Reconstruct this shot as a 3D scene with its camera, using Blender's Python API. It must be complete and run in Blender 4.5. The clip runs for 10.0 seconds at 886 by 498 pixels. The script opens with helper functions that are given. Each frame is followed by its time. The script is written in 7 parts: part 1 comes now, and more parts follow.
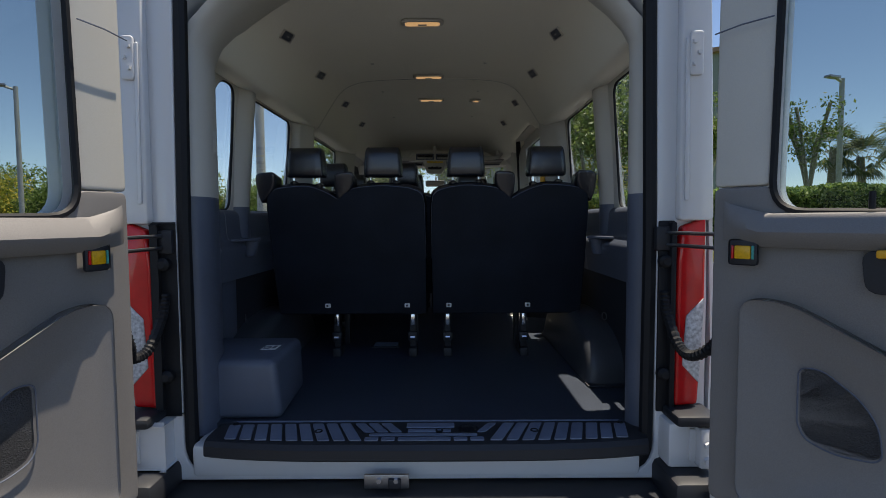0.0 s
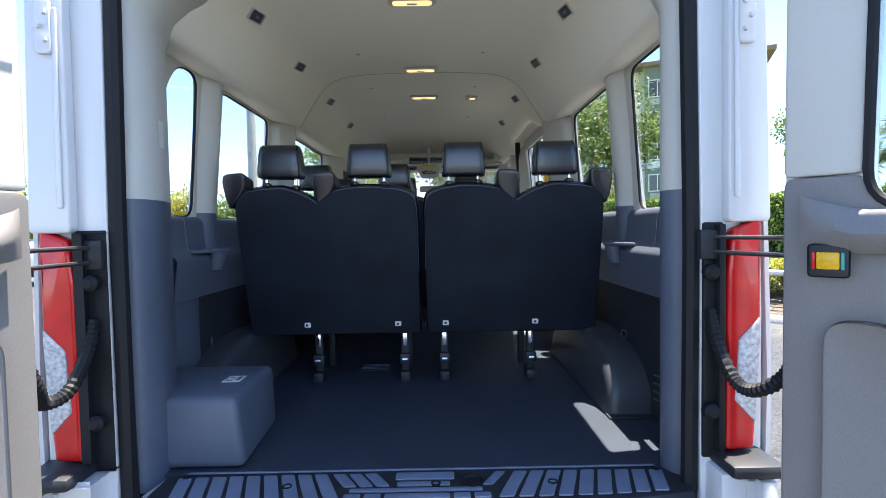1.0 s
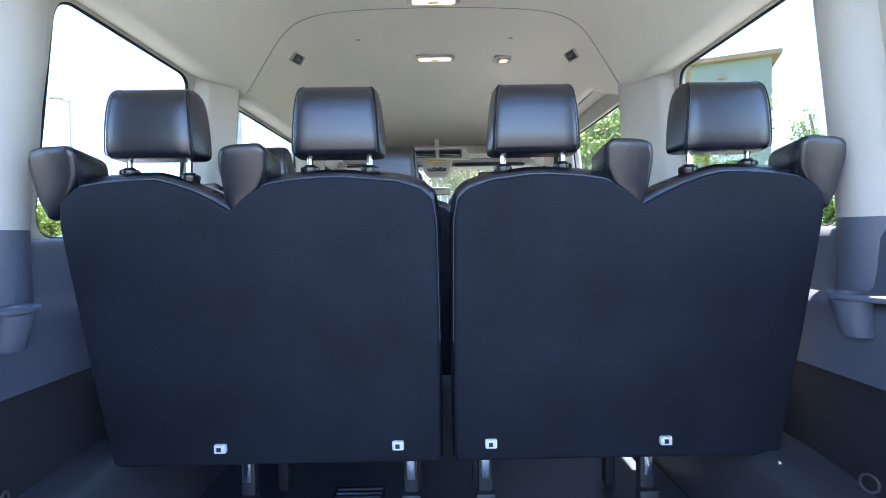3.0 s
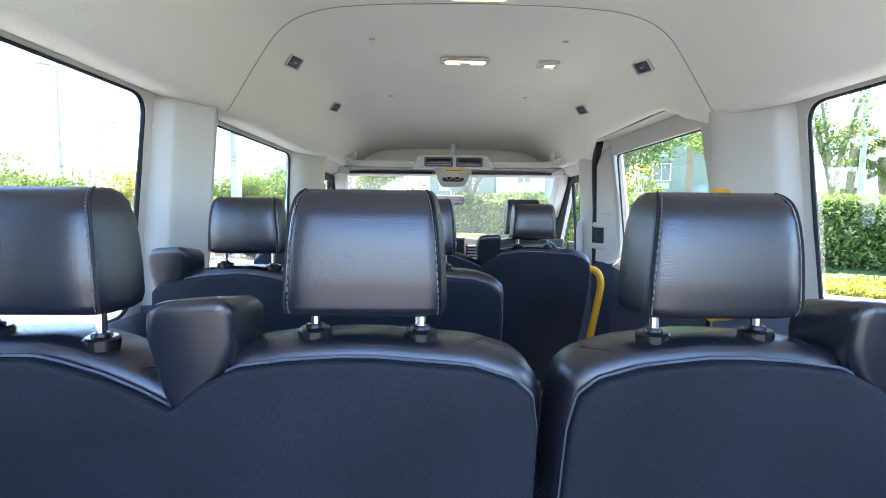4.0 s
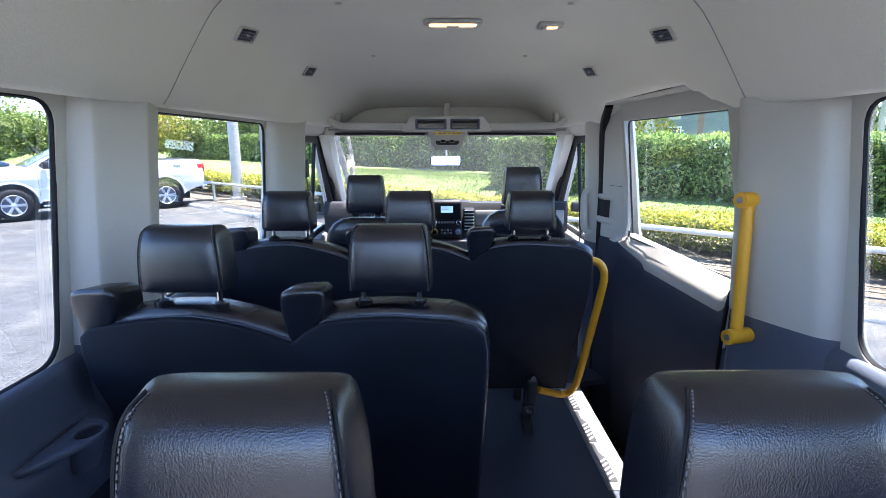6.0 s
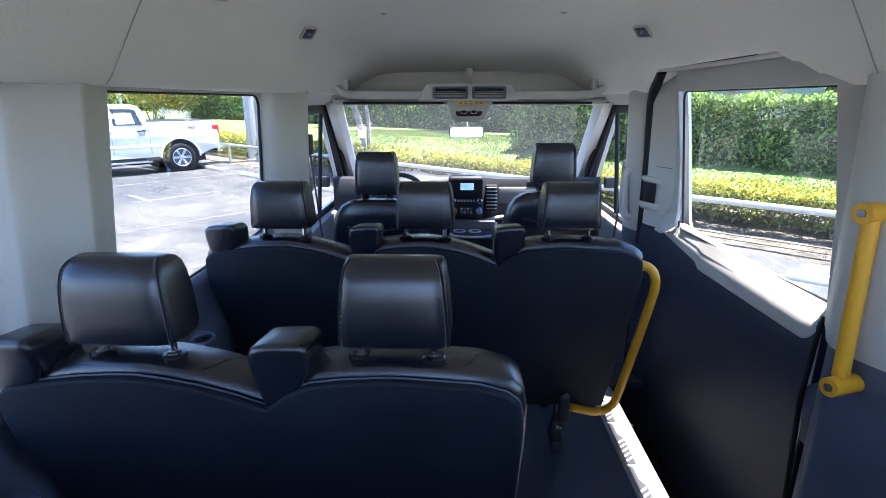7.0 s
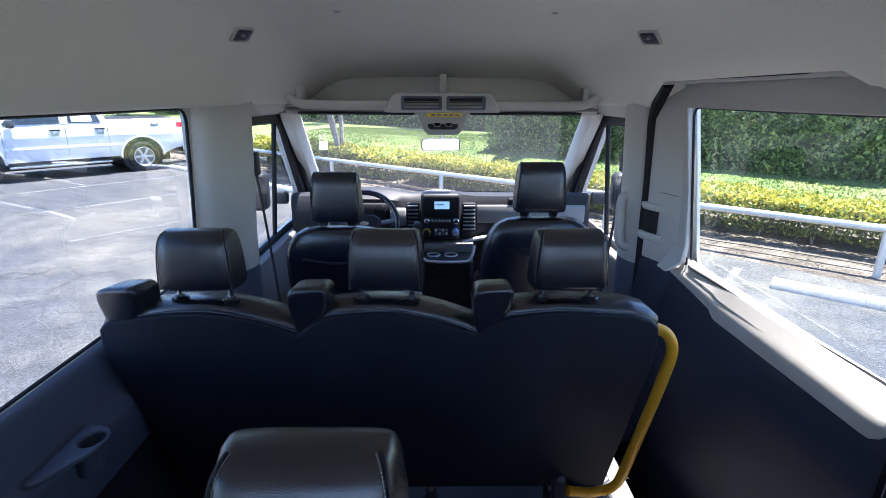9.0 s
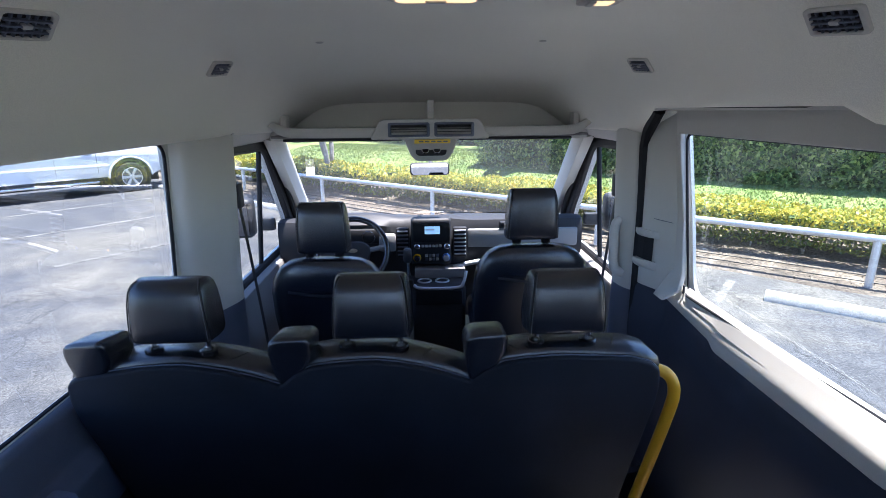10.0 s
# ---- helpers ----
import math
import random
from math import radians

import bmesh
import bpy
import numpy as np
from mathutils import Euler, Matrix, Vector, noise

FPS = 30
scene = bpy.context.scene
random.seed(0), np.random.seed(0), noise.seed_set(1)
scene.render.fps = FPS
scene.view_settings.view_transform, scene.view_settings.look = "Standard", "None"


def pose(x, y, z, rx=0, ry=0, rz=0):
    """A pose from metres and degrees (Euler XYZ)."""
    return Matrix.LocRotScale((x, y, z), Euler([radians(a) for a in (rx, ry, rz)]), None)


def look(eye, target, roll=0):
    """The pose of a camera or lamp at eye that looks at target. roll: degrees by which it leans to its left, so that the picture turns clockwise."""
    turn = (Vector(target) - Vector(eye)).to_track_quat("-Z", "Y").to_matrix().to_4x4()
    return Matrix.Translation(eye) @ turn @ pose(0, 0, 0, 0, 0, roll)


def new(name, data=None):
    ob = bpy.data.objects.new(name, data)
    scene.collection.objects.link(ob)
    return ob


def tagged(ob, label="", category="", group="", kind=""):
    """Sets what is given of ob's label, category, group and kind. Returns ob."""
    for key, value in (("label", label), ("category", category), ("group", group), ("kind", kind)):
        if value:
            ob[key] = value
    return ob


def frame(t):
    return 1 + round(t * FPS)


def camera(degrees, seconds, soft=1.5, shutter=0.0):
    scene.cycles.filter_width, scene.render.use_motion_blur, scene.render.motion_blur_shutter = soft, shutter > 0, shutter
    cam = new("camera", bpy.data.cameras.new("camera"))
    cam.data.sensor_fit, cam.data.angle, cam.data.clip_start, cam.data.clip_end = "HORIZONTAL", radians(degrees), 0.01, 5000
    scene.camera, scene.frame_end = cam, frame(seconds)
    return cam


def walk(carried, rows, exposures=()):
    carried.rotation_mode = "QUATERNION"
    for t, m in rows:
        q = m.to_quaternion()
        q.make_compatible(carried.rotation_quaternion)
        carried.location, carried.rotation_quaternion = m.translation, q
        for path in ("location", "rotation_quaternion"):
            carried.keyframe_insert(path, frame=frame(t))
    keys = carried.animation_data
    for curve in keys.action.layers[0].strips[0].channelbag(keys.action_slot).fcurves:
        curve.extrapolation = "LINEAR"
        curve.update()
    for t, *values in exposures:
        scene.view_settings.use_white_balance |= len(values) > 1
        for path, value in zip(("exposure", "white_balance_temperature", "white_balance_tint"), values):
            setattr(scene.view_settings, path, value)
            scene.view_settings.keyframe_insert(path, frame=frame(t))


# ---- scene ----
cam = camera(82.4, 10.0, soft=0.7)
PATH = [
    (0, (0.105, -1.777, 0.74), (0.096, 0.219, 0.628), -0.4),
    (0.5, (0.133, -1.682, 0.734), (0.13, 0.315, 0.631), -0.7),
    (1, (0.106, -1.457, 0.729), (0.114, 0.541, 0.65), -1.0),
    (1.5, (0.038, -1.18, 0.761), (0.069, 0.819, 0.7), -1.0),
    (2, (0.036, -0.845, 0.744), (0.06, 1.155, 0.711), -1.0),
    (2.5, (0.035, -0.535, 0.766), (0.047, 1.465, 0.725), -1.1),
    (2.7, (0.038, -0.463, 0.778), (0.051, 1.536, 0.731), -1.2),
    (3.8, (-0.136, 0.131, 0.975), (-0.105, 2.128, 0.856), 0.5),
    (4, (-0.124, 0.174, 1.083), (-0.089, 2.168, 0.932), 0.5),
    (4.5, (-0.097, 0.248, 1.199), (-0.047, 2.234, 0.969), 0.8),
    (5, (-0.085, 0.248, 1.247), (-0.05, 2.224, 0.94), 0.6),
    (5.2, (-0.085, 0.24, 1.262), (-0.058, 2.212, 0.933), 0.6),
    (6.3, (-0.019, 0.523, 1.324), (-0.022, 2.47, 0.867), -0.6),
    (6.5, (-0.003, 0.592, 1.35), (-0.032, 2.53, 0.857), -0.6),
    (7, (-0.057, 0.742, 1.36), (-0.114, 2.66, 0.797), -0.1),
    (7.5, (-0.096, 0.855, 1.364), (-0.131, 2.761, 0.759), 0.2),
    (8, (-0.078, 0.952, 1.376), (-0.087, 2.855, 0.76), 0.5),
    (8.5, (-0.052, 1.041, 1.401), (-0.041, 2.949, 0.799), 0.5),
    (9, (-0.039, 1.123, 1.429), (-0.006, 3.037, 0.851), 0.3),
    (9.5, (-0.027, 1.183, 1.462), (0.028, 3.107, 0.916), -0.2),
    (10, (-0.028, 1.201, 1.482), (0.035, 3.129, 0.952), -0.6),
]
EXPOSURES = [(0.0, 0.36, 6950, 12), (0.2, 1.2, 6900, 12), (0.4, 1.92, 6750, 12), (1.0, 2.12, 6620, 11), (1.6, 2.47, 6250, 10), (2.0, 2.85, 6250, 12), (2.5, 3.08, 6400, 15), (2.7, 3.15, 6350, 14), (3.8, 3.66, 6350, 14), (4.0, 3.55, 6350, 14), (4.5, 2.90, 6300, 17), (5.2, 2.81, 6200, 18), (6.5, 2.76, 5900, 19), (8.0, 2.57, 5850, 19), (10.0, 2.32, 5800, 19)]
walk(cam, [(t, look(eye, aim, roll)) for t, eye, aim, roll in PATH], EXPOSURES)

# ---- light ----
SUN_DIR = Vector((0.200, 0.050, 0.98)).normalized()
world = bpy.data.worlds.new("daylight")
scene.world = world
world.use_nodes = True
wn = world.node_tree
sky = wn.nodes.new("ShaderNodeTexSky")
sky.sky_type, sky.sun_disc = "NISHITA", False
sky.sun_elevation = math.asin(SUN_DIR.z)
sky.sun_rotation = math.atan2(SUN_DIR.x, SUN_DIR.y)
sky.air_density, sky.dust_density, sky.ozone_density = 1.0, 0.3, 2.0
sky.altitude = 2500
wn.links.new(sky.outputs[0], wn.nodes["Background"].inputs[0])
wn.nodes["Background"].inputs[1].default_value = 0.135
sun = new("sun", bpy.data.lights.new("sun", "SUN"))
sun.data.energy, sun.data.angle, sun.data.color = 5.5, radians(0.53), (1.0, 0.93, 0.80)
sun.matrix_world = look(SUN_DIR * 30, (0, 0, 0))


# ---- materials ----
def mat(name, color, rough=0.6, metal=0.0, grain=0.0, grain_scale=80.0, blotch=0.0, blotch_scale=3.0, bump=0.0,
        bump_scale=200.0, tint=None, spec=0.5, voronoi=False, random_tint=0.0, coat=0.0, depth=0.002):
    """A surface whose colour varies at two scales, with fine relief."""
    m = bpy.data.materials.new(name)
    m.use_nodes = True
    t = m.node_tree
    b = t.nodes["Principled BSDF"]
    b.inputs["Roughness"].default_value = rough
    b.inputs["Metallic"].default_value = metal
    b.inputs["Specular IOR Level"].default_value = spec
    b.inputs["Coat Weight"].default_value = coat
    b.inputs["Base Color"].default_value = (*color, 1)
    co = t.nodes.new("ShaderNodeTexCoord")
    last = None

    def noise_at(scale, detail=4.0):
        n = t.nodes.new("ShaderNodeTexNoise")
        n.inputs["Scale"].default_value, n.inputs["Detail"].default_value = scale, detail
        t.links.new(co.outputs["Object"], n.inputs["Vector"])
        return n

    def mixed(fac, low, high, before):
        r = t.nodes.new("ShaderNodeMapRange")
        r.inputs["From Min"].default_value, r.inputs["From Max"].default_value = 0.3, 0.7
        r.inputs["To Min"].default_value, r.inputs["To Max"].default_value = low, high
        t.links.new(fac, r.inputs["Value"])
        x = t.nodes.new("ShaderNodeMix")
        x.data_type, x.blend_type = "RGBA", "MULTIPLY"
        x.inputs[0].default_value = 1.0
        if before is None:
            x.inputs[6].default_value = (*color, 1)
        else:
            t.links.new(before, x.inputs[6])
        t.links.new(r.outputs[0], x.inputs[7])
        return x.outputs[2]

    if tint is not None:
        n = noise_at(blotch_scale * 1.7, 5.0)
        r = t.nodes.new("ShaderNodeMapRange")
        r.inputs["From Min"].default_value, r.inputs["From Max"].default_value = 0.42, 0.62
        t.links.new(n.outputs["Fac"], r.inputs["Value"])
        x = t.nodes.new("ShaderNodeMix")
        x.data_type = "RGBA"
        t.links.new(r.outputs[0], x.inputs[0])
        x.inputs[6].default_value, x.inputs[7].default_value = (*color, 1), (*tint, 1)
        last = x.outputs[2]
    if blotch:
        last = mixed(noise_at(blotch_scale).outputs["Fac"], 1 - blotch, 1 + blotch, last)
    if grain:
        last = mixed(noise_at(grain_scale, 2.0).outputs["Fac"], 1 - grain, 1 + grain, last)
    if random_tint:
        g = t.nodes.new("ShaderNodeNewGeometry")
        r = t.nodes.new("ShaderNodeMapRange")
        r.inputs["To Min"].default_value, r.inputs["To Max"].default_value = 1 - random_tint, 1 + random_tint
        t.links.new(g.outputs["Random Per Island"], r.inputs["Value"])
        x = t.nodes.new("ShaderNodeMix")
        x.data_type, x.blend_type = "RGBA", "MULTIPLY"
        x.inputs[0].default_value = 1.0
        if last is None:
            x.inputs[6].default_value = (*color, 1)
        else:
            t.links.new(last, x.inputs[6])
        t.links.new(r.outputs[0], x.inputs[7])
        last = x.outputs[2]
    if last is not None:
        t.links.new(last, b.inputs["Base Color"])
    if bump:
        if voronoi:
            n = t.nodes.new("ShaderNodeTexVoronoi")
            n.inputs["Scale"].default_value = bump_scale
            t.links.new(co.outputs["Object"], n.inputs["Vector"])
            out = n.outputs["Distance"]
        else:
            out = noise_at(bump_scale, 3.0).outputs["Fac"]
        u = t.nodes.new("ShaderNodeBump")
        u.inputs["Strength"].default_value, u.inputs["Distance"].default_value = bump, depth
        t.links.new(out, u.inputs["Height"])
        t.links.new(u.outputs[0], b.inputs["Normal"])
    return m


def glass(name, tint, gloss=0.6, dust=0.0):
    """A thin pane: clear, with Fresnel gloss and, where it is dusty, a thin patchy film."""
    m = bpy.data.materials.new(name)
    m.use_nodes = True
    t = m.node_tree
    t.nodes.remove(t.nodes["Principled BSDF"])
    tr, gl = t.nodes.new("ShaderNodeBsdfTransparent"), t.nodes.new("ShaderNodeBsdfGlossy")
    tr.inputs[0].default_value = (*tint, 1)
    gl.inputs["Roughness"].default_value = 0.01
    fr, mx, k = t.nodes.new("ShaderNodeFresnel"), t.nodes.new("ShaderNodeMixShader"), t.nodes.new("ShaderNodeMath")
    fr.inputs[0].default_value = 1.45
    k.operation = "MULTIPLY"
    k.inputs[1].default_value = gloss
    t.links.new(fr.outputs[0], k.inputs[0])
    t.links.new(k.outputs[0], mx.inputs[0])
    t.links.new(tr.outputs[0], mx.inputs[1])
    t.links.new(gl.outputs[0], mx.inputs[2])
    last = mx
    if dust:
        film, fx = t.nodes.new("ShaderNodeBsdfTranslucent"), t.nodes.new("ShaderNodeMixShader")
        film.inputs[0].default_value = (0.78, 0.82, 0.85, 1)
        co, n, r = t.nodes.new("ShaderNodeTexCoord"), t.nodes.new("ShaderNodeTexNoise"), t.nodes.new("ShaderNodeMapRange")
        n.inputs["Scale"].default_value, n.inputs["Detail"].default_value = 3.5, 5.0
        r.inputs["From Min"].default_value, r.inputs["From Max"].default_value = 0.35, 0.65
        r.inputs["To Min"].default_value, r.inputs["To Max"].default_value = dust * 0.6, dust * 1.4
        t.links.new(co.outputs["Object"], n.inputs["Vector"])
        t.links.new(n.outputs["Fac"], r.inputs["Value"])
        t.links.new(r.outputs[0], fx.inputs[0])
        t.links.new(mx.outputs[0], fx.inputs[1])
        t.links.new(film.outputs[0], fx.inputs[2])
        last = fx
    t.links.new(last.outputs[0], t.nodes["Material Output"].inputs[0])
    return m


def glow(name, color, strength):
    m = bpy.data.materials.new(name)
    m.use_nodes = True
    b = m.node_tree.nodes["Principled BSDF"]
    b.inputs["Base Color"].default_value = (*color, 1)
    b.inputs["Emission Color"].default_value = (*color, 1)
    b.inputs["Emission Strength"].default_value = strength
    b.inputs["Roughness"].default_value = 0.3
    return m


def leafy(name, color, dark, yellow):
    """Leaves: colour varies leaf by leaf, with some light passing through."""
    m = bpy.data.materials.new(name)
    m.use_nodes = True
    t = m.node_tree
    b = t.nodes["Principled BSDF"]
    b.inputs["Roughness"].default_value = 0.45
    b.inputs["Specular IOR Level"].default_value = 0.4
    g = t.nodes.new("ShaderNodeNewGeometry")
    ramp = t.nodes.new("ShaderNodeValToRGB")
    ramp.color_ramp.elements[0].color, ramp.color_ramp.elements[1].color = (*dark, 1), (*yellow, 1)
    mid = ramp.color_ramp.elements.new(0.55)
    mid.color = (*color, 1)
    t.links.new(g.outputs["Random Per Island"], ramp.inputs[0])
    t.links.new(ramp.outputs[0], b.inputs["Base Color"])
    tl, mx = t.nodes.new("ShaderNodeBsdfTranslucent"), t.nodes.new("ShaderNodeMixShader")
    t.links.new(ramp.outputs[0], tl.inputs[0])
    mx.inputs[0].default_value = 0.42
    t.links.new(b.outputs[0], mx.inputs[1])
    t.links.new(tl.outputs[0], mx.inputs[2])
    t.links.new(mx.outputs[0], t.nodes["Material Output"].inputs[0])
    return m


def asphalt_mat():
    """Worn asphalt: dark binder, pale worn stretches, stone chips and fine cracks."""
    m = bpy.data.materials.new("worn_asphalt")
    m.use_nodes = True
    t = m.node_tree
    b = t.nodes["Principled BSDF"]
    b.inputs["Roughness"].default_value, b.inputs["Specular IOR Level"].default_value = 0.9, 0.2
    co = t.nodes.new("ShaderNodeTexCoord")

    def noise_at(scale, detail, rough=0.55):
        n = t.nodes.new("ShaderNodeTexNoise")
        n.inputs["Scale"].default_value, n.inputs["Detail"].default_value, n.inputs["Roughness"].default_value = scale, detail, rough
        t.links.new(co.outputs["Object"], n.inputs["Vector"])
        return n.outputs["Fac"]

    def span(value, a, b2, low, high):
        r = t.nodes.new("ShaderNodeMapRange")
        r.inputs["From Min"].default_value, r.inputs["From Max"].default_value = a, b2
        r.inputs["To Min"].default_value, r.inputs["To Max"].default_value = low, high
        t.links.new(value, r.inputs["Value"])
        return r.outputs[0]

    def times(c, f):
        x = t.nodes.new("ShaderNodeMix")
        x.data_type, x.blend_type = "RGBA", "MULTIPLY"
        x.inputs[0].default_value = 1.0
        t.links.new(c, x.inputs[6])
        t.links.new(f, x.inputs[7])
        return x.outputs[2]

    x = t.nodes.new("ShaderNodeMix")
    x.data_type = "RGBA"
    t.links.new(span(noise_at(0.33, 9.0, 0.68), 0.44, 0.60, 0.0, 1.0), x.inputs[0])
    x.inputs[6].default_value, x.inputs[7].default_value = (0.060, 0.064, 0.073, 1), (0.112, 0.109, 0.101, 1)
    c = times(x.outputs[2], span(noise_at(2.6, 6.0), 0.3, 0.7, 0.84, 1.16))
    c = times(c, span(noise_at(55.0, 3.0, 0.7), 0.32, 0.68, 0.45, 1.55))
    v = t.nodes.new("ShaderNodeTexVoronoi")
    v.feature = "DISTANCE_TO_EDGE"
    v.inputs["Scale"].default_value = 0.42
    w = t.nodes.new("ShaderNodeMix")
    w.data_type, w.blend_type = "RGBA", "ADD"
    w.inputs[0].default_value = 0.9
    n = t.nodes.new("ShaderNodeTexNoise")
    n.inputs["Scale"].default_value, n.inputs["Detail"].default_value = 1.3, 6.0
    t.links.new(co.outputs["Object"], n.inputs["Vector"])
    t.links.new(co.outputs["Object"], w.inputs[6])
    t.links.new(n.outputs["Color"], w.inputs[7])
    t.links.new(w.outputs[2], v.inputs["Vector"])
    c = times(c, span(v.outputs["Distance"], 0.0, 0.006, 0.55, 1.0))
    t.links.new(c, b.inputs["Base Color"])
    u = t.nodes.new("ShaderNodeBump")
    u.inputs["Strength"].default_value, u.inputs["Distance"].default_value = 0.8, 0.004
    t.links.new(noise_at(48.0, 3.0), u.inputs["Height"])
    t.links.new(u.outputs[0], b.inputs["Normal"])
    return m


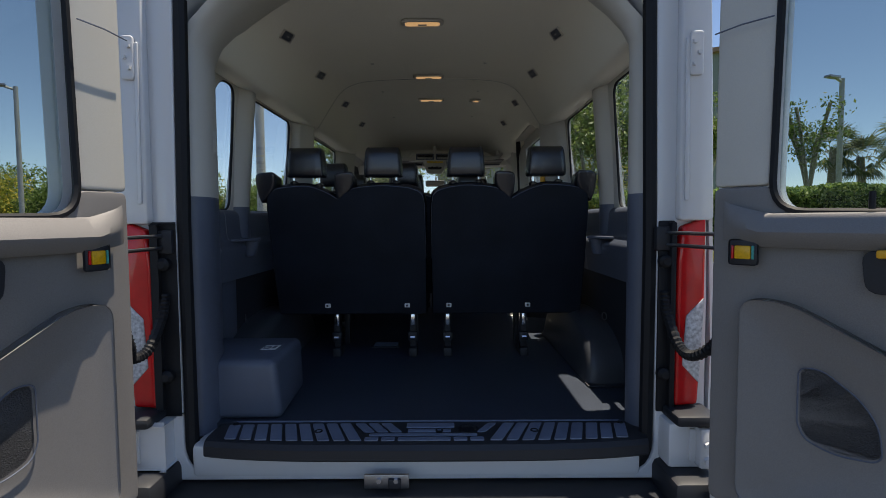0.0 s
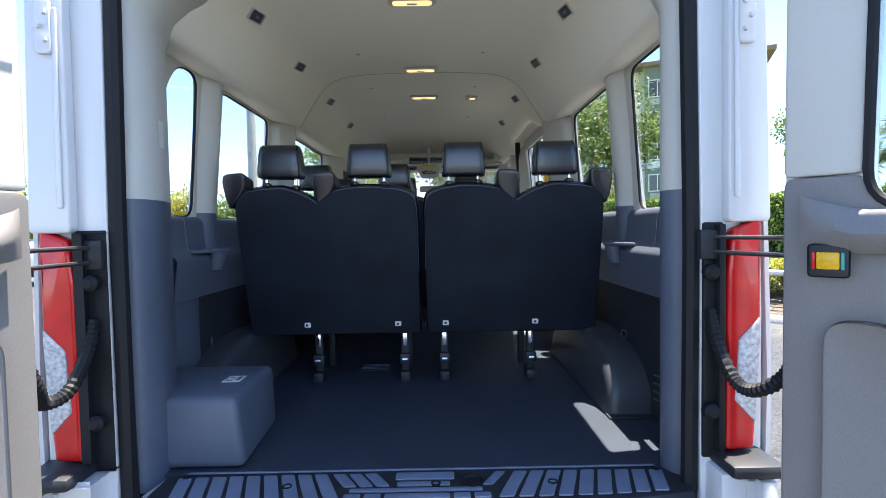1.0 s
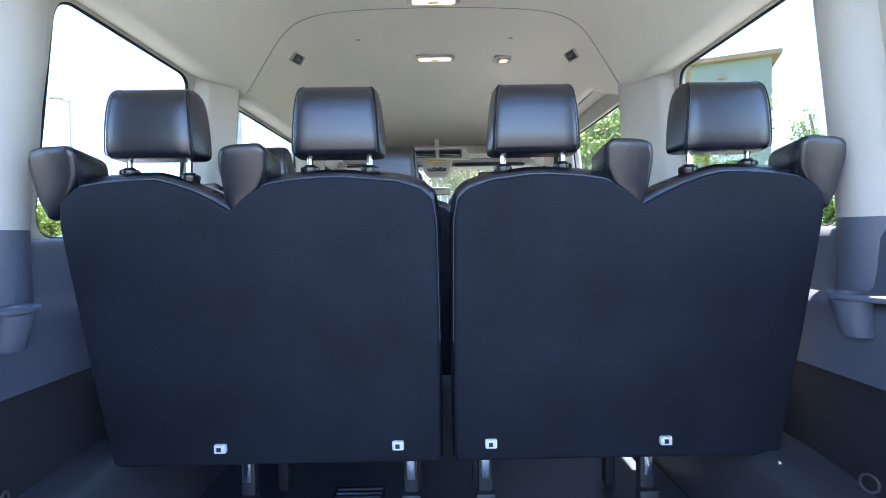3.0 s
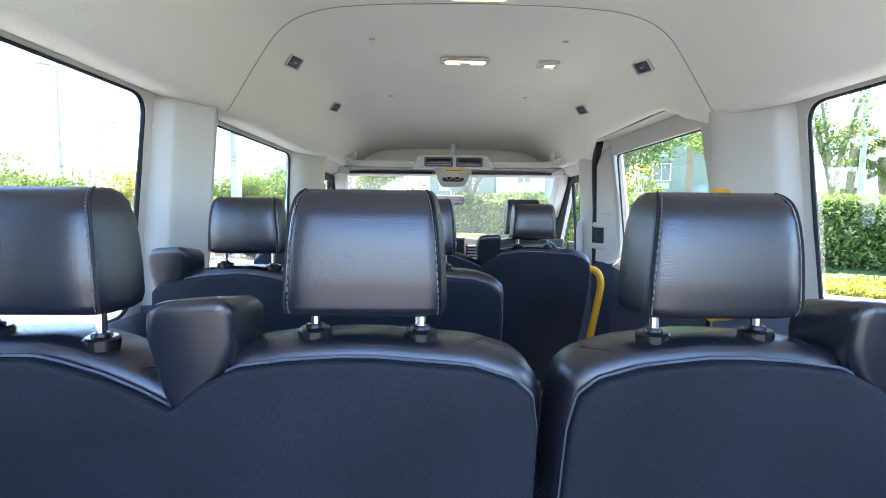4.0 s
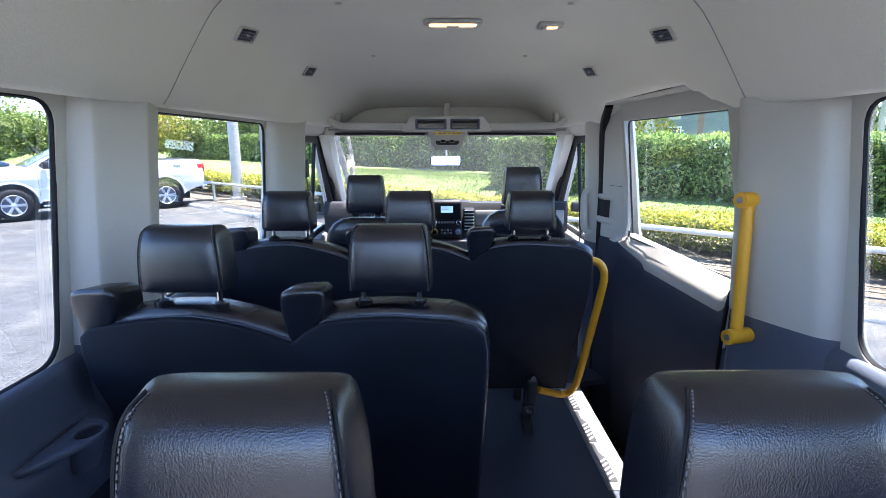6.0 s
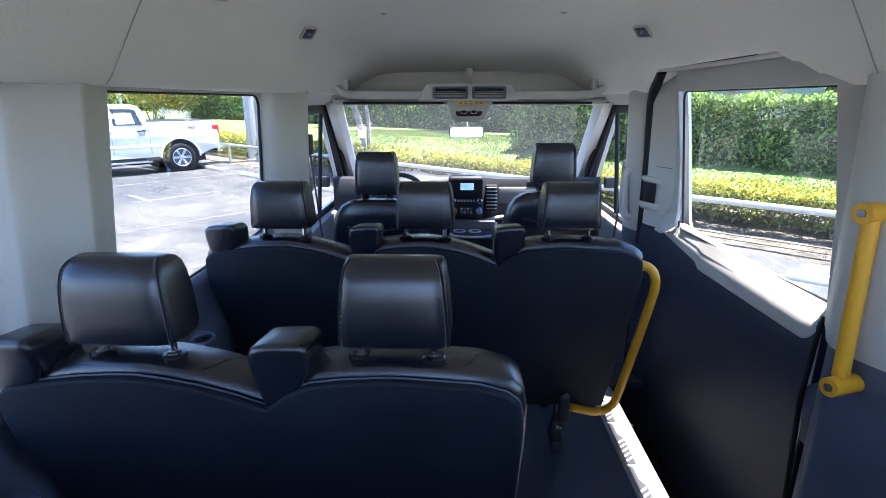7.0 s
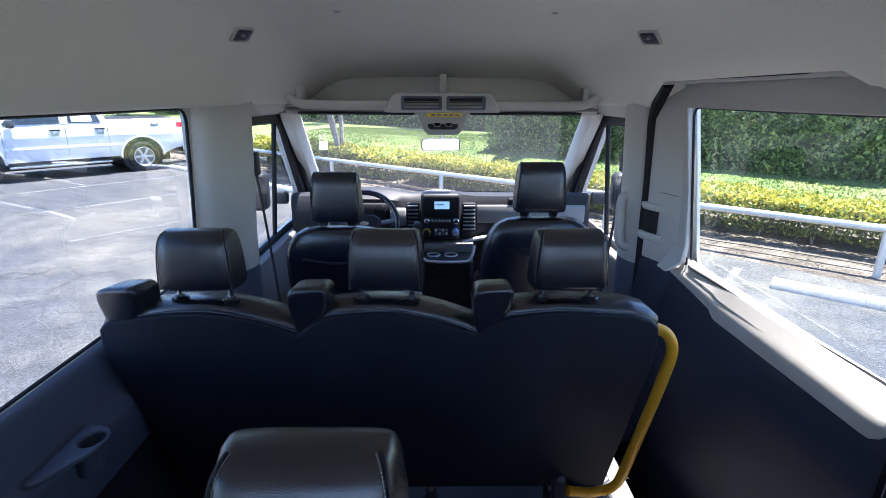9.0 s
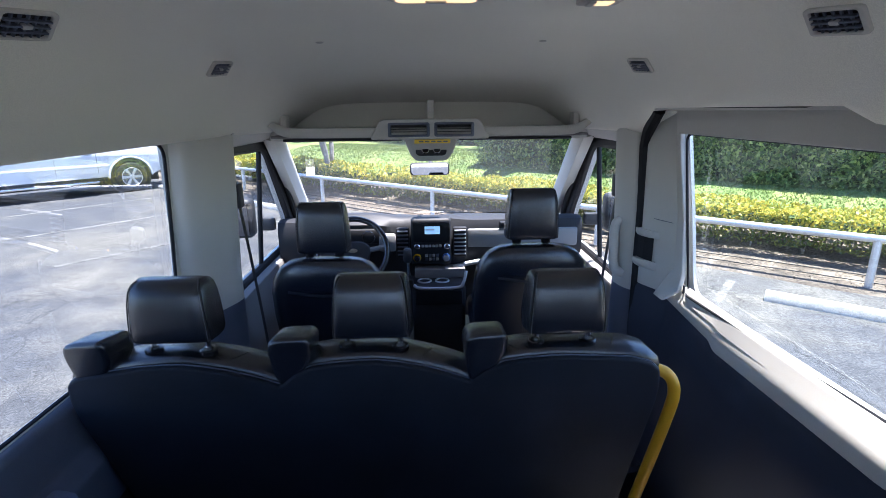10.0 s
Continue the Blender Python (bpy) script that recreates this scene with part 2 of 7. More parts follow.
M = dict(
    paint=mat("white_paint", (0.66, 0.67, 0.69), 0.25, blotch=0.02, blotch_scale=2, coat=0.5),
    grey_trim=mat("light_grey_trim", (0.55, 0.535, 0.492), 0.55, grain=0.03, grain_scale=300, blotch=0.02, bump=0.12, bump_scale=600),
    headliner=mat("headliner_cloth", (0.89, 0.868, 0.775), 0.9, grain=0.08, grain_scale=400, blotch=0.03, blotch_scale=2, bump=0.2, bump_scale=900),
    dark_trim=mat("dark_grey_trim", (0.098, 0.116, 0.160), 0.40, grain=0.15, grain_scale=420, blotch=0.12, bump=0.3, bump_scale=500),
    navy_trim=mat("navy_door_trim", (0.032, 0.039, 0.062), 0.45, spec=0.25, grain=0.15, grain_scale=420, blotch=0.12, bump=0.3, bump_scale=500),
    door_trim=mat("grey_door_trim", (0.200, 0.192, 0.190), 0.55, grain=0.08, grain_scale=350, blotch=0.05, bump=0.15, bump_scale=500),
    grille=mat("perforated_grille", (0.070, 0.072, 0.078), 0.55, grain=0.2, grain_scale=260, bump=0.9, bump_scale=260, voronoi=True, depth=0.003),
    black_trim=mat("black_trim", (0.018, 0.020, 0.026), 0.55, grain=0.1, grain_scale=300, blotch=0.08, bump=0.15, bump_scale=400),
    gloss_black=mat("glossy_black_plastic", (0.010, 0.010, 0.012), 0.18, grain=0.1, grain_scale=90),
    # hedge_core: dark green, with the shade between the leaves put into the colour
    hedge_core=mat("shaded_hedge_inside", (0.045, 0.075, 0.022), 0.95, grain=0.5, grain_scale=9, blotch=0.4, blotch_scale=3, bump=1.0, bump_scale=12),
    rubber=mat("black_rubber", (0.010, 0.011, 0.014), 0.6, grain=0.1, grain_scale=90, spec=0.3),
    carpet=mat("black_floor_covering", (0.036, 0.047, 0.070), 0.42, spec=0.7, grain=0.25, grain_scale=500, blotch=0.15, blotch_scale=4, bump=0.5, bump_scale=700),
    arch_cover=mat("wheel_arch_plastic", (0.052, 0.057, 0.068), 0.32, grain=0.25, grain_scale=300, blotch=0.15, blotch_scale=4, bump=0.4, bump_scale=500),
    tread=mat("tread_plate_plastic", (0.17, 0.20, 0.275), 0.36, grain=0.1, grain_scale=200, blotch=0.1, blotch_scale=9),
    seat_cloth=mat("seat_back_vinyl", (0.0085, 0.0125, 0.0220), 0.72, grain=0.45, grain_scale=420, blotch=0.32, blotch_scale=5, bump=0.4, bump_scale=500, spec=0.3),
    leather=mat("black_leather", (0.0085, 0.0108, 0.0180), 0.27, grain=0.12, grain_scale=260, blotch=0.10, blotch_scale=9, bump=0.30, bump_scale=620, voronoi=True, spec=1.0, depth=0.0007),
    stitch=mat("grey_thread", (0.16, 0.16, 0.165), 0.8, grain=0.2, grain_scale=900),
    chrome=mat("chrome", (0.75, 0.75, 0.77), 0.15, 1.0, blotch=0.05, blotch_scale=30),
    plate_metal=mat("brushed_plate_metal", (0.42, 0.42, 0.41), 0.42, 0.75, grain=0.1, grain_scale=120, blotch=0.08, blotch_scale=8),
    steel=mat("grey_steel", (0.35, 0.35, 0.37), 0.35, 1.0, grain=0.1),
    galvanized=mat("galvanized_steel", (0.55, 0.57, 0.60), 0.45, 0.8, grain=0.06, grain_scale=30, blotch=0.1, blotch_scale=4),
    yellow=mat("yellow_powder_coat", (0.85, 0.42, 0.02), 0.4, grain=0.04, grain_scale=250, blotch=0.03, bump=0.06, bump_scale=300),
    red_lens=mat("red_lens", (0.60, 0.008, 0.010), 0.2, blotch=0.15, blotch_scale=14, coat=0.25),
    clear_lens=mat("clear_lens", (0.50, 0.51, 0.54), 0.15, grain=0.35, grain_scale=90, bump=0.4, bump_scale=120, coat=0.8),
    amber=mat("amber_reflector", (0.75, 0.42, 0.01), 0.25, grain=0.1, grain_scale=150),
    teal=mat("teal_reflector", (0.05, 0.35, 0.32), 0.3, grain=0.1, grain_scale=150),
    beige=mat("grey_dash_trim", (0.24, 0.245, 0.25), 0.42, grain=0.04, grain_scale=300, bump=0.1, bump_scale=500),
    dash=mat("dashboard_plastic", (0.022, 0.024, 0.029), 0.55, grain=0.1, grain_scale=300, blotch=0.08, bump=0.2, bump_scale=400, spec=0.3),
    display=glow("lit_display", (0.35, 0.62, 0.9), 0.16),
    lamp=glow("warm_lamp_lens", (1.0, 0.60, 0.28), 0.34),
    mirror=mat("mirror_glass", (0.55, 0.57, 0.6), 0.02, 1.0),
    dim_mirror=mat("tinted_mirror_glass", (0.10, 0.11, 0.14), 0.05, 1.0),
    label_white=mat("white_label", (0.75, 0.75, 0.75), 0.5, blotch=0.04, blotch_scale=40),
    label_yellow=mat("yellow_label", (0.80, 0.55, 0.05), 0.5, blotch=0.04, blotch_scale=40),
    blue=mat("blue_dial", (0.05, 0.15, 0.5), 0.4, blotch=0.05, blotch_scale=60),
    red=mat("red_dial", (0.5, 0.05, 0.03), 0.4, blotch=0.05, blotch_scale=60),
    glass=glass("clear_glass", (0.93, 0.95, 0.94), 0.20),
    tinted_glass=glass("tinted_rear_glass", (0.70, 0.74, 0.73), 0.20),
    door_glass=glass("dusty_side_glass", (0.92, 0.95, 0.93), 0.09, 0.003),
    shield=glass("windshield_glass", (0.95, 0.97, 0.95), 0.22, 0.008),
    dark_glass=mat("dark_car_glass", (0.02, 0.03, 0.04), 0.05, spec=0.8, blotch=0.1, blotch_scale=2),
    asphalt=asphalt_mat(),
    concrete=mat("pale_concrete", (0.40, 0.39, 0.36), 0.85, grain=0.15, grain_scale=40, blotch=0.15, blotch_scale=5, bump=0.4, bump_scale=90),
    mulch=mat("bark_mulch", (0.092, 0.076, 0.060), 0.95, grain=0.55, grain_scale=26, blotch=0.3, blotch_scale=2, bump=1.0, bump_scale=30, tint=(0.160, 0.136, 0.108)),
    grass=mat("lawn_grass", (0.105, 0.17, 0.04), 0.9, grain=0.4, grain_scale=25, blotch=0.3, blotch_scale=0.8, bump=1.0, bump_scale=60, tint=(0.19, 0.23, 0.07)),
    road_line=mat("worn_white_line", (0.125, 0.124, 0.120), 0.9, grain=0.6, grain_scale=18, blotch=0.5, blotch_scale=2.5),
    bark=mat("grey_bark", (0.24, 0.22, 0.19), 0.9, grain=0.3, grain_scale=25, blotch=0.3, blotch_scale=6, bump=0.8, bump_scale=40),
    pole=mat("weathered_pole", (0.40, 0.40, 0.39), 0.7, grain=0.1, grain_scale=30, blotch=0.1, blotch_scale=3),
    stucco_green=mat("green_grey_stucco", (0.155, 0.185, 0.185), 0.9, grain=0.06, grain_scale=20, blotch=0.06, blotch_scale=0.6),
    stucco_white=mat("cream_stucco", (0.62, 0.60, 0.54), 0.9, grain=0.05, grain_scale=20, blotch=0.06, blotch_scale=0.6),
    roof_brown=mat("brown_eave", (0.20, 0.13, 0.09), 0.8, grain=0.1, grain_scale=10),
    hedge=leafy("hedge_leaves", (0.17, 0.27, 0.065), (0.05, 0.11, 0.03), (0.46, 0.55, 0.17)),
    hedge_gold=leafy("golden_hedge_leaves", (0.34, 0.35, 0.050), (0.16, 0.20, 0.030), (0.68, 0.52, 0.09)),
    # hedge_low: greener than hedge_gold, and darkened to stand in for shade
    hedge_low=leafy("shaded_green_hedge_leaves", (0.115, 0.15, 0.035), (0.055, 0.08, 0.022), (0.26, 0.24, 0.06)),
    tree=leafy("tree_leaves", (0.13, 0.20, 0.045), (0.05, 0.10, 0.025), (0.30, 0.36, 0.11)),
    palm=leafy("palm_fronds", (0.10, 0.15, 0.05), (0.05, 0.08, 0.03), (0.30, 0.27, 0.10)),
    blade=leafy("grass_blades", (0.125, 0.185, 0.045), (0.075, 0.13, 0.03), (0.22, 0.25, 0.085)),
)


# ---- helpers for meshes ----
def mesh_of(name, bm, material, smooth=35):
    me = bpy.data.meshes.new(name)
    bmesh.ops.recalc_face_normals(bm, faces=bm.faces)
    bm.to_mesh(me)
    bm.free()
    me.materials.append(M[material])
    if smooth:
        for p in me.polygons:
            p.use_smooth = True
        me.set_sharp_from_angle(angle=radians(smooth))
    return me


def part(name, bm, material, parent=None, label="", smooth=35):
    """One mesh object, under a thing or under a part."""
    ob = new(name, bm if isinstance(bm, bpy.types.Mesh) else mesh_of(name, bm, material, smooth))
    if parent is not None:
        ob.parent = parent
    if label:
        ob["label"] = label
    return ob


def thing(name, label, category, group="", at=(0, 0, 0), kind=""):
    ob = new(name)
    ob.empty_display_size = 0.1
    ob.matrix_world = at if isinstance(at, Matrix) else pose(*at)
    return tagged(ob, label, category, group, kind)


def solid(name, bm, material, label, category, group="", kind="", smooth=35):
    return tagged(part(name, bm, material, smooth=smooth), label, category, group, kind)


def box(x0, x1, y0, y1, z0, z1, bevel=0.0, segs=2, bm=None):
    tmp = bmesh.new()
    bmesh.ops.create_cube(tmp, size=1)
    for v in tmp.verts:
        v.co = ((x0 + x1) / 2 + v.co.x * (x1 - x0), (y0 + y1) / 2 + v.co.y * (y1 - y0), (z0 + z1) / 2 + v.co.z * (z1 - z0))
    if bevel:
        bmesh.ops.bevel(tmp, geom=tmp.edges[:], offset=bevel, segments=segs, affect="EDGES", profile=0.5)
    return join(bm, tmp)


def join(bm, tmp):
    """Adds tmp's geometry to bm, or gives tmp back where there is none."""
    if bm is None:
        return tmp
    me = bpy.data.meshes.new("joined")
    tmp.to_mesh(me)
    tmp.free()
    bm.from_mesh(me)
    bpy.data.meshes.remove(me)
    return bm


def moved(bm, m):
    bmesh.ops.transform(bm, matrix=m, verts=bm.verts[:])
    return bm


def warp(bm, f):
    for v in bm.verts:
        v.co = f(v.co)
    return bm


def rod(a, b, r, n=12, r2=None, bm=None):
    a, b = Vector(a), Vector(b)
    tmp = bmesh.new()
    bmesh.ops.create_cone(tmp, cap_ends=True, segments=n, radius1=r, radius2=r if r2 is None else r2, depth=(b - a).length)
    turn = (b - a).to_track_quat("Z", "Y").to_matrix().to_4x4()
    moved(tmp, Matrix.Translation((a + b) / 2) @ turn)
    return join(bm, tmp)


def ring_points(pts, r, per=4):
    """Rounds the corners of a closed outline of 2D points."""
    out, k = [], len(pts)
    for i in range(k):
        p, a, b = Vector(pts[i]), Vector(pts[i - 1]), Vector(pts[(i + 1) % k])
        ra = min(r, (a - p).length * 0.45, (b - p).length * 0.45)
        s, e = p + (a - p).normalized() * ra, p + (b - p).normalized() * ra
        for j in range(per + 1):
            t = j / per
            out.append((s * (1 - t) ** 2 + p * 2 * t * (1 - t) + e * t * t)[:])
    return out


def plate(outer, holes=(), thick=0.02, bevel=0.0, cuts=()):
    """A flat plate in x, y with real holes, its thickness along z from 0 up; cuts: values of y at which it is divided."""
    cu = bpy.data.curves.new("outline", "CURVE")
    cu.dimensions, cu.fill_mode, cu.extrude = "2D", "BOTH", max(thick / 2 - bevel, 0)
    cu.bevel_depth, cu.bevel_resolution, cu.offset = bevel, 2, -bevel
    for loop in (outer, *holes):
        sp = cu.splines.new("POLY")
        sp.points.add(len(loop) - 1)
        for p, q in zip(sp.points, loop):
            p.co = (q[0], q[1], 0, 1)
        sp.use_cyclic_u = True
    tmp = bpy.data.objects.new("outline", cu)
    scene.collection.objects.link(tmp)
    me = bpy.data.meshes.new_from_object(tmp.evaluated_get(bpy.context.evaluated_depsgraph_get()))
    bm = bmesh.new()
    bm.from_mesh(me)
    bpy.data.objects.remove(tmp)
    bpy.data.curves.remove(cu)
    bpy.data.meshes.remove(me)
    bmesh.ops.remove_doubles(bm, verts=bm.verts[:], dist=1e-5)
    for c in cuts:
        bmesh.ops.bisect_plane(bm, geom=bm.verts[:] + bm.edges[:] + bm.faces[:], plane_co=(0, c, 0), plane_no=(0, 1, 0))
    for v in bm.verts:
        v.co.z += thick / 2
    return bm


def loft(sections, close=False, cap=False, bm=None):
    tmp = bmesh.new()
    rows = [[tmp.verts.new(p) for p in s] for s in sections]
    for a, b in zip(rows, rows[1:]):
        k = len(a)
        for i in range(k if close else k - 1):
            j = (i + 1) % k
            tmp.faces.new((a[i], a[j], b[j], b[i]))
    if cap:
        tmp.faces.new(rows[0][::-1])
        tmp.faces.new(rows[-1])
    return join(bm, tmp)


def tube(pts, r, n=8, closed=False, bm=None, ridges=0.0):
    """A round tube swept along points."""
    pts = [Vector(p) for p in pts]
    k, rows, side = len(pts), [], None
    for i, p in enumerate(pts):
        a = pts[i - 1] if (i or closed) else p
        b = pts[(i + 1) % k] if (i + 1 < k or closed) else p
        d = (b - a).normalized()
        if side is None:
            side = d.orthogonal().normalized()
        side = (side - d * side.dot(d)).normalized()
        up = d.cross(side)
        rr = r * (1 + (ridges if i % 2 else 0))
        rows.append([p + (side * math.cos(w) + up * math.sin(w)) * rr for w in (2 * math.pi * j / n for j in range(n))])
    if closed:
        rows.append(rows[0])
        return loft(rows, True, False, bm)
    return loft(rows, True, True, bm)


def smooth_path(pts, per=8):
    """A Catmull-Rom line through points."""
    p = [Vector(q) for q in pts]
    p = [p[0] * 2 - p[1]] + p + [p[-1] * 2 - p[-2]]
    out = []
    for a, b, c, d in zip(p, p[1:], p[2:], p[3:]):
        for j in range(per):
            t = j / per
            out.append(0.5 * (2 * b + (c - a) * t + (2 * a - 5 * b + 4 * c - d) * t * t + (3 * b - a - 3 * c + d) * t ** 3))
    return out + [p[-2]]


def lathe(profile, n=24, bm=None):
    """Turns (radius, height) points about z."""
    rows = [[(r * math.cos(2 * math.pi * j / n), r * math.sin(2 * math.pi * j / n), h) for j in range(n)] for r, h in profile]
    return loft(rows, True, True, bm)


def lettering(text, size):
    """Flat raised letters in x, y, centred, a few millimetres thick."""
    cu = bpy.data.curves.new("letters", "FONT")
    cu.body, cu.size, cu.align_x, cu.extrude = text, size, "CENTER", 0.006
    tmp = bpy.data.objects.new("letters", cu)
    scene.collection.objects.link(tmp)
    me = bpy.data.meshes.new_from_object(tmp.evaluated_get(bpy.context.evaluated_depsgraph_get()))
    bm = bmesh.new()
    bm.from_mesh(me)
    bpy.data.objects.remove(tmp)
    bpy.data.curves.remove(cu)
    bpy.data.meshes.remove(me)
    return bm


def lerp_profile(profile, v):
    for (a, fa), (b, fb) in zip(profile, profile[1:]):
        if v <= b:
            return fa + (fb - fa) * max(0, (v - a)) / (b - a)
    return profile[-1][1]


# ---- the van's shell ----
WIN_LEFT = [
    [(0.50, 0.795), (0.675, 0.795), (0.715, 1.395), (0.55, 1.395), (0.455, 1.27), (0.445, 0.97), (0.475, 0.90)],
    [(0.87, 0.795), (1.525, 0.795), (1.595, 1.39), (0.935, 1.39)],
    [(1.86, 0.80), (2.965, 0.80), (2.985, 1.385), (1.94, 1.385)],
]
WIN_RIGHT = [
    [(0.33, 0.79), (0.65, 0.79), (0.69, 1.385), (0.21, 1.385), (0.20, 0.90)],
    [(0.84, 0.795), (1.525, 0.795), (1.595, 1.39), (0.905, 1.39)],
    [(1.98, 0.85), (2.905, 0.83), (2.965, 1.395), (2.05, 1.395)],
]
UPPER = [(0.0, 0.925), (0.78, 0.932), (1.10, 0.924), (1.42, 0.905)]
OUTER = [(-0.6, 0.985), (0.3, 1.00), (0.78, 0.985), (1.10, 0.955), (1.40, 0.921), (1.55, 0.90), (1.9, 0.88)]


def side_map(side, profile, out=0.0):
    return lambda c: Vector((side * (lerp_profile(profile, c.y) + out + c.z), c.x, c.y))


def grown(w, k=1.0):
    """A window's outline made larger, so that the outer frame stays out of sight behind the lining."""
    cy, cz = (min(p[0] for p in w) + max(p[0] for p in w)) / 2, (min(p[1] for p in w) + max(p[1] for p in w)) / 2
    return [(y + math.copysign(0.075 * k, y - cy), z + math.copysign(0.035 * k, z - cz)) for y, z in w]


Z_CUTS = [0.3, 0.78, 0.95, 1.10, 1.25, 1.40]
for side, wins, word in ((-1, WIN_LEFT, "left"), (1, WIN_RIGHT, "right")):
    wall = thing("wall_" + word, "light grey plastic side lining with large windows", "wall", kind="structure")
    round_wins = [ring_points(w, 0.07, 6) for w in wins]
    lining = [w for w in round_wins]
    if side > 0:
        lining = round_wins[:2]
        limit = 1.975
    else:
        limit = 3.13
    part("lining", warp(plate([(0.02, 0.77), (limit, 0.77), (limit, 1.42), (0.02, 1.42)], lining, 0.010, 0.003, Z_CUTS),
                        side_map(side, UPPER)), "grey_trim", wall)
    outer_holes = [ring_points(grown(w), 0.07, 5) for w in wins]
    if side > 0:
        outer_holes[2] = [(y, z + (0.085 if z > 1.2 else 0)) for y, z in outer_holes[2]]
    part("outer_skin", warp(plate([(-0.08, -0.42), (3.14, -0.42), (3.14, 1.55), (-0.08, 1.55)], outer_holes, 0.012, 0, Z_CUTS),
                            side_map(side, OUTER)), "paint", wall, "white painted outer skin")
    for w, rw in zip(wins, round_wins):
        pane = part("pane", warp(plate(ring_points(grown(w, 0.8), 0.07, 5), (), 0.004, 0, Z_CUTS), side_map(side, UPPER, 0.016)), "door_glass" if side > 0 and w is wins[2] else "glass", wall,
                    "clear side window glass")
        pane.visible_shadow = False
        if side > 0 and w is wins[2]:
            continue
        loop = [side_map(side, UPPER, 0.008)(Vector((y, z, 0))) for y, z in rw]
        part("rubber_seal", tube(loop, 0.0065, 6, True), "rubber", wall, "black rubber window seal")


def pillar(name, side, plan, z0, z1, material, label, shift=None, slant=(0.0, 0.0)):
    """An upright trim cover: plan points of (distance from the middle, y)."""
    rows = []
    n = 7
    for i in range(n):
        z = z0 + (z1 - z0) * i / (n - 1)
        k = shift(z) if shift else 0.0
        rows.append([(side * (x - k * w), y + (slant[0] + (slant[1] - slant[0]) * (y - plan[0][1]) / (plan[-1][1] - plan[0][1])) * (z - 0.815), z) for (x, y), w in zip(plan, [0.15] + [1] * (len(plan) - 2) + [0.15])])
    return solid(name, loft(rows), material, label, "trim", kind="structure", smooth=50)


def bow(plan, per=5):
    return [(p.x, p.y) for p in smooth_path([(x, y, 0) for x, y in plan], per)]


C_PLAN = bow([(0.945, 0.695), (0.905, 0.725), (0.885, 0.765), (0.895, 0.815), (0.945, 0.855)])
B_PLAN = bow([(0.945, 1.565), (0.908, 1.572), (0.880, 1.582), (0.868, 1.590), (0.848, 1.622), (0.824, 1.662), (0.812, 1.682), (0.808, 1.694), (0.818, 1.726), (0.846, 1.786), (0.885, 1.86), (0.94, 1.872)], 4)
B_LOW_RIGHT = bow([(0.945, 1.565), (0.895, 1.595), (0.868, 1.64), (0.840, 1.70), (0.806, 1.785), (0.808, 1.83), (0.87, 1.915), (0.945, 1.985)])
B_PLAN_RIGHT = bow([(0.945, 1.565), (0.895, 1.595), (0.868, 1.64), (0.840, 1.70), (0.806, 1.785), (0.808, 1.84), (0.855, 1.915), (0.893, 1.975), (0.93, 1.99)])
B2_PLAN = bow([(0.945, 2.99), (0.905, 3.01), (0.875, 3.05), (0.84, 3.13), (0.812, 3.22), (0.825, 3.28), (0.945, 3.31)])
taper = lambda z: 0.03 * max(0, z - 0.83) / 0.57
small_taper = lambda z: 0.012 * max(0, z - 0.83) / 0.57
for side in (-1, 1):
    pillar("pillar_trim", side, C_PLAN, 0.815, 1.41, "grey_trim", "light grey moulded cover on a window pillar", taper, (0.075, 0.085))
    pillar("pillar_trim", side, C_PLAN, 0.60, 0.815, "dark_trim", "dark grey moulded cover under a window pillar")
    pillar("pillar_trim", side, B_PLAN if side < 0 else B_PLAN_RIGHT, 0.815, 1.41, "grey_trim", "wide light grey moulded cover on a window pillar", small_taper if side < 0 else taper, (0.10, 0.16 if side < 0 else -0.02))
    pillar("pillar_trim", side, B_PLAN if side < 0 else B_LOW_RIGHT, 0.10, 0.815, "dark_trim", "dark grey moulded cover under a window pillar")
pillar("pillar_trim", -1, B2_PLAN, 0.72, 1.41, "grey_trim", "light grey cover on the pillar behind the driver", taper)
pillar("pillar_trim", -1, B2_PLAN, 0.0, 0.72, "dark_trim", "dark lower cover on the pillar behind the driver")
F_PLAN = bow([(0.945, 3.182), (0.86, 3.186), (0.828, 3.195), (0.806, 3.24), (0.796, 3.30), (0.808, 3.355), (0.85, 3.395), (0.945, 3.41)])
pillar("pillar_trim", 1, F_PLAN, 0.74, 1.45, "grey_trim", "light grey cover on the pillar before the sliding door", taper)
pillar("pillar_trim", 1, F_PLAN, -0.2, 0.74, "dark_trim", "dark lower cover on the pillar before the sliding door")

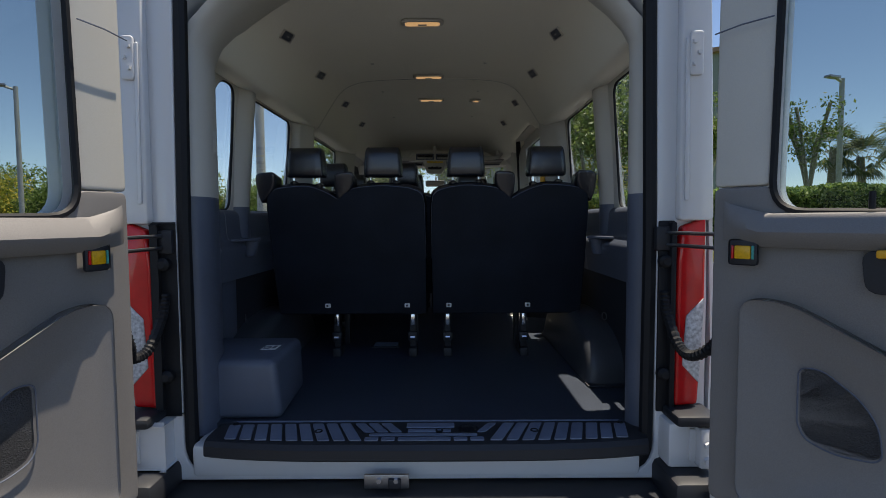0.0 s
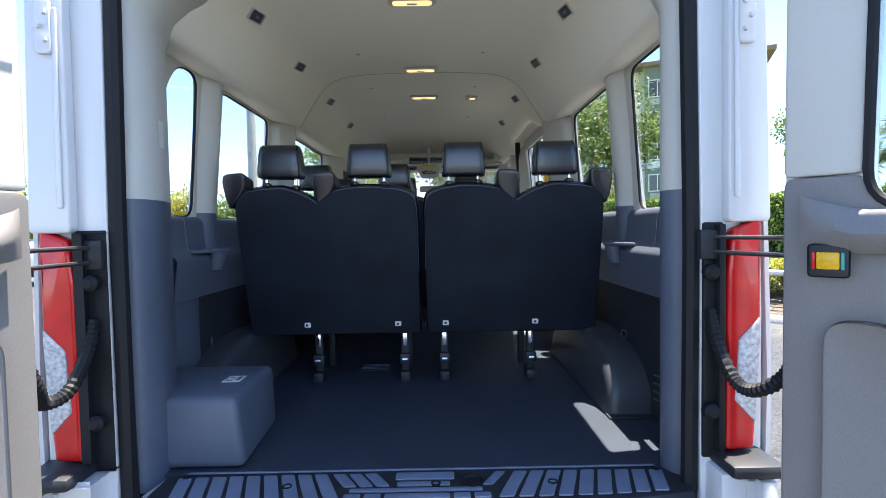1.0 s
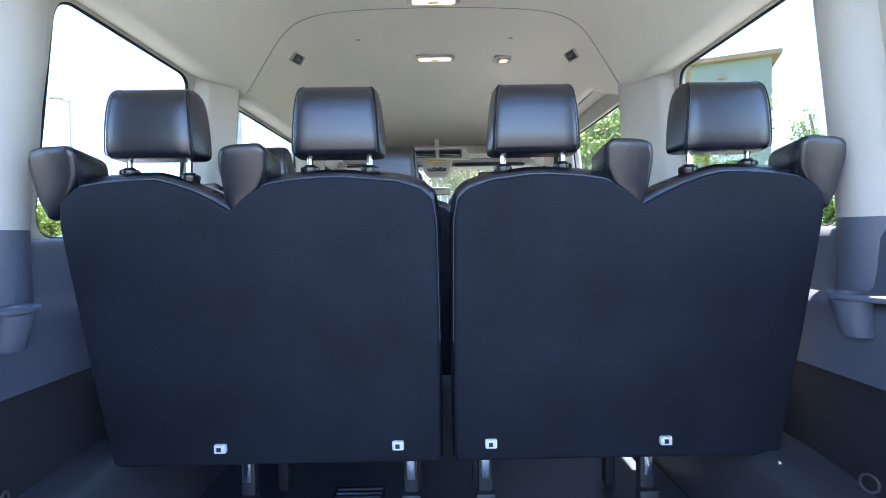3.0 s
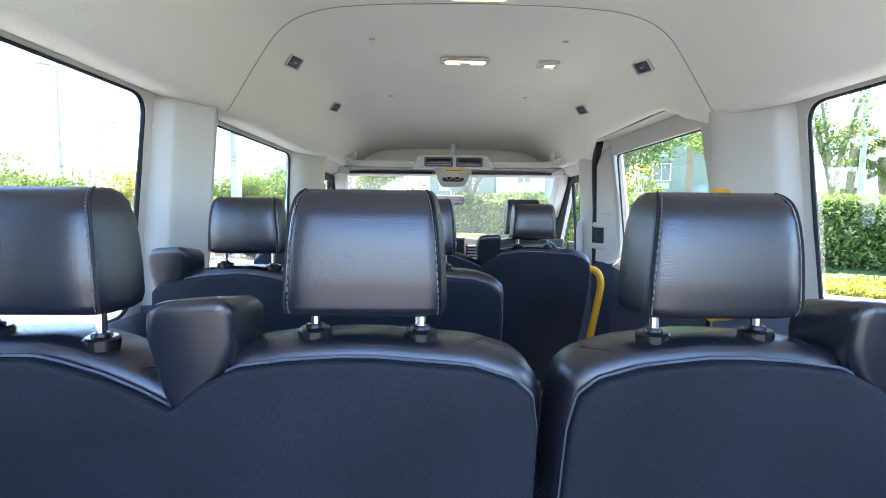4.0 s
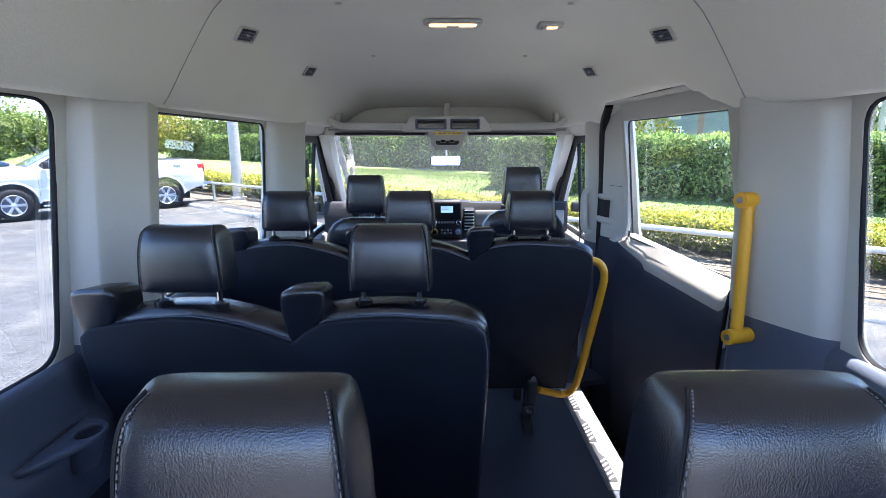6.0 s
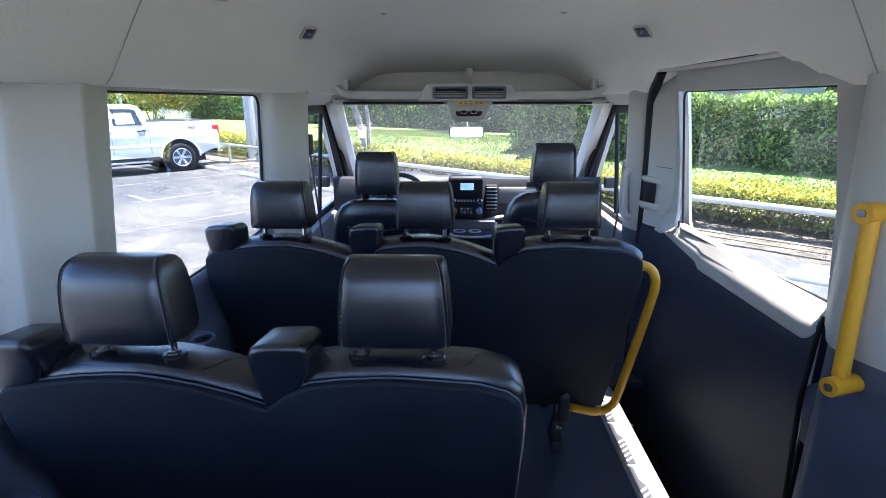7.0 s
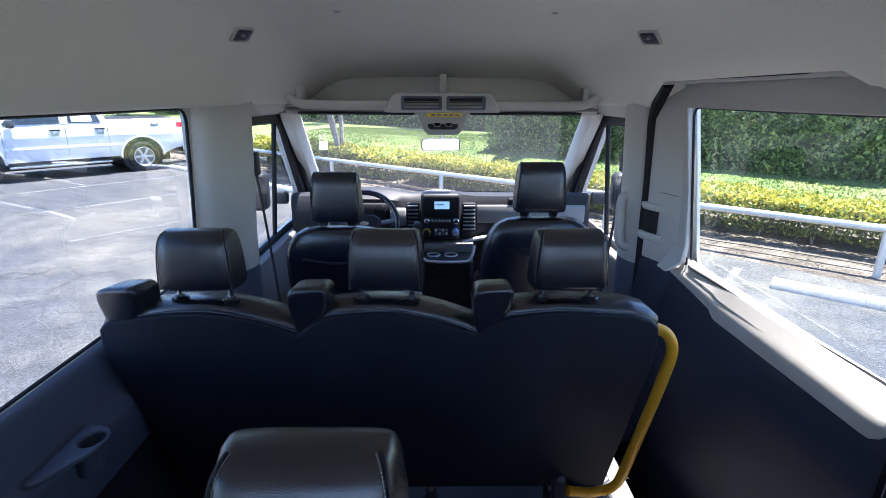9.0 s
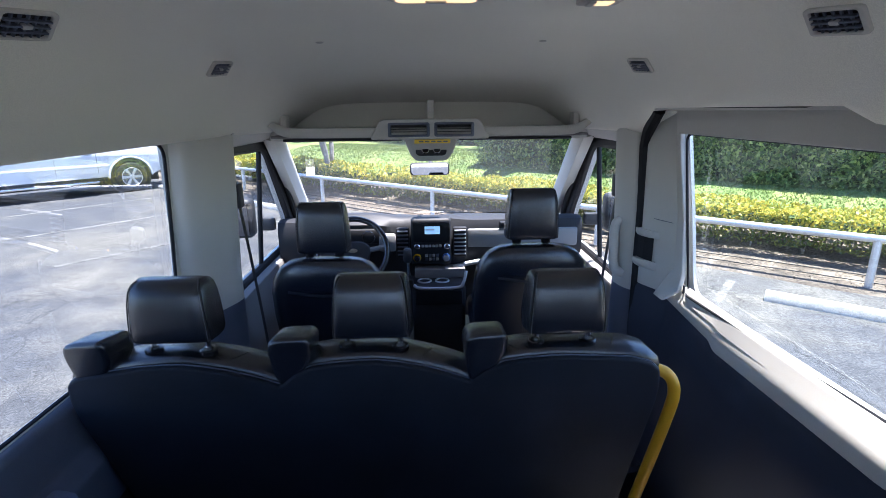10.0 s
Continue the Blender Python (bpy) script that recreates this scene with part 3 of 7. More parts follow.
# rear corner pillars
D_LEFT = bow([(0.79, -0.03), (0.757, -0.01), (0.742, 0.05), (0.75, 0.12), (0.785, 0.22), (0.83, 0.31), (0.89, 0.41), (0.945, 0.462)], 4)
D_RIGHT = bow([(0.806, -0.03), (0.773, -0.01), (0.758, 0.03), (0.768, 0.07), (0.794, 0.12), (0.836, 0.155), (0.89, 0.178), (0.945, 0.19)], 4)
lean_in = lambda z: 0.0 if z < 1.35 else 0.34 * ((z - 1.35) / 0.30) ** 1.6
for side, plan in ((-1, D_LEFT), (1, D_RIGHT)):
    rows = []
    for i in range(15):
        z = 0.83 + (1.66 - 0.83) * i / 14
        rows.append([(side * (x - lean_in(z) * min(1, max(0, (0.945 - x) / 0.1))), y, z) for x, y in plan])
    solid("corner_pillar_trim", loft(rows), "grey_trim", "light grey moulded cover on the rear corner pillar", "trim", kind="structure", smooth=60)
    rows = [[(side * (x + 0.0), y, z) for x, y in plan] for z in (-0.02, 0.2, 0.45, 0.65, 0.83)]
    solid("corner_pillar_trim", loft(rows), "dark_trim", "dark grey moulded cover low on the rear corner pillar", "trim", kind="structure", smooth=60)

# dark middle lining with an arm ledge, and the black lower lining
MID = [(0.945, 0.799), (0.928, 0.796), (0.918, 0.789), (0.911, 0.772), (0.907, 0.70), (0.904, 0.670), (0.897, 0.657), (0.868, 0.635), (0.861, 0.618), (0.866, 0.585), (0.880, 0.47), (0.915, 0.462)]
for side, y0, y1 in ((-1, 0.40, 3.10), (1, 0.26, 1.95)):
    rows = [[(side * x, y, z) for x, z in MID] for y in np.linspace(y0, y1, 24)]
    wide = loft(rows)
    solid("side_lining", wide, "dark_trim", "dark grey plastic side lining with an arm ledge", "lining", kind="structure")
    low = box(side * 0.91 - 0.01, side * 0.91 + 0.01, y0 + (0.22 if side < 0 else -0.1), y1, -0.02, 0.475, 0.003)
    if side < 0:
        solid("corner_lining", box(-0.918, -0.893, y0 - 0.1, y0 + 0.22, -0.02, 0.472, 0.004), "dark_trim", "dark grey side lining behind the jack box", "lining", kind="structure")
    solid("lower_lining", low, "black_trim", "black lower side lining", "lining", kind="structure")
    for y in (y0 + 0.16, y0 + 0.75):
        solid("lining_joint", tube([(side * (x - 0.001), y - (0.04 if z < 0.6 else 0), z) for x, z in (MID[2:7] if y < y0 + 0.5 else MID[8:11])], 0.0008, 5), "pole",
              "fine joint line in the side lining", "trim", kind="structure")

# floor with the sliding door's step well
solid("floor", moved(plate([(-0.93, 0.05), (0.93, 0.05), (0.93, 2.0), (0.70, 2.06), (0.70, 2.98), (0.93, 3.04), (0.93, 4.85), (-0.93, 4.85)], (), 0.03), pose(0, 0, -0.03)),
      "carpet", "black rubberised floor covering", "floor", kind="structure")
solid("under_floor", box(-0.95, 0.95, -0.02, 4.9, -0.36, -0.32), "rubber", "dark underside of the van", "floor", kind="structure")
step = thing("step_well", "black ribbed step well at the sliding door", "step", kind="structure")
part("well", box(0.70, 0.96, 2.03, 3.02, -0.30, -0.27), "rubber", step)
part("riser", box(0.688, 0.70, 2.03, 3.02, -0.30, -0.031), "rubber", step)
for i in range(12):
    part("rib", box(0.705, 0.95, 2.08 + i * 0.078, 2.10 + i * 0.078, -0.27, -0.262, 0.003, 1), "rubber", step)
edge = thing("step_edge_plate", "light grey ribbed metal plate on the step's edge", "tread plate", kind="structure")
part("plate", box(0.588, 0.702, 2.10, 2.97, 0.0, 0.006, 0.002, 1), "plate_metal", edge)
for i in range(3):
    y = 2.14 + i * 0.27
    inlay = [(0.604, y), (0.640, y), (0.640, y + 0.150), (0.622, y + 0.190), (0.622, y + 0.255), (0.604, y + 0.255)]
    part("inlay", moved(plate(inlay, (), 0.003), pose(0, 0, 0.0055)), "black_trim", edge, "dark zigzag inlay")
    for j in range(5):
        bm = moved(plate([(0, 0), (0.028, 0.022), (0.028, 0.034), (0, 0.012)], (), 0.004), pose(0.608, y + 0.008 + j * 0.027, 0.0065))
        part("bar", bm, "plate_metal", edge)
    part("rib", box(0.648, 0.652, y, y + 0.25, 0.0055, 0.0085), "pole", edge)

# roof lining
HEAD = [(0.908, 1.402), (0.89, 1.397), (0.85, 1.392), (0.808, 1.391), (0.793, 1.396), (0.778, 1.412), (0.757, 1.443), (0.732, 1.482), (0.706, 1.521), (0.680, 1.559), (0.655, 1.595),
        (0.630, 1.627), (0.603, 1.652), (0.572, 1.672), (0.535, 1.688), (0.490, 1.700), (0.43, 1.709), (0.35, 1.714), (0.25, 1.717), (0.0, 1.72)]
HEAD_Y = sorted(set([0.03, 0.10, 0.2, 0.3] + list(np.linspace(0.4, 2.9, 26)) + [1.93, 2.0, 2.08, 2.16, 2.98, 3.04, 3.10, 3.16, 3.25, 3.35, 3.45, 3.55, 3.65, 3.75, 3.85]))


def roof_drop(y):
    """How far the roof lining comes down towards the front."""
    k = max(0.0, (y - 2.55) / 1.15)
    return 0.155 * min(1.25, k) ** 2.0


def head_row(y, sides=(-1, 1), grow=0.0):
    row = []
    for s in (-1, 1):
        half = []
        for x, z in HEAD:
            top = 1.72 - roof_drop(y) + grow
            zz = 1.39 + (z - 1.39) * (top - 1.39) / 0.33
            if y > 3.2:
                x = x * (1 - 0.10 * min(1, (y - 3.2) / 0.4))
            if y < 0.4:
                zz -= 0.06 * ((0.4 - y) / 0.37) ** 2 * (1 - x / 0.95) * 1.5
            if s > 0 and 1.93 < y < 3.16:
                lip = 1.48 if 2.16 <= y <= 2.98 else (1.391 + 0.089 * (y - 1.93) / 0.23 if y < 2.16 else 1.48 - 0.089 * (y - 2.98) / 0.18)
                if zz < lip:
                    zz = lip + (zz - 1.391) * 0.05
                    x = min(x, 0.745 + (x - 0.745) * 0.9)
            half.append((s * (x + grow), y, zz))
        row += half if s < 0 else half[::-1][1:]
    return row


roof = thing("ceiling", "light grey cloth roof lining", "ceiling", kind="structure")
part("lining", loft([head_row(y) for y in HEAD_Y]), "headliner", roof, smooth=70)
seam = []
for x, y, z in head_row(1.80):
    seam.append((x * 0.9985, y + 0.05 * (abs(x) / 0.77) ** 2 - 0.02, z - 0.0015))
part("seam", tube(seam[4:-4], 0.0013, 6), "pole", roof)
shell = thing("roof_shell", "white painted roof", "roof", kind="structure")
part("shell", loft([[(x, y, z + 0.03) for x, y, z in head_row(y, grow=0.012)] for y in [-0.06] + HEAD_Y + [3.95]]), "paint", shell, smooth=70)
solid("rear_header", box(-0.97, 0.97, -0.09, 0.06, 1.635, 1.80, 0.02), "paint", "white painted beam above the rear doorway", "trim", kind="structure")
for x, y in ((-0.36, 2.95), (0.36, 2.95), (-0.34, 1.42), (0.36, 1.42), (-0.36, 2.1), (0.36, 2.1)):
    z = 1.72 - roof_drop(y)
    solid("trim_clip", moved(lathe([(0.012, 0), (0.012, -0.002), (0.008, -0.004)], 12), pose(x, y, z - 0.006)), "grey_trim",
          "small round trim clip in the roof lining", "clip", "roof lining clips")

# rear doorway frame
frame_out = [(-0.985, -0.15), (0.985, -0.15), (0.985, 0.5), (0.955, 1.72), (-0.955, 1.72), (-0.985, 0.5)]
hole = ring_points([(-0.80, -0.13), (0.816, -0.13), (0.816, 0.7), (0.801, 1.66), (-0.785, 1.66), (-0.80, 0.7)], 0.11, 6)
wr = thing("wall_rear", "white painted steel frame of the rear doorway", "wall", kind="structure")
up = pose(0, 0, 0, 90, 0, 0)
part("frame", moved(plate(frame_out, [hole], 0.05, 0.006), pose(0, -0.03, 0) @ up), "paint", wr)
for s in (-1, 1):
    bm = moved(plate([(s * x, z) for x, z in ring_points([(0.872, 0.735), (0.985, 0.735), (0.958, 1.70), (0.868, 1.70)], 0.015)], (), 0.035, 0.006), pose(0, -0.08, 0) @ up)
    part("jamb", bm, "paint", wr, "white painted outer jamb with pressed steps")
    part("jamb_rib", moved(plate([(s * x, z) for x, z in ring_points([(0.885, 0.80), (0.90, 0.80), (0.893, 1.32), (0.880, 1.32)], 0.006)], (), 0.008, 0.003), pose(0, -0.115, 0) @ up), "paint", wr)
    part("lamp_recess", box(s * (0.8025 if s < 0 else 0.8185), s * 0.875, -0.087, -0.055, 0.085, 0.735, 0.006), "rubber", wr, "black recess beside the tail lamp")
    for z in (0.22, 0.60):
        part("bump_stop", moved(lathe([(0.022, 0), (0.022, 0.02), (0.012, 0.03)], 16), pose(s * 0.835, -0.087, z, 90, 0, 0)), "rubber", wr, "round black rubber stop")
    part("lower_jamb", box(s * 0.83, s * 0.97, -0.16, -0.04, -0.075, 0.075, 0.012), "paint", wr)
seal_loop = [(x, -0.058, z) for x, z in ring_points([(-0.778, -0.118), (0.794, -0.118), (0.800, 0.7), (0.784, 1.645), (-0.768, 1.645), (-0.784, 0.7)], 0.11, 8)]
seal = thing("doorway_seal", "thick black rubber seal round the rear doorway", "seal", kind="structure")
part("seal", tube(seal_loop, 0.023, 8, True), "rubber", seal)
part("seal_lip", tube([(x * 1.042, -0.055, z * 1.012 - 0.004) for x, _, z in seal_loop], 0.016, 8, True), "rubber", seal)

# sill and tread plate
sill = thing("rear_sill", "white painted sill under the rear doorway", "sill", kind="structure")
part("sill", warp(box(-0.765, 0.765, -0.15, 0.02, -0.15, -0.035, 0.018), lambda c: Vector((c.x, c.y + 0.05 * (c.x / 0.765) ** 4, c.z + 0.02 * (c.x / 0.765) ** 4))), "paint", sill)
part("latch_plate", box(-0.168, -0.020, -0.157, -0.145, -0.142, -0.094, 0.003), "steel", sill, "grey steel latch plate")
part("latch", box(-0.088, -0.045, -0.169, -0.155, -0.138, -0.104, 0.005), "black_trim", sill, "black latch")
for lx in (-0.118, -0.062):
    part("bolt", rod((lx, -0.171, -0.110), (lx, -0.153, -0.110), 0.008, 8), "chrome", sill)
tread = thing("tread_plate", "black plastic tread plate with slanting raised ribs", "tread plate", kind="structure")
lip = [(-0.146, -0.056), (-0.158, -0.046), (-0.157, -0.014), (-0.145, 0.001), (-0.12, 0.006), (0.02, 0.006), (0.055, 0.004), (0.060, -0.02)]
rows = []
for x in np.linspace(-0.715, 0.785, 31):
    k = 0.045 * ((x - 0.035) / 0.765) ** 4
    rows.append([(x, y + k * (1 if y < -0.05 else -0.6), z) for y, z in lip])
part("plate", loft(rows), "black_trim", tread)


def pad(x, y, w, d, slant):
    bm = plate(ring_points([(0, 0), (w, 0), (w + slant, d), (slant, d)], 0.006, 2), (), 0.005, 0.0015)
    part("rib", moved(bm, pose(x + 0.035, y, 0.0055)), "tread", tread)


for i in range(9):
    x = 0.215 + i * 0.0535
    b = 0.018 * (i / 8) ** 3
    pad(x, -0.126 + b, 0.040, 0.140 - b * 1.4, 0.060 - 0.004 * i)
    pad(-x - 0.040, -0.126 + b, 0.040, 0.140 - b * 1.4, -0.060 + 0.004 * i)
for x, w in ((-0.206, 0.046), (-0.150, 0.046), (-0.094, 0.178), (0.094, 0.046), (0.150, 0.046)):
    pad(x, -0.128, w, 0.026, 0)
pad(-0.195, -0.090, 0.37, 0.018, 0)
for x in (-0.215, -0.168, -0.121):
    pad(x, -0.060, 0.037, 0.074, -0.045)
pad(-0.072, -0.024, 0.17, 0.040, 0)
pad(-0.065, -0.060, 0.15, 0.022, 0)
pad(0.175, -0.060, 0.03, 0.074, 0.045)
pad(-0.70, 0.034, 1.40, 0.008, 0)
for x, y, r in ((0.182, -0.040, 0.036), (0.08, -0.052, 0.014), (-0.34, -0.055, 0.014), (0.41, -0.055, 0.014), (-0.655, 0.01, 0.011), (0.73, 0.01, 0.011)):
    part("recess", moved(lathe([(r, 0.0), (r, 0.010), (r * 0.8, 0.011), (r * 0.6, 0.006)], 18), pose(x, y, 0.003)), "rubber", tread)

# bumper and tail lamps
bump = thing("rear_bumper", "black plastic rear bumper with corner steps", "bumper")
part("beam", box(-0.98, 0.98, -0.30, -0.04, -0.42, -0.155, 0.03), "black_trim", bump)
for s in (-1, 1):
    part("corner", box(s * 0.90 - 0.09, s * 0.90 + 0.09, -0.26, -0.05, -0.20, -0.075, 0.025), "black_trim", bump)
    part("ledge", box(s * 0.915 - 0.075, s * 0.915 + 0.065, -0.20, -0.05, 0.075, 0.112, 0.012), "black_trim", bump)
for s in (-1, 1):
    lamp = thing("tail_lamp", "tall red tail lamp with a clear middle", "tail lamp", "tail lamps")
    red = ring_points([(0.868, 0.115), (0.945, 0.12), (0.962, 0.45), (0.962, 0.745), (0.885, 0.715), (0.872, 0.60)], 0.012)
    part("red_lens", moved(plate([(s * x, z) for x, z in red], (), 0.06, 0.012), pose(0, -0.055, 0) @ up), "red_lens", lamp)
    clear = ring_points([(0.889, 0.255), (0.944, 0.195), (0.956, 0.44), (0.956, 0.48), (0.899, 0.42)], 0.006)
    part("clear_lens", moved(plate([(s * x, z) for x, z in clear], (), 0.01, 0.003), pose(0, -0.110, 0) @ up), "clear_lens", lamp, "clear ribbed reversing lens")
    part("housing", box(s * 0.85, s * 0.868, -0.112, -0.06, 0.11, 0.73, 0.004), "rubber", lamp, "black housing")


# ---- rear doors, standing open ----
def rear_door(x, y, way, side, label):
    """way: the direction from the hinge edge along the open door; the lining faces the doorway."""
    d = Vector((*way, 0)).normalized()
    inward = Vector((-d.y, d.x, 0)) * (1 if side < 0 else -1)
    m = Matrix.Translation((x, y, 0)) @ Matrix((d, -inward, (0, 0, 1))).transposed().to_4x4()
    if side > 0:
        m = Matrix.Translation((x, y, 0)) @ Matrix((d, inward, (0, 0, 1))).transposed().to_4x4() @ Matrix.Diagonal((1, -1, 1, 1))
    door = thing("rear_door", label, "van door", "rear doors")

    def put(name, bm, material, parent=door, note=""):
        return part(name, moved(bm, m), material, parent, note)

    flat = pose(0, 0, 0, 90, 0, 0) @ Matrix.Diagonal((1, 1, -1, 1))
    win = ring_points([(0.152, 0.757), (0.71, 0.745), (0.69, 1.50), (0.165, 1.50)], 0.08, 6)
    put("outer_shell", moved(plate([(-0.012, -0.13), (0.80, -0.13), (0.80, 0.8), (0.775, 1.62), (0.0, 1.62)], [win], 0.05, 0.008), Matrix.Translation((0, 0.055, 0)) @ flat), "paint", note="white painted shell")
    put("upper_lining", moved(plate(ring_points([(0.008, 0.828), (0.146, 0.828), (0.158, 1.51), (0.70, 1.51), (0.715, 0.828), (0.79, 0.828), (0.765, 1.60), (0.012, 1.60)], 0.012, 2), (), 0.028, 0.006), flat), "grey_trim", note="light grey window surround")
    put("upper_joint", tube([(0.012, -0.0285, 1.245), (0.08, -0.0295, 1.252), (0.155, -0.0285, 1.252)], 0.0022, 5), "dark_trim")
    lower = ring_points([(0.008, -0.07), (0.785, -0.07), (0.79, 0.82), (0.74, 0.82), (0.70, 0.735), (0.22, 0.745), (0.165, 0.77), (0.148, 0.825), (0.008, 0.825)], 0.02, 3)
    steps = [ring_points(q, 0.05, 6) for q in (
        [(0.09, -0.04), (0.77, -0.04), (0.77, 0.26), (0.40, 0.425), (0.20, 0.525), (0.09, 0.525)],
        [(0.132, -0.02), (0.75, -0.02), (0.75, 0.22), (0.40, 0.375), (0.22, 0.470), (0.132, 0.470)],
        [(0.162, 0.0), (0.73, 0.0), (0.73, 0.19), (0.40, 0.338), (0.24, 0.422), (0.162, 0.422)],
        [(0.192, 0.02), (0.71, 0.02), (0.71, 0.165), (0.40, 0.308), (0.255, 0.388), (0.192, 0.388)])]
    put("lower_lining", moved(plate(lower, [steps[0]], 0.030, 0.004), flat), "door_trim", note="dark grey moulded lining")
    put("moulded_recess", loft([[(a, d, b) for a, b in q] for q, d in ((steps[0], -0.029), (steps[0], -0.024), (steps[1], -0.004), (steps[2], -0.003), (steps[3], 0.012))] + [[(0.45 + (a - 0.45) * 0.02, 0.012, 0.2 + (b - 0.2) * 0.02) for a, b in steps[3]]], True), "door_trim", note="stepped recess moulded into the lining")
    sill_rows = []
    for s in np.concatenate((np.linspace(0.045, 0.16, 12), np.linspace(0.18, 0.78, 12))):
        f = min(1.0, max(0.0, (s - 0.045) / 0.10)) ** 0.7
        k = 0.035 * (1 - f)
        back = 0.004 if s > 0.155 else -0.024
        sill_rows.append([(s, back, 0.755 + k), (s, -0.024 - 0.012 * f, 0.750 + k), (s, -0.026 - 0.032 * f, 0.722 + k), (s, -0.026 - 0.040 * f, 0.705 + k), (s, -0.026 - 0.034 * f, 0.690 + k), (s, -0.026 - 0.002 * f, 0.665 + k * .5)])
    put("window_ledge", loft(sill_rows, cap=True), "door_trim")
    pane = put("pane", moved(plate(win, (), 0.004), Matrix.Translation((0, 0.048, 0)) @ flat), "tinted_glass", note="lightly tinted rear window glass")
    pane.visible_shadow = False
    put("window_seal", tube([(s, 0.0, z) for s, z in win], 0.010, 6, True), "rubber")
    so = 0.055 if side < 0 else 0.0
    grille = ring_points([(s + so, z) for s, z in ((0.222, 0.21), (0.222, 0.358), (0.272, 0.362), (0.35, 0.305), (0.385, 0.25), (0.395, 0.165), (0.30, 0.155), (0.24, 0.175))], 0.03, 5)
    spk = put("speaker_grille", moved(plate(grille, (), 0.010, 0.003), Matrix.Translation((0, 0.012, 0)) @ flat), "grille", note="grey perforated loudspeaker grille")
    put("grille_edge", tube([(s, 0.003, z) for s, z in grille], 0.0022, 5, True), "dark_trim", spk)
    # courtesy marker and handle
    mo = 0.047 if side < 0 else 0.012
    mk = put("marker_lamp_bezel", box(0.05 + mo, 0.122 + mo, -0.036, -0.028, 0.615, 0.685, 0.008), "black_trim")
    put("amber_lens", box(0.066 + mo, 0.106 + mo, -0.041, -0.034, 0.632, 0.668, 0.004), "amber", mk, "amber marker lens")
    put("end_reflector", box(0.058 + mo, 0.0645 + mo, -0.040, -0.034, 0.632, 0.668, 0.002), "teal" if side < 0 else "red_lens", mk)
    put("end_reflector", box(0.1075 + mo, 0.114 + mo, -0.040, -0.034, 0.632, 0.668, 0.002), "red_lens" if side < 0 else "teal", mk)
    put("lock_peg", rod((0.36, -0.02, 0.76), (0.36, -0.02, 0.80), 0.007, 8), "rubber")
    put("pull_recess", moved(plate(ring_points([(0.355, 0.565), (0.60, 0.565), (0.60, 0.665), (0.345, 0.665)], 0.03), (), 0.006, 0.002), Matrix.Translation((0, -0.030, 0)) @ flat), "black_trim")
    put("latch_handle", box(0.375, 0.48, -0.055, -0.03, 0.648, 0.668, 0.006), "yellow" if side > 0 else "black_trim", note="small release handle")
    return door, m


rear_door(-0.80, -0.325, (-0.27, -0.96), -1, "open white rear door with dark lining, in the sun")
rear_door(0.865, -0.325, (0.64, -0.77), 1, "open white rear door with dark lining, in the shade")
for s, end in ((-1, (-0.835, -0.33)), (1, (0.90, -0.34))):
    arm = thing("door_hinge_arm", "black steel hinge arm and check strap at a rear door", "hinge")
    part("bracket", box(s * 0.835 - 0.03, s * 0.835 + 0.03, -0.10, -0.055, 0.635, 0.715, 0.006), "black_trim", arm)
    for z in (0.655, 0.695):
        part("rod", rod((s * 0.84, -0.09, z), (end[0], end[1], z), 0.006, 8), "steel", arm)
    hose = smooth_path([(s * 0.838, -0.09, 0.50), (s * 0.842, -0.11, 0.42), (s * 0.855, -0.17, 0.33), (s * 0.872, -0.23, 0.318), (end[0] * 1.005, -0.29, 0.37), (end[0], end[1], 0.45)], 12)
    part("cable_hose", tube(hose, 0.015, 8, ridges=0.22), "rubber", arm, "black corrugated cable hose")
    low = thing("lower_hinge", "white painted lower door hinge with bolts", "hinge")
    part("leaf", box(s * 0.935 - 0.022, s * 0.935 + 0.022, -0.20, -0.155, -0.06, 0.07, 0.008), "paint", low)
    part("leaf", box(s * 0.93 - 0.035, s * 0.93 + 0.03, -0.17, -0.15, -0.05, 0.06, 0.005), "paint", low)
    for z in (-0.03, 0.02):
        part("bolt", rod((s * 0.935, -0.20, z), (s * 0.935, -0.215, z), 0.012, 6), "paint", low)
    top = thing("upper_hinge_pocket", "white pressed pocket for the upper door hinge", "hinge")
    part("pocket", moved(plate([(s * x, z) for x, z in ring_points([(0.892, 1.20), (0.935, 1.20), (0.935, 1.34), (0.892, 1.34)], 0.012)], (), 0.012, 0.004), pose(0, -0.116, 0) @ up), "paint", top)
    for dx, z in ((0.905, 1.235), (0.92, 1.27), (0.905, 1.305)):
        part("bolt", rod((s * dx, -0.128, z), (s * dx, -0.138, z), 0.008, 6), "paint", top)


# ---- seats ----
from mathutils.bvhtree import BVHTree

LEAN = math.tan(radians(13.5))


def back_y(z):
    """The rear face of a bench's back, from the headrest posts' place."""
    return -0.062 + (0.94 - z) * LEAN


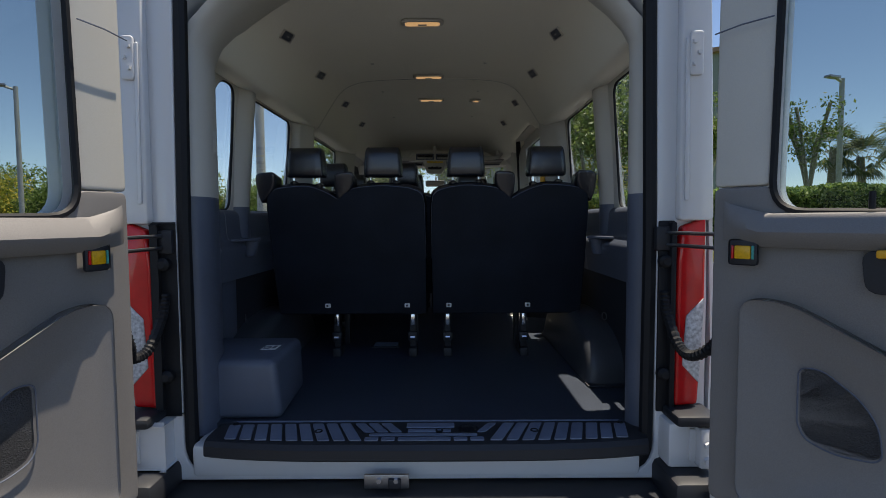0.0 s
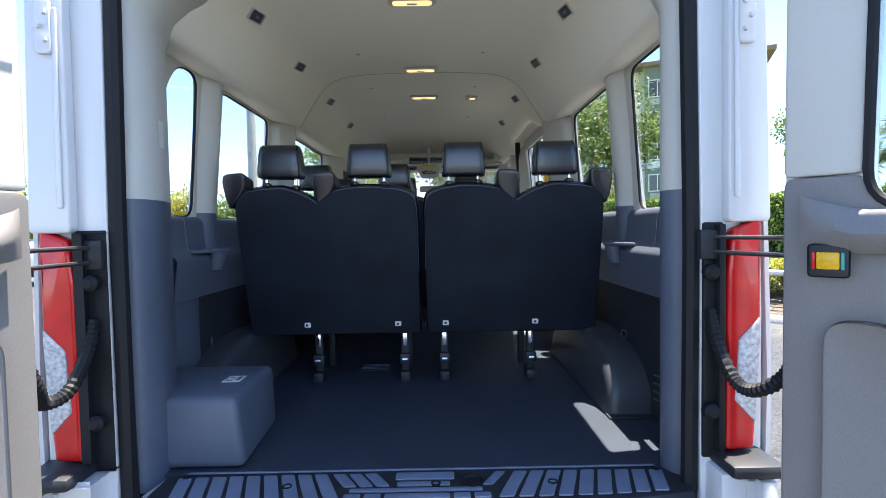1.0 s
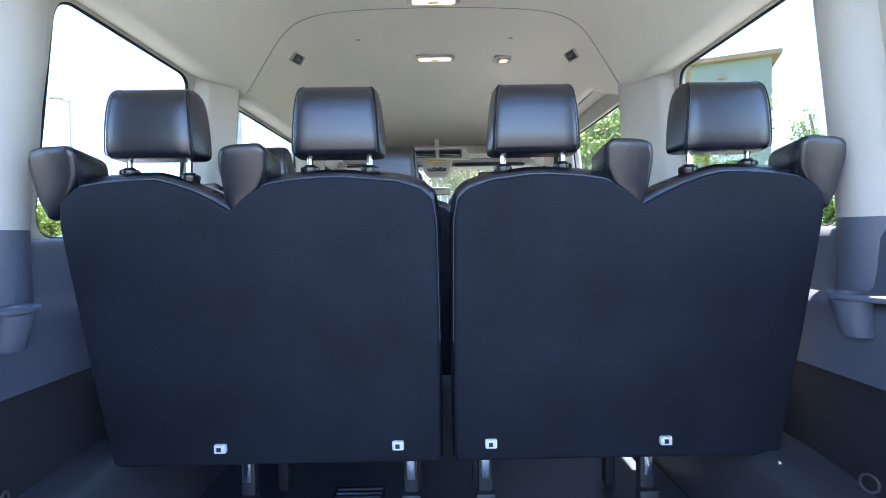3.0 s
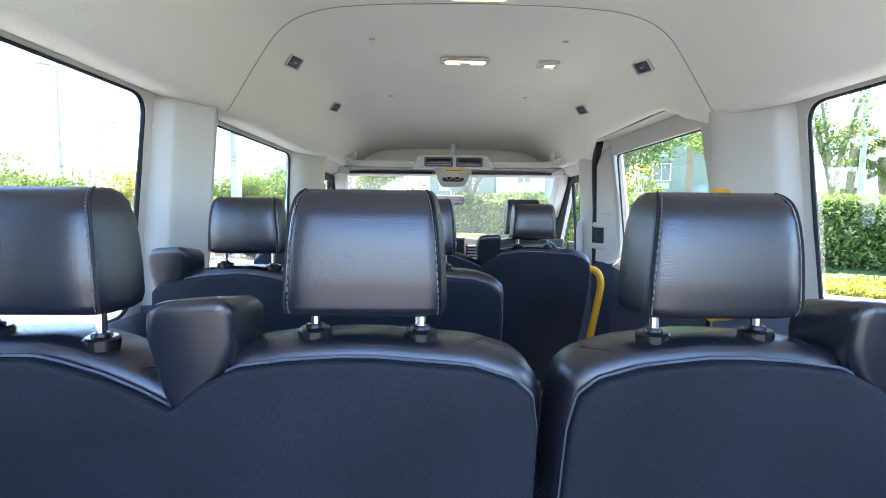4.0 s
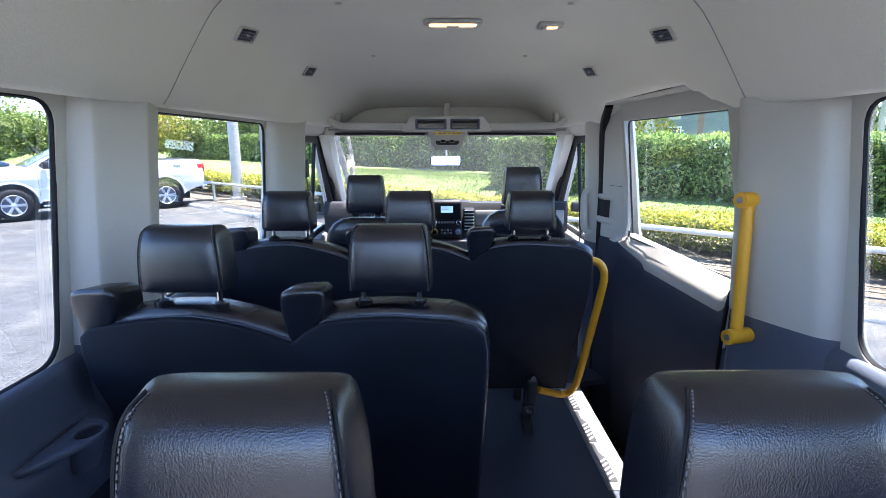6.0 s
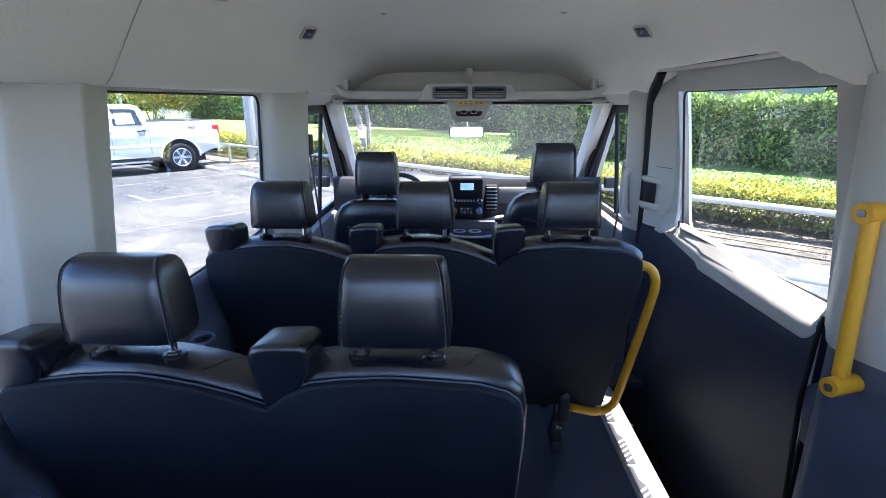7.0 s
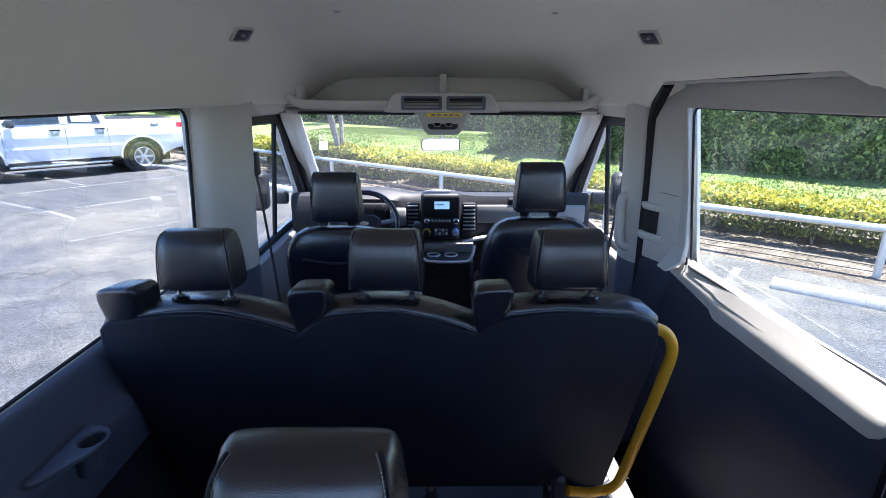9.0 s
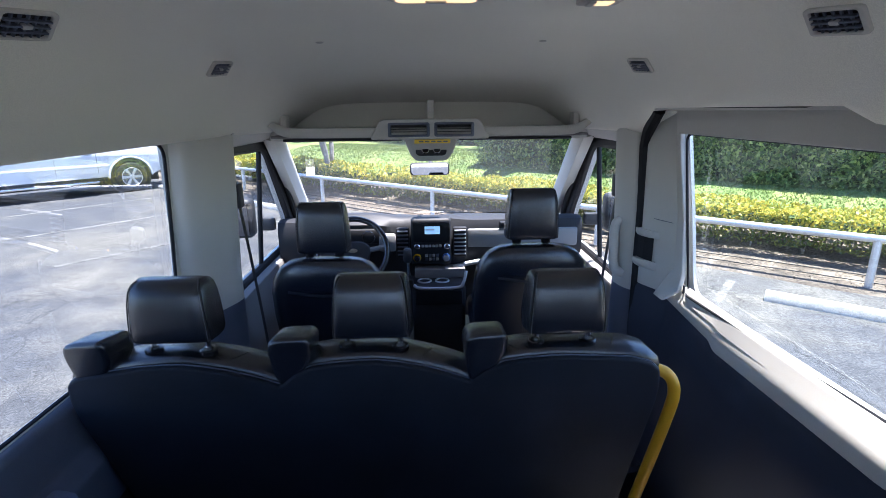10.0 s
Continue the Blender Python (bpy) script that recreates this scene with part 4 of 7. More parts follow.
def bench_outline(centers, x0, x1, side, taper=(0.075, 0.075), grow=0.0, top=0.914):
    """The back's outline in x, z: a hump for every seat, with a sharp valley under each belt box."""
    if side > 0:
        out = bench_outline([-c for c in reversed(centers)], -x1, -x0, -1, (taper[1], taper[0]), grow, top)
        return [(-x, z) for x, z in reversed(out)]
    tl, tr = taper
    top += grow
    pts = [(x0 + tl, 0.246 - grow), (x1 - tr, 0.246 - grow)]
    pts += [(x1 - tr * 0.45, 0.55), (x1 - 0.004 + grow, 0.76), (x1 - 0.005 + grow, 0.82), (x1 - 0.013 + grow, top - 0.048), (x1 - 0.036 + grow * .5, top - 0.027), (x1 - 0.085, top - 0.011)]
    for i in reversed(range(len(centers))):
        c = centers[i]
        if i < len(centers) - 1:
            e = centers[i + 1] - 0.226
            g = e - c
            pts += [(e, top - 0.067), (e - 0.22 * g, top - 0.044), (e - 0.46 * g, top - 0.024), (e - 0.72 * g, top - 0.009)]
        pts += [(c + 0.015, top - 0.001), (c - 0.03, top - 0.001), (c - 0.09, top - 0.005), (c - 0.145, top - 0.013)]
        if i:
            pts += [(c - 0.188, top - 0.034)]
    pts += [(x0 + 0.036 - grow * .5, top - 0.027), (x0 + 0.013 - grow, top - 0.048), (x0 + 0.005 - grow, 0.82), (x0 + 0.004 - grow, 0.76), (x0 + tl * 0.45, 0.55)]
    return pts


def drape(skin, pts):
    """Lays a line down onto a surface."""
    out = []
    for p in pts:
        hit = skin.ray_cast(p + Vector((0, 0, 0.2)), Vector((0, 0, -1)))
        out.append(hit[0] if hit[0] is not None else p)
    return out


def headrest(parent, cx, y=0.0, z=0.94, w=0.203, h=0.150, scale=1.0, top=None):
    """A padded headrest with flared sides, twin posts and stitched seams."""
    rows = []
    hw = w / 2 * scale
    levels = [(0.0, 0.93, 0.66), (0.005, 0.985, 0.90), (0.016, 1.0, 1.0), (0.05, 0.985, 1.02), (0.09, 0.955, 1.0), (0.12, 0.92, 0.93), (0.14, 0.885, 0.80), (0.151, 0.845, 0.58), (0.157, 0.79, 0.30)]
    n = 36
    for lz, wx, wy in levels:
        row = []
        for j in range(n):
            a = 2 * math.pi * j / n
            e = 0.32
            px = math.copysign(abs(math.cos(a)) ** e, math.cos(a)) * hw * wx
            py = math.copysign(abs(math.sin(a)) ** e, math.sin(a)) * 0.050 * wy
            px *= 0.915 if py < 0 else 0.955
            lean = 0.002
            row.append((cx + px, y + py * 1.05 + lean, z + 0.014 + lz * h / 0.157 * scale))
        rows.append(row)
    cushion = part("cushion", loft(rows, True, True), "leather", parent, "black leather headrest cushion", 60)
    for s in (-1, 1):
        px = cx + s * 0.064 * scale
        zt = z if top is None else top(px, y)
        post = part("post", rod((px, y, z - 0.05), (px, y, z + 0.03), 0.0065, 10), "chrome", parent, "chrome headrest post")
        part("collar", moved(lathe([(0.019, -0.014), (0.0205, -0.003), (0.0205, 0.002), (0.018, 0.005), (0.012, 0.0055), (0.011, 0.009), (0.007, 0.010)], 18), pose(px, y, zt + 0.006)), "gloss_black", post, "black plastic collar")
        line = []
        for lz, wx, wy in levels[1:]:
            line.append((cx + s * hw * wx * 0.880, y - 0.0440 * wy + 0.002 - 0.0004, z + 0.014 + lz * h / 0.157 * scale))
        dense = smooth_path(line, 4)
        part("seam", tube(dense, 0.0016, 5), "rubber", cushion)
        bm = bmesh.new()
        for k in range(0, len(dense) - 1, 1):
            a, b = dense[k], dense[k + 1]
            a2 = a + (b - a) * 0.15 + Vector((s * -0.004, -0.0016, 0))
            b2 = a + (b - a) * 0.75 + Vector((s * -0.004, -0.0016, 0))
            rod(a2, b2, 0.0007, 4, bm=bm)
        part("stitches", bm, "stitch", cushion, "grey stitching")


def tower(parent, cx, side, y=0.0):
    """The padded shoulder box from which a seat belt comes."""
    pts = [(0.004, 0.83), (0.026, 0.845), (0.064, 0.888), (0.083, 0.925), (0.086, 0.970), (0.074, 0.985), (0.012, 0.982), (-0.010, 0.974), (-0.017, 0.945), (-0.010, 0.87)]
    bm = plate(ring_points([(-x if side > 0 else x, z) for x, z in pts], 0.014, 3), (), 0.115, 0.013)
    bm = moved(bm, pose(cx, 0.068 + y, 0, 90, 0, 0))
    warp(bm, lambda c: Vector((c.x, c.y + (0.94 - c.z) * LEAN - 0.008, c.z - max(0, (c.y - y) + 0.01) * 0.22 * max(0, (c.z - 0.9) / 0.1))))
    t = part("belt_tower", bm, "leather", parent, "padded black leather belt box", 50)
    part("belt_slot", box(cx + (0.01 if side < 0 else -0.066), cx + (0.066 if side < 0 else -0.01), y + 0.052, y + 0.064, 0.90, 0.925, 0.003), "black_trim", t)


def bench(name, label, centers, x0, x1, tower_side, y, group, pins=(), legs=(), taper=(0.075, 0.075), rest=0.949):
    seat = thing(name, label, "bench seat", group, at=(0, y, 0))
    out = bench_outline(centers, x0 + (0.004 if tower_side < 0 else 0.010), x1 - (0.010 if tower_side < 0 else 0.004), tower_side, taper)
    outline = ring_points(out, 0.005, 2)
    shear = lambda c: Vector((c.x, c.y + (0.94 - c.z) * LEAN, c.z))
    panel = warp(moved(plate(outline, (), 0.022, 0.008), pose(0, -0.040, 0, 90, 0, 0)), shear)
    part("back_panel", panel, "seat_cloth", seat, "black vinyl back panel", 40)
    body_out = ring_points(bench_outline(centers, x0 + 0.004, x1 - 0.004, tower_side, taper, 0.003), 0.010, 2)
    body = warp(moved(plate(body_out, (), 0.115, 0.018), pose(0, 0.072, 0, 90, 0, 0)), lambda c: Vector((c.x, c.y + (0.94 - c.z) * LEAN, c.z + (0.036 - 0.53 * abs(c.y - 0.012)) * (1 if c.z > 0.80 else 0))))
    skin = BVHTree.FromBMesh(body)
    part("backrest", body, "leather", seat, "black leather backrest", 50)
    piping = [shear(Vector((x, -0.046, z + 0.002))) for x, z in outline if z > 0.5]
    part("piping", tube(piping, 0.0018, 6), "dark_trim", seat)
    for i, c in enumerate(centers):
        for s in (-1, 1):
            line = smooth_path([shear(Vector((c + s * (0.118 + 0.4 * abs(yy + 0.024)), yy, zz))) for yy, zz in ((-0.024, 0.903), (-0.010, 0.917), (0.01, 0.923), (0.035, 0.918))], 3)
            part("top_seam", tube(drape(skin, line), 0.0013, 5), "rubber", seat)
        headrest(seat, c, z=rest + 0.004, h=0.147, top=lambda px, py: drape(skin, [Vector((px, py, 0.94))])[0].z)
        tower(seat, c + tower_side * 0.226, tower_side)
    cushion = warp(box(x0 + 0.03, x1 - 0.03, 0.10, 0.58, 0.34, 0.47, 0.045, 4), lambda c: Vector((c.x, c.y, c.z + (c.y - 0.1) * 0.06)))
    part("seat_cushion", cushion, "leather", seat, "black leather seat cushion", 50)
    part("under_frame", box(x0 + 0.06, x1 - 0.06, 0.14, 0.54, 0.29, 0.345, 0.01), "black_trim", seat, "black steel seat frame")
    for px in pins:
        k = part("release_tab", box(px - 0.014, px + 0.014, back_y(0.30) - 0.010, back_y(0.30) + 0.006, 0.284, 0.306, 0.004), "label_white", seat, "small white release tag")
        part("mark", box(px - 0.006, px + 0.004, back_y(0.30) - 0.0115, back_y(0.30) - 0.009, 0.29, 0.300), "black_trim", k)
    for lx in legs:
        leg = part("leg", box(lx - 0.018, lx + 0.018, 0.18, 0.215, 0.05, 0.30, 0.006), "black_trim", seat, "black steel leg with a chrome buckle")
        part("latch_plate", box(lx - 0.011, lx + 0.011, 0.170, 0.181, 0.17, 0.235, 0.003), "chrome", leg, "chrome latch plate")
        part("buckle", box(lx - 0.026, lx + 0.026, 0.162, 0.200, 0.085, 0.135, 0.008), "black_trim", leg)
        part("pin", rod((lx - 0.012, 0.160, 0.108), (lx + 0.012, 0.160, 0.108), 0.010, 8), "chrome", leg)
        part("foot", box(lx - 0.024, lx + 0.024, 0.15, 0.27, 0.0, 0.05, 0.01), "black_trim", leg)
        part("front_leg", box(lx - 0.016, lx + 0.016, 0.46, 0.50, 0.0, 0.30, 0.005), "black_trim", seat)
    return seat


bench("bench_seat", "black double bench seat with carpeted back, rear row", [-0.590, -0.204], -0.795, 0.016, -1, 0.785, "passenger benches", (-0.517, -0.098), (-0.49, -0.075), (0.012, 0.004), 0.942)
bench("bench_seat", "black double bench seat with carpeted back, rear row", [0.211, 0.612], 0.024, 0.830, 1, 0.785, "passenger benches", (0.122, 0.537), (0.115, 0.53), (0.004, 0.006), 0.942)
bench("bench_seat", "black leather double bench seat in the third row", [-0.617, -0.160], -0.875, 0.075, -1, 1.53, "passenger benches", (), (-0.60, -0.12), (0.10, 0.015))
row_two = bench("bench_seat", "black leather triple bench seat with a yellow grab bar", [-0.621, -0.161, 0.298], -0.895, 0.556, -1, 2.33, "passenger benches", (), (-0.60, -0.05, 0.35), (0.085, 0.05))
bar = smooth_path([(0.52, 0.03, 0.838), (0.552, 0.018, 0.838), (0.577, 0.01, 0.828), (0.592, 0.004, 0.806), (0.597, 0.003, 0.775), (0.594, 0.006, 0.735), (0.580, 0.024, 0.62), (0.558, 0.058, 0.44), (0.540, 0.085, 0.30), (0.531, 0.10, 0.255), (0.515, 0.115, 0.225), (0.49, 0.12, 0.213), (0.45, 0.105, 0.222), (0.37, 0.07, 0.262)], 5)
part("grab_bar", tube(bar, 0.0155, 12), "yellow", row_two, "yellow tubular grab bar", 60)
part("grab_bar_bolt", rod((0.345, 0.055, 0.318), (0.345, 0.075, 0.318), 0.012, 10), "chrome", row_two)
part("grab_bar_bracket", box(0.325, 0.365, 0.06, 0.09, 0.20, 0.30, 0.006), "black_trim", row_two)


def front_seat(cx, label, high):
    seat = thing("front_seat", label, "seat", "front seats", at=(cx, 3.34, 0))
    rows = []
    for z, w, y, d in ((0.30, 0.225, 0.12, 0.10), (0.45, 0.25, 0.09, 0.10), (0.60, 0.258, 0.055, 0.095), (0.72, 0.252, 0.02, 0.085), (0.79, 0.232, 0.0, 0.075), (0.835, 0.198, -0.01, 0.062), (0.860, 0.155, -0.015, 0.045), (0.869, 0.10, -0.015, 0.03)):
        rows.append([(math.copysign(abs(math.cos(a)) ** 0.5, math.cos(a)) * w, y + math.copysign(abs(math.sin(a)) ** 0.6, math.sin(a)) * d, z + high) for a in (2 * math.pi * j / 28 for j in range(28))])
    part("backrest", loft(rows, True, True), "leather", seat, "black leather backrest", 60)
    part("map_pocket_edge", tube(smooth_path([(-0.16, -0.078, 0.735 + high), (0, -0.092, 0.72 + high), (0.16, -0.078, 0.735 + high)], 6), 0.006, 6), "black_trim", seat)
    part("seat_cushion", box(-0.24, 0.24, 0.16, 0.66, 0.32, 0.46, 0.05, 4), "leather", seat, "black leather seat cushion")
    part("pedestal", box(-0.2, 0.2, 0.18, 0.6, 0.0, 0.32, 0.02), "black_trim", seat)
    headrest(seat, -0.008, -0.01, 0.881 + high, 0.242, 0.216, 1.0)
    for s in (-1, 1):
        part("headrest_post", rod((s * 0.06, -0.012, 0.85 + high), (s * 0.06, -0.012, 0.93 + high), 0.007, 8), "chrome", seat)
    return seat


front_seat(-0.465, "black leather driver seat", 0.0)
front_seat(0.435, "black leather front passenger seat", 0.045)

# ---- fittings of the passenger room ----
def slope_at(y, x):
    """Height and outward lean of the roof lining at a distance from the middle."""
    row = [p for p in head_row(y) if p[0] < 0]
    for a, b in zip(row, row[1:]):
        if a[0] <= -x <= b[0]:
            k = (-x - a[0]) / (b[0] - a[0])
            return a[2] + (b[2] - a[2]) * k, math.atan2(b[2] - a[2], b[0] - a[0])
    return 1.6, 0.5


for side in (-1, 1):
    for y in (0.658, 1.302, 2.055, 2.818):
        z, lean = slope_at(y, 0.638)
        base = pose(side * 0.638, y, z) @ pose(0, 0, 0, 0, side * math.degrees(lean), 0) @ pose(0, 0, 0, -4, 0, side * 10) @ Matrix.Diagonal((0.52, 0.98, 1, 1))
        vent = thing("air_vent", "small dark square air vent in a light grey bezel", "air vent", "roof air vents", at=base)
        part("bezel", moved(plate(ring_points([(-0.048, -0.055), (0.048, -0.055), (0.048, 0.055), (-0.048, 0.055)], 0.012), [ring_points([(-0.038, -0.044), (0.038, -0.044), (0.038, 0.044), (-0.038, 0.044)], 0.008)], 0.010, 0.003), pose(0, 0, -0.011)), "grey_trim", vent)
        part("backing", box(-0.038, 0.038, -0.044, 0.044, -0.0055, -0.003), "rubber", vent)
        for i in range(5):
            v = -0.030 + i * 0.015
            part("slat", box(-0.037, 0.037, v - 0.0014, v + 0.0014, -0.0100, -0.005), "dark_trim", vent)
        for v in (-0.019, 0.0, 0.019):
            part("slat", box(v - 0.0028, v + 0.0028, -0.043, 0.043, -0.0125, -0.006), "dark_trim", vent)
        part("tab", box(-0.007, 0.007, -0.009, 0.009, -0.014, -0.006, 0.002), "pole", vent)

for y in (0.762, 1.694, 2.346):
    lamp = thing("ceiling_lamp", "oblong lit ceiling lamp in a light grey bezel", "ceiling lamp", "ceiling lamps", at=(0, y, 1.716))
    part("bezel", moved(plate(ring_points([(-0.105, -0.034), (0.105, -0.034), (0.105, 0.034), (-0.105, 0.034)], 0.03, 5), (), 0.014, 0.005), pose(0, 0, -0.013)), "grey_trim", lamp)
    part("lens", moved(plate(ring_points([(-0.085, -0.022), (0.085, -0.022), (0.085, 0.022), (-0.085, 0.022)], 0.02, 5), (), 0.007, 0.003), pose(0, 0, -0.017)), "lamp", lamp, "warm glowing lens")
    part("switch", box(-0.022, 0.022, -0.007, 0.007, -0.021, -0.014, 0.003), "grey_trim", lamp)
spot = thing("reading_lamp", "small square lit reading lamp in the roof lining", "reading lamp", at=(0.354, 2.373, 1.7105))
part("bezel", moved(plate(ring_points([(-0.045, -0.04), (0.045, -0.04), (0.045, 0.04), (-0.045, 0.04)], 0.012), (), 0.014, 0.004), pose(0, 0, -0.010)), "grey_trim", spot)
part("lens", box(-0.016, 0.026, -0.014, 0.022, -0.013, -0.008, 0.003), "lamp", spot, "warm glowing lens")
part("flap", box(-0.03, -0.014, -0.02, 0.02, -0.016, -0.008, 0.003), "grey_trim", spot)

# grab pole at the sliding door
pole = thing("grab_pole", "yellow steel grab pole with screwed end brackets", "grab rail")
part("tube", rod((0.785, 1.772, 1.125), (0.782, 1.751, 0.78), 0.0165, 14), "yellow", pole)
for z, x, y in ((1.14, 0.792, 1.777), (0.763, 0.782, 1.744)):
    b = part("bracket", rod((x - 0.035, y - 0.012, z), (x + 0.115, y + 0.035, z), 0.0215, 14), "yellow", pole)
    part("screw", rod((x - 0.0352, y - 0.0121, z), (x - 0.038, y - 0.013, z), 0.009, 8), "steel", b)

# arm ledge cup holders
for side, y in ((1, 0.672), (-1, 0.665), (-1, 2.10), (-1, 1.41), (1, 1.42)):
    cup = thing("cup_holder", "dark grey cup holder moulded on the arm ledge", "cup holder", "cup holders")
    rim = [(0.886, -0.115), (0.868, -0.105), (0.838, -0.060), (0.812, -0.010), (0.802, 0.030), (0.806, 0.060), (0.826, 0.082), (0.860, 0.092), (0.886, 0.094)]
    hole = [(0.838 + 0.027 * math.cos(a), 0.036 + 0.031 * math.sin(a)) for a in (2 * math.pi * j / 20 for j in range(20))]
    top = plate([(side * x, y + b) for x, b in ring_points(rim, 0.01, 2)], [[(side * x, y + b) for x, b in hole]], 0.013, 0.004)
    part("tray", moved(top, pose(0, 0, 0.648)), "dark_trim", cup, smooth=50)
    rows = []
    for r, z in ((0.90, 0.572), (1.02, 0.580), (1.16, 0.620), (1.26, 0.646), (1.0, 0.646), (0.92, 0.620), (0.80, 0.590), (0.70, 0.584)):
        rows.append([(side * (0.842 + (0.8 * (0.655 - z) - 0.008) * 0.25 + (x - 0.838) * r), y + 0.036 + (b - 0.036) * r, z) for x, b in hole])
    part("cup", loft(rows, True, True), "dark_trim", cup, smooth=50)
    part("socket", box(side * 0.869 - 0.004, side * 0.869 + 0.004, y + 0.105, y + 0.130, 0.592, 0.612, 0.003), "black_trim", cup, "small black socket")

# jack cover with its label
jack = thing("jack_cover", "dark grey moulded box over the jack, with a white label", "storage box")
part("body", warp(box(-0.90, -0.535, 0.075, 0.46, 0.0, 0.225, 0.028, 5), lambda c: Vector((c.x + ((0.02 if c.x > -0.7 else 0) - (0.05 * (c.y - 0.2) if c.x > -0.7 else 0)) * (1 - c.z / 0.24) - 0.02 * max(0, c.y - 0.2), c.y, c.z))), "dark_trim", jack)
lab = part("label", box(-0.643, -0.583, 0.235, 0.305, 0.2245, 0.2265), "label_white", jack, "white warning label")
part("ring", moved(tube([(0.014 * math.cos(a), 0.014 * math.sin(a), 0) for a in (2 * math.pi * j / 18 for j in range(18))], 0.002, 5, True), pose(-0.625, 0.268, 0.2267)), "dark_trim", lab)
part("bar", box(-0.603, -0.590, 0.250, 0.292, 0.2265, 0.2272), "dark_trim", lab)
part("bar", box(-0.637, -0.612, 0.242, 0.248, 0.2265, 0.2272), "dark_trim", lab)
for s in (-1, 1):
    arch = thing("wheel_arch_cover", "dark moulded cover over the rear wheel arch", "wheel arch")
    rows = []
    for k in np.linspace(0, 1, 25):
        a = math.pi * k
        y, z = 0.97 - 0.52 * math.cos(a) * (1 + 0.06 * math.sin(a)), 0.262 * math.sin(a) ** 0.75
        lean = 0.020 * math.sin(a)
        rows.append([(s * x, y + dy * math.cos(a), max(0.0, z + dz)) for x, dy, dz in ((0.735 + lean, 0.03, -0.04), (0.742 + lean, 0.012, -0.018), (0.757 + lean, 0.003, -0.005), (0.78 + lean, 0.0, 0.0), (0.84, 0.0, 0.0), (0.905, 0.0, 0.0))])
    rows = [[(x, y, 0.0) for x, y, z in rows[0]]] + rows + [[(x, y, 0.0) for x, y, z in rows[-1]]]
    cover = loft(rows)
    inner = [(r[0][0], r[0][1], r[0][2]) for r in rows]
    loft([inner, [(s * 0.73, y, 0.0) for _, y, _ in inner]], bm=cover)
    bmesh.ops.remove_doubles(cover, verts=cover.verts[:], dist=1e-4)
    part("cover", cover, "arch_cover", arch, smooth=60)
    part("edge_flange", box(s * 0.815 - 0.085, s * 0.815 + 0.085, 0.42, 1.52, 0.0, 0.008, 0.003), "black_trim", arch)
    solid("tie_down_ring", moved(tube([(0.018 * math.cos(a), 0.018 * math.sin(a), 0) for a in (2 * math.pi * j / 16 for j in range(16))], 0.003, 6, True), pose(s * 0.893, 0.72, 0.26, 0, 90, 20)), "steel",
          "small steel tie-down ring on the lower lining", "tie-down", "tie-down rings")

# ---- sliding door ----
sd = thing("sliding_door", "closed sliding door with light grey upper and dark lower lining", "van door")
SD = [(-0.3, 0.91), (0.0, 0.885), (0.30, 0.865), (0.45, 0.845), (0.60, 0.825), (0.70, 0.812), (0.755, 0.808), (0.775, 0.812), (0.79, 0.826), (0.815, 0.868), (0.845, 0.912), (1.1, 0.905), (1.47, 0.862)]
win3 = ring_points(WIN_RIGHT[2], 0.045, 6)
part("upper_lining", warp(plate([(1.96, 0.845), (1.982, 0.845), (2.05, 1.395), (2.965, 1.395), (2.910, 0.835), (2.918, 0.80), (2.985, 0.80), (2.985, 1.475), (1.96, 1.475)], (), 0.02, 0.005, [0.9, 1.0, 1.1, 1.2, 1.3, 1.4]), side_map(1, SD, -0.018)), "grey_trim", sd, "light grey window surround")


def sill_edge(y):
    """The lower edge of the pale window sill: distance from the middle, height."""
    if y > 2.69:
        return 0.884, 0.745 + 0.032 * (y - 2.69) / 0.32
    f = min(1.0, (2.69 - y) / 0.035)
    end = max(0.0, (2.03 - y) / 0.058)
    x = 0.884 - 0.010 * max(0.0, 2.65 - y) / 0.68
    return x, 0.745 - f * (0.023 - 0.018 * max(0.0, 2.65 - y) / 0.68) + 0.045 * end ** 2


Y_DOOR = sorted(list(np.linspace(1.972, 3.014, 46)) + [1.976, 1.982, 1.99, 2.66, 2.675, 2.685, 2.70])
rows = []
for y in Y_DOOR:
    x, z = sill_edge(y)
    k = max(0.0, (y - 2.90) / 0.114)
    top = 0.846 - 0.05 * k ** 1.5
    rows.append([(0.922, y, top + 0.004), (0.905, y, top), (0.899, y, top - 0.010), (x + 0.010, y, z + (top - z) * 0.55), (x + 0.003, y, z + (top - z) * 0.45), (x, y, z + 0.006), (x + 0.002, y, z), (x + 0.012, y, z - 0.004)])
part("window_sill", loft(rows), "grey_trim", sd, "light grey sloping window sill", 50)
rows = []
for y in np.linspace(1.955, 3.145, 74):
    x, z = sill_edge(min(3.014, max(1.972, y)))
    swing = 0.058 * max(0.0, (y - 2.99) / 0.15)
    low = [(0.912, -0.29), (0.905, -0.15), (0.895, 0.0), (0.884, 0.25), (0.874, 0.45), (x - 0.013, 0.56), (x - 0.016, 0.61), (x - 0.015, 0.64), (x - 0.010, 0.67)]
    low += [(x - 0.003, 0.70), (x + 0.003, z - 0.003), (x + 0.018, z + 0.02), (0.915 if y < 2.99 else x + 0.004, 0.80 if y < 2.95 else 0.805)]
    rows.append([(a - swing, y, b) for a, b in low])
part("lower_lining", loft(rows), "navy_trim", sd, "dark navy moulded lower lining", 50)
part("door_edge", box(0.880, 0.965, 1.945, 1.957, -0.28, 0.83, 0.003), "navy_trim", sd, "dark rear edge of the door")
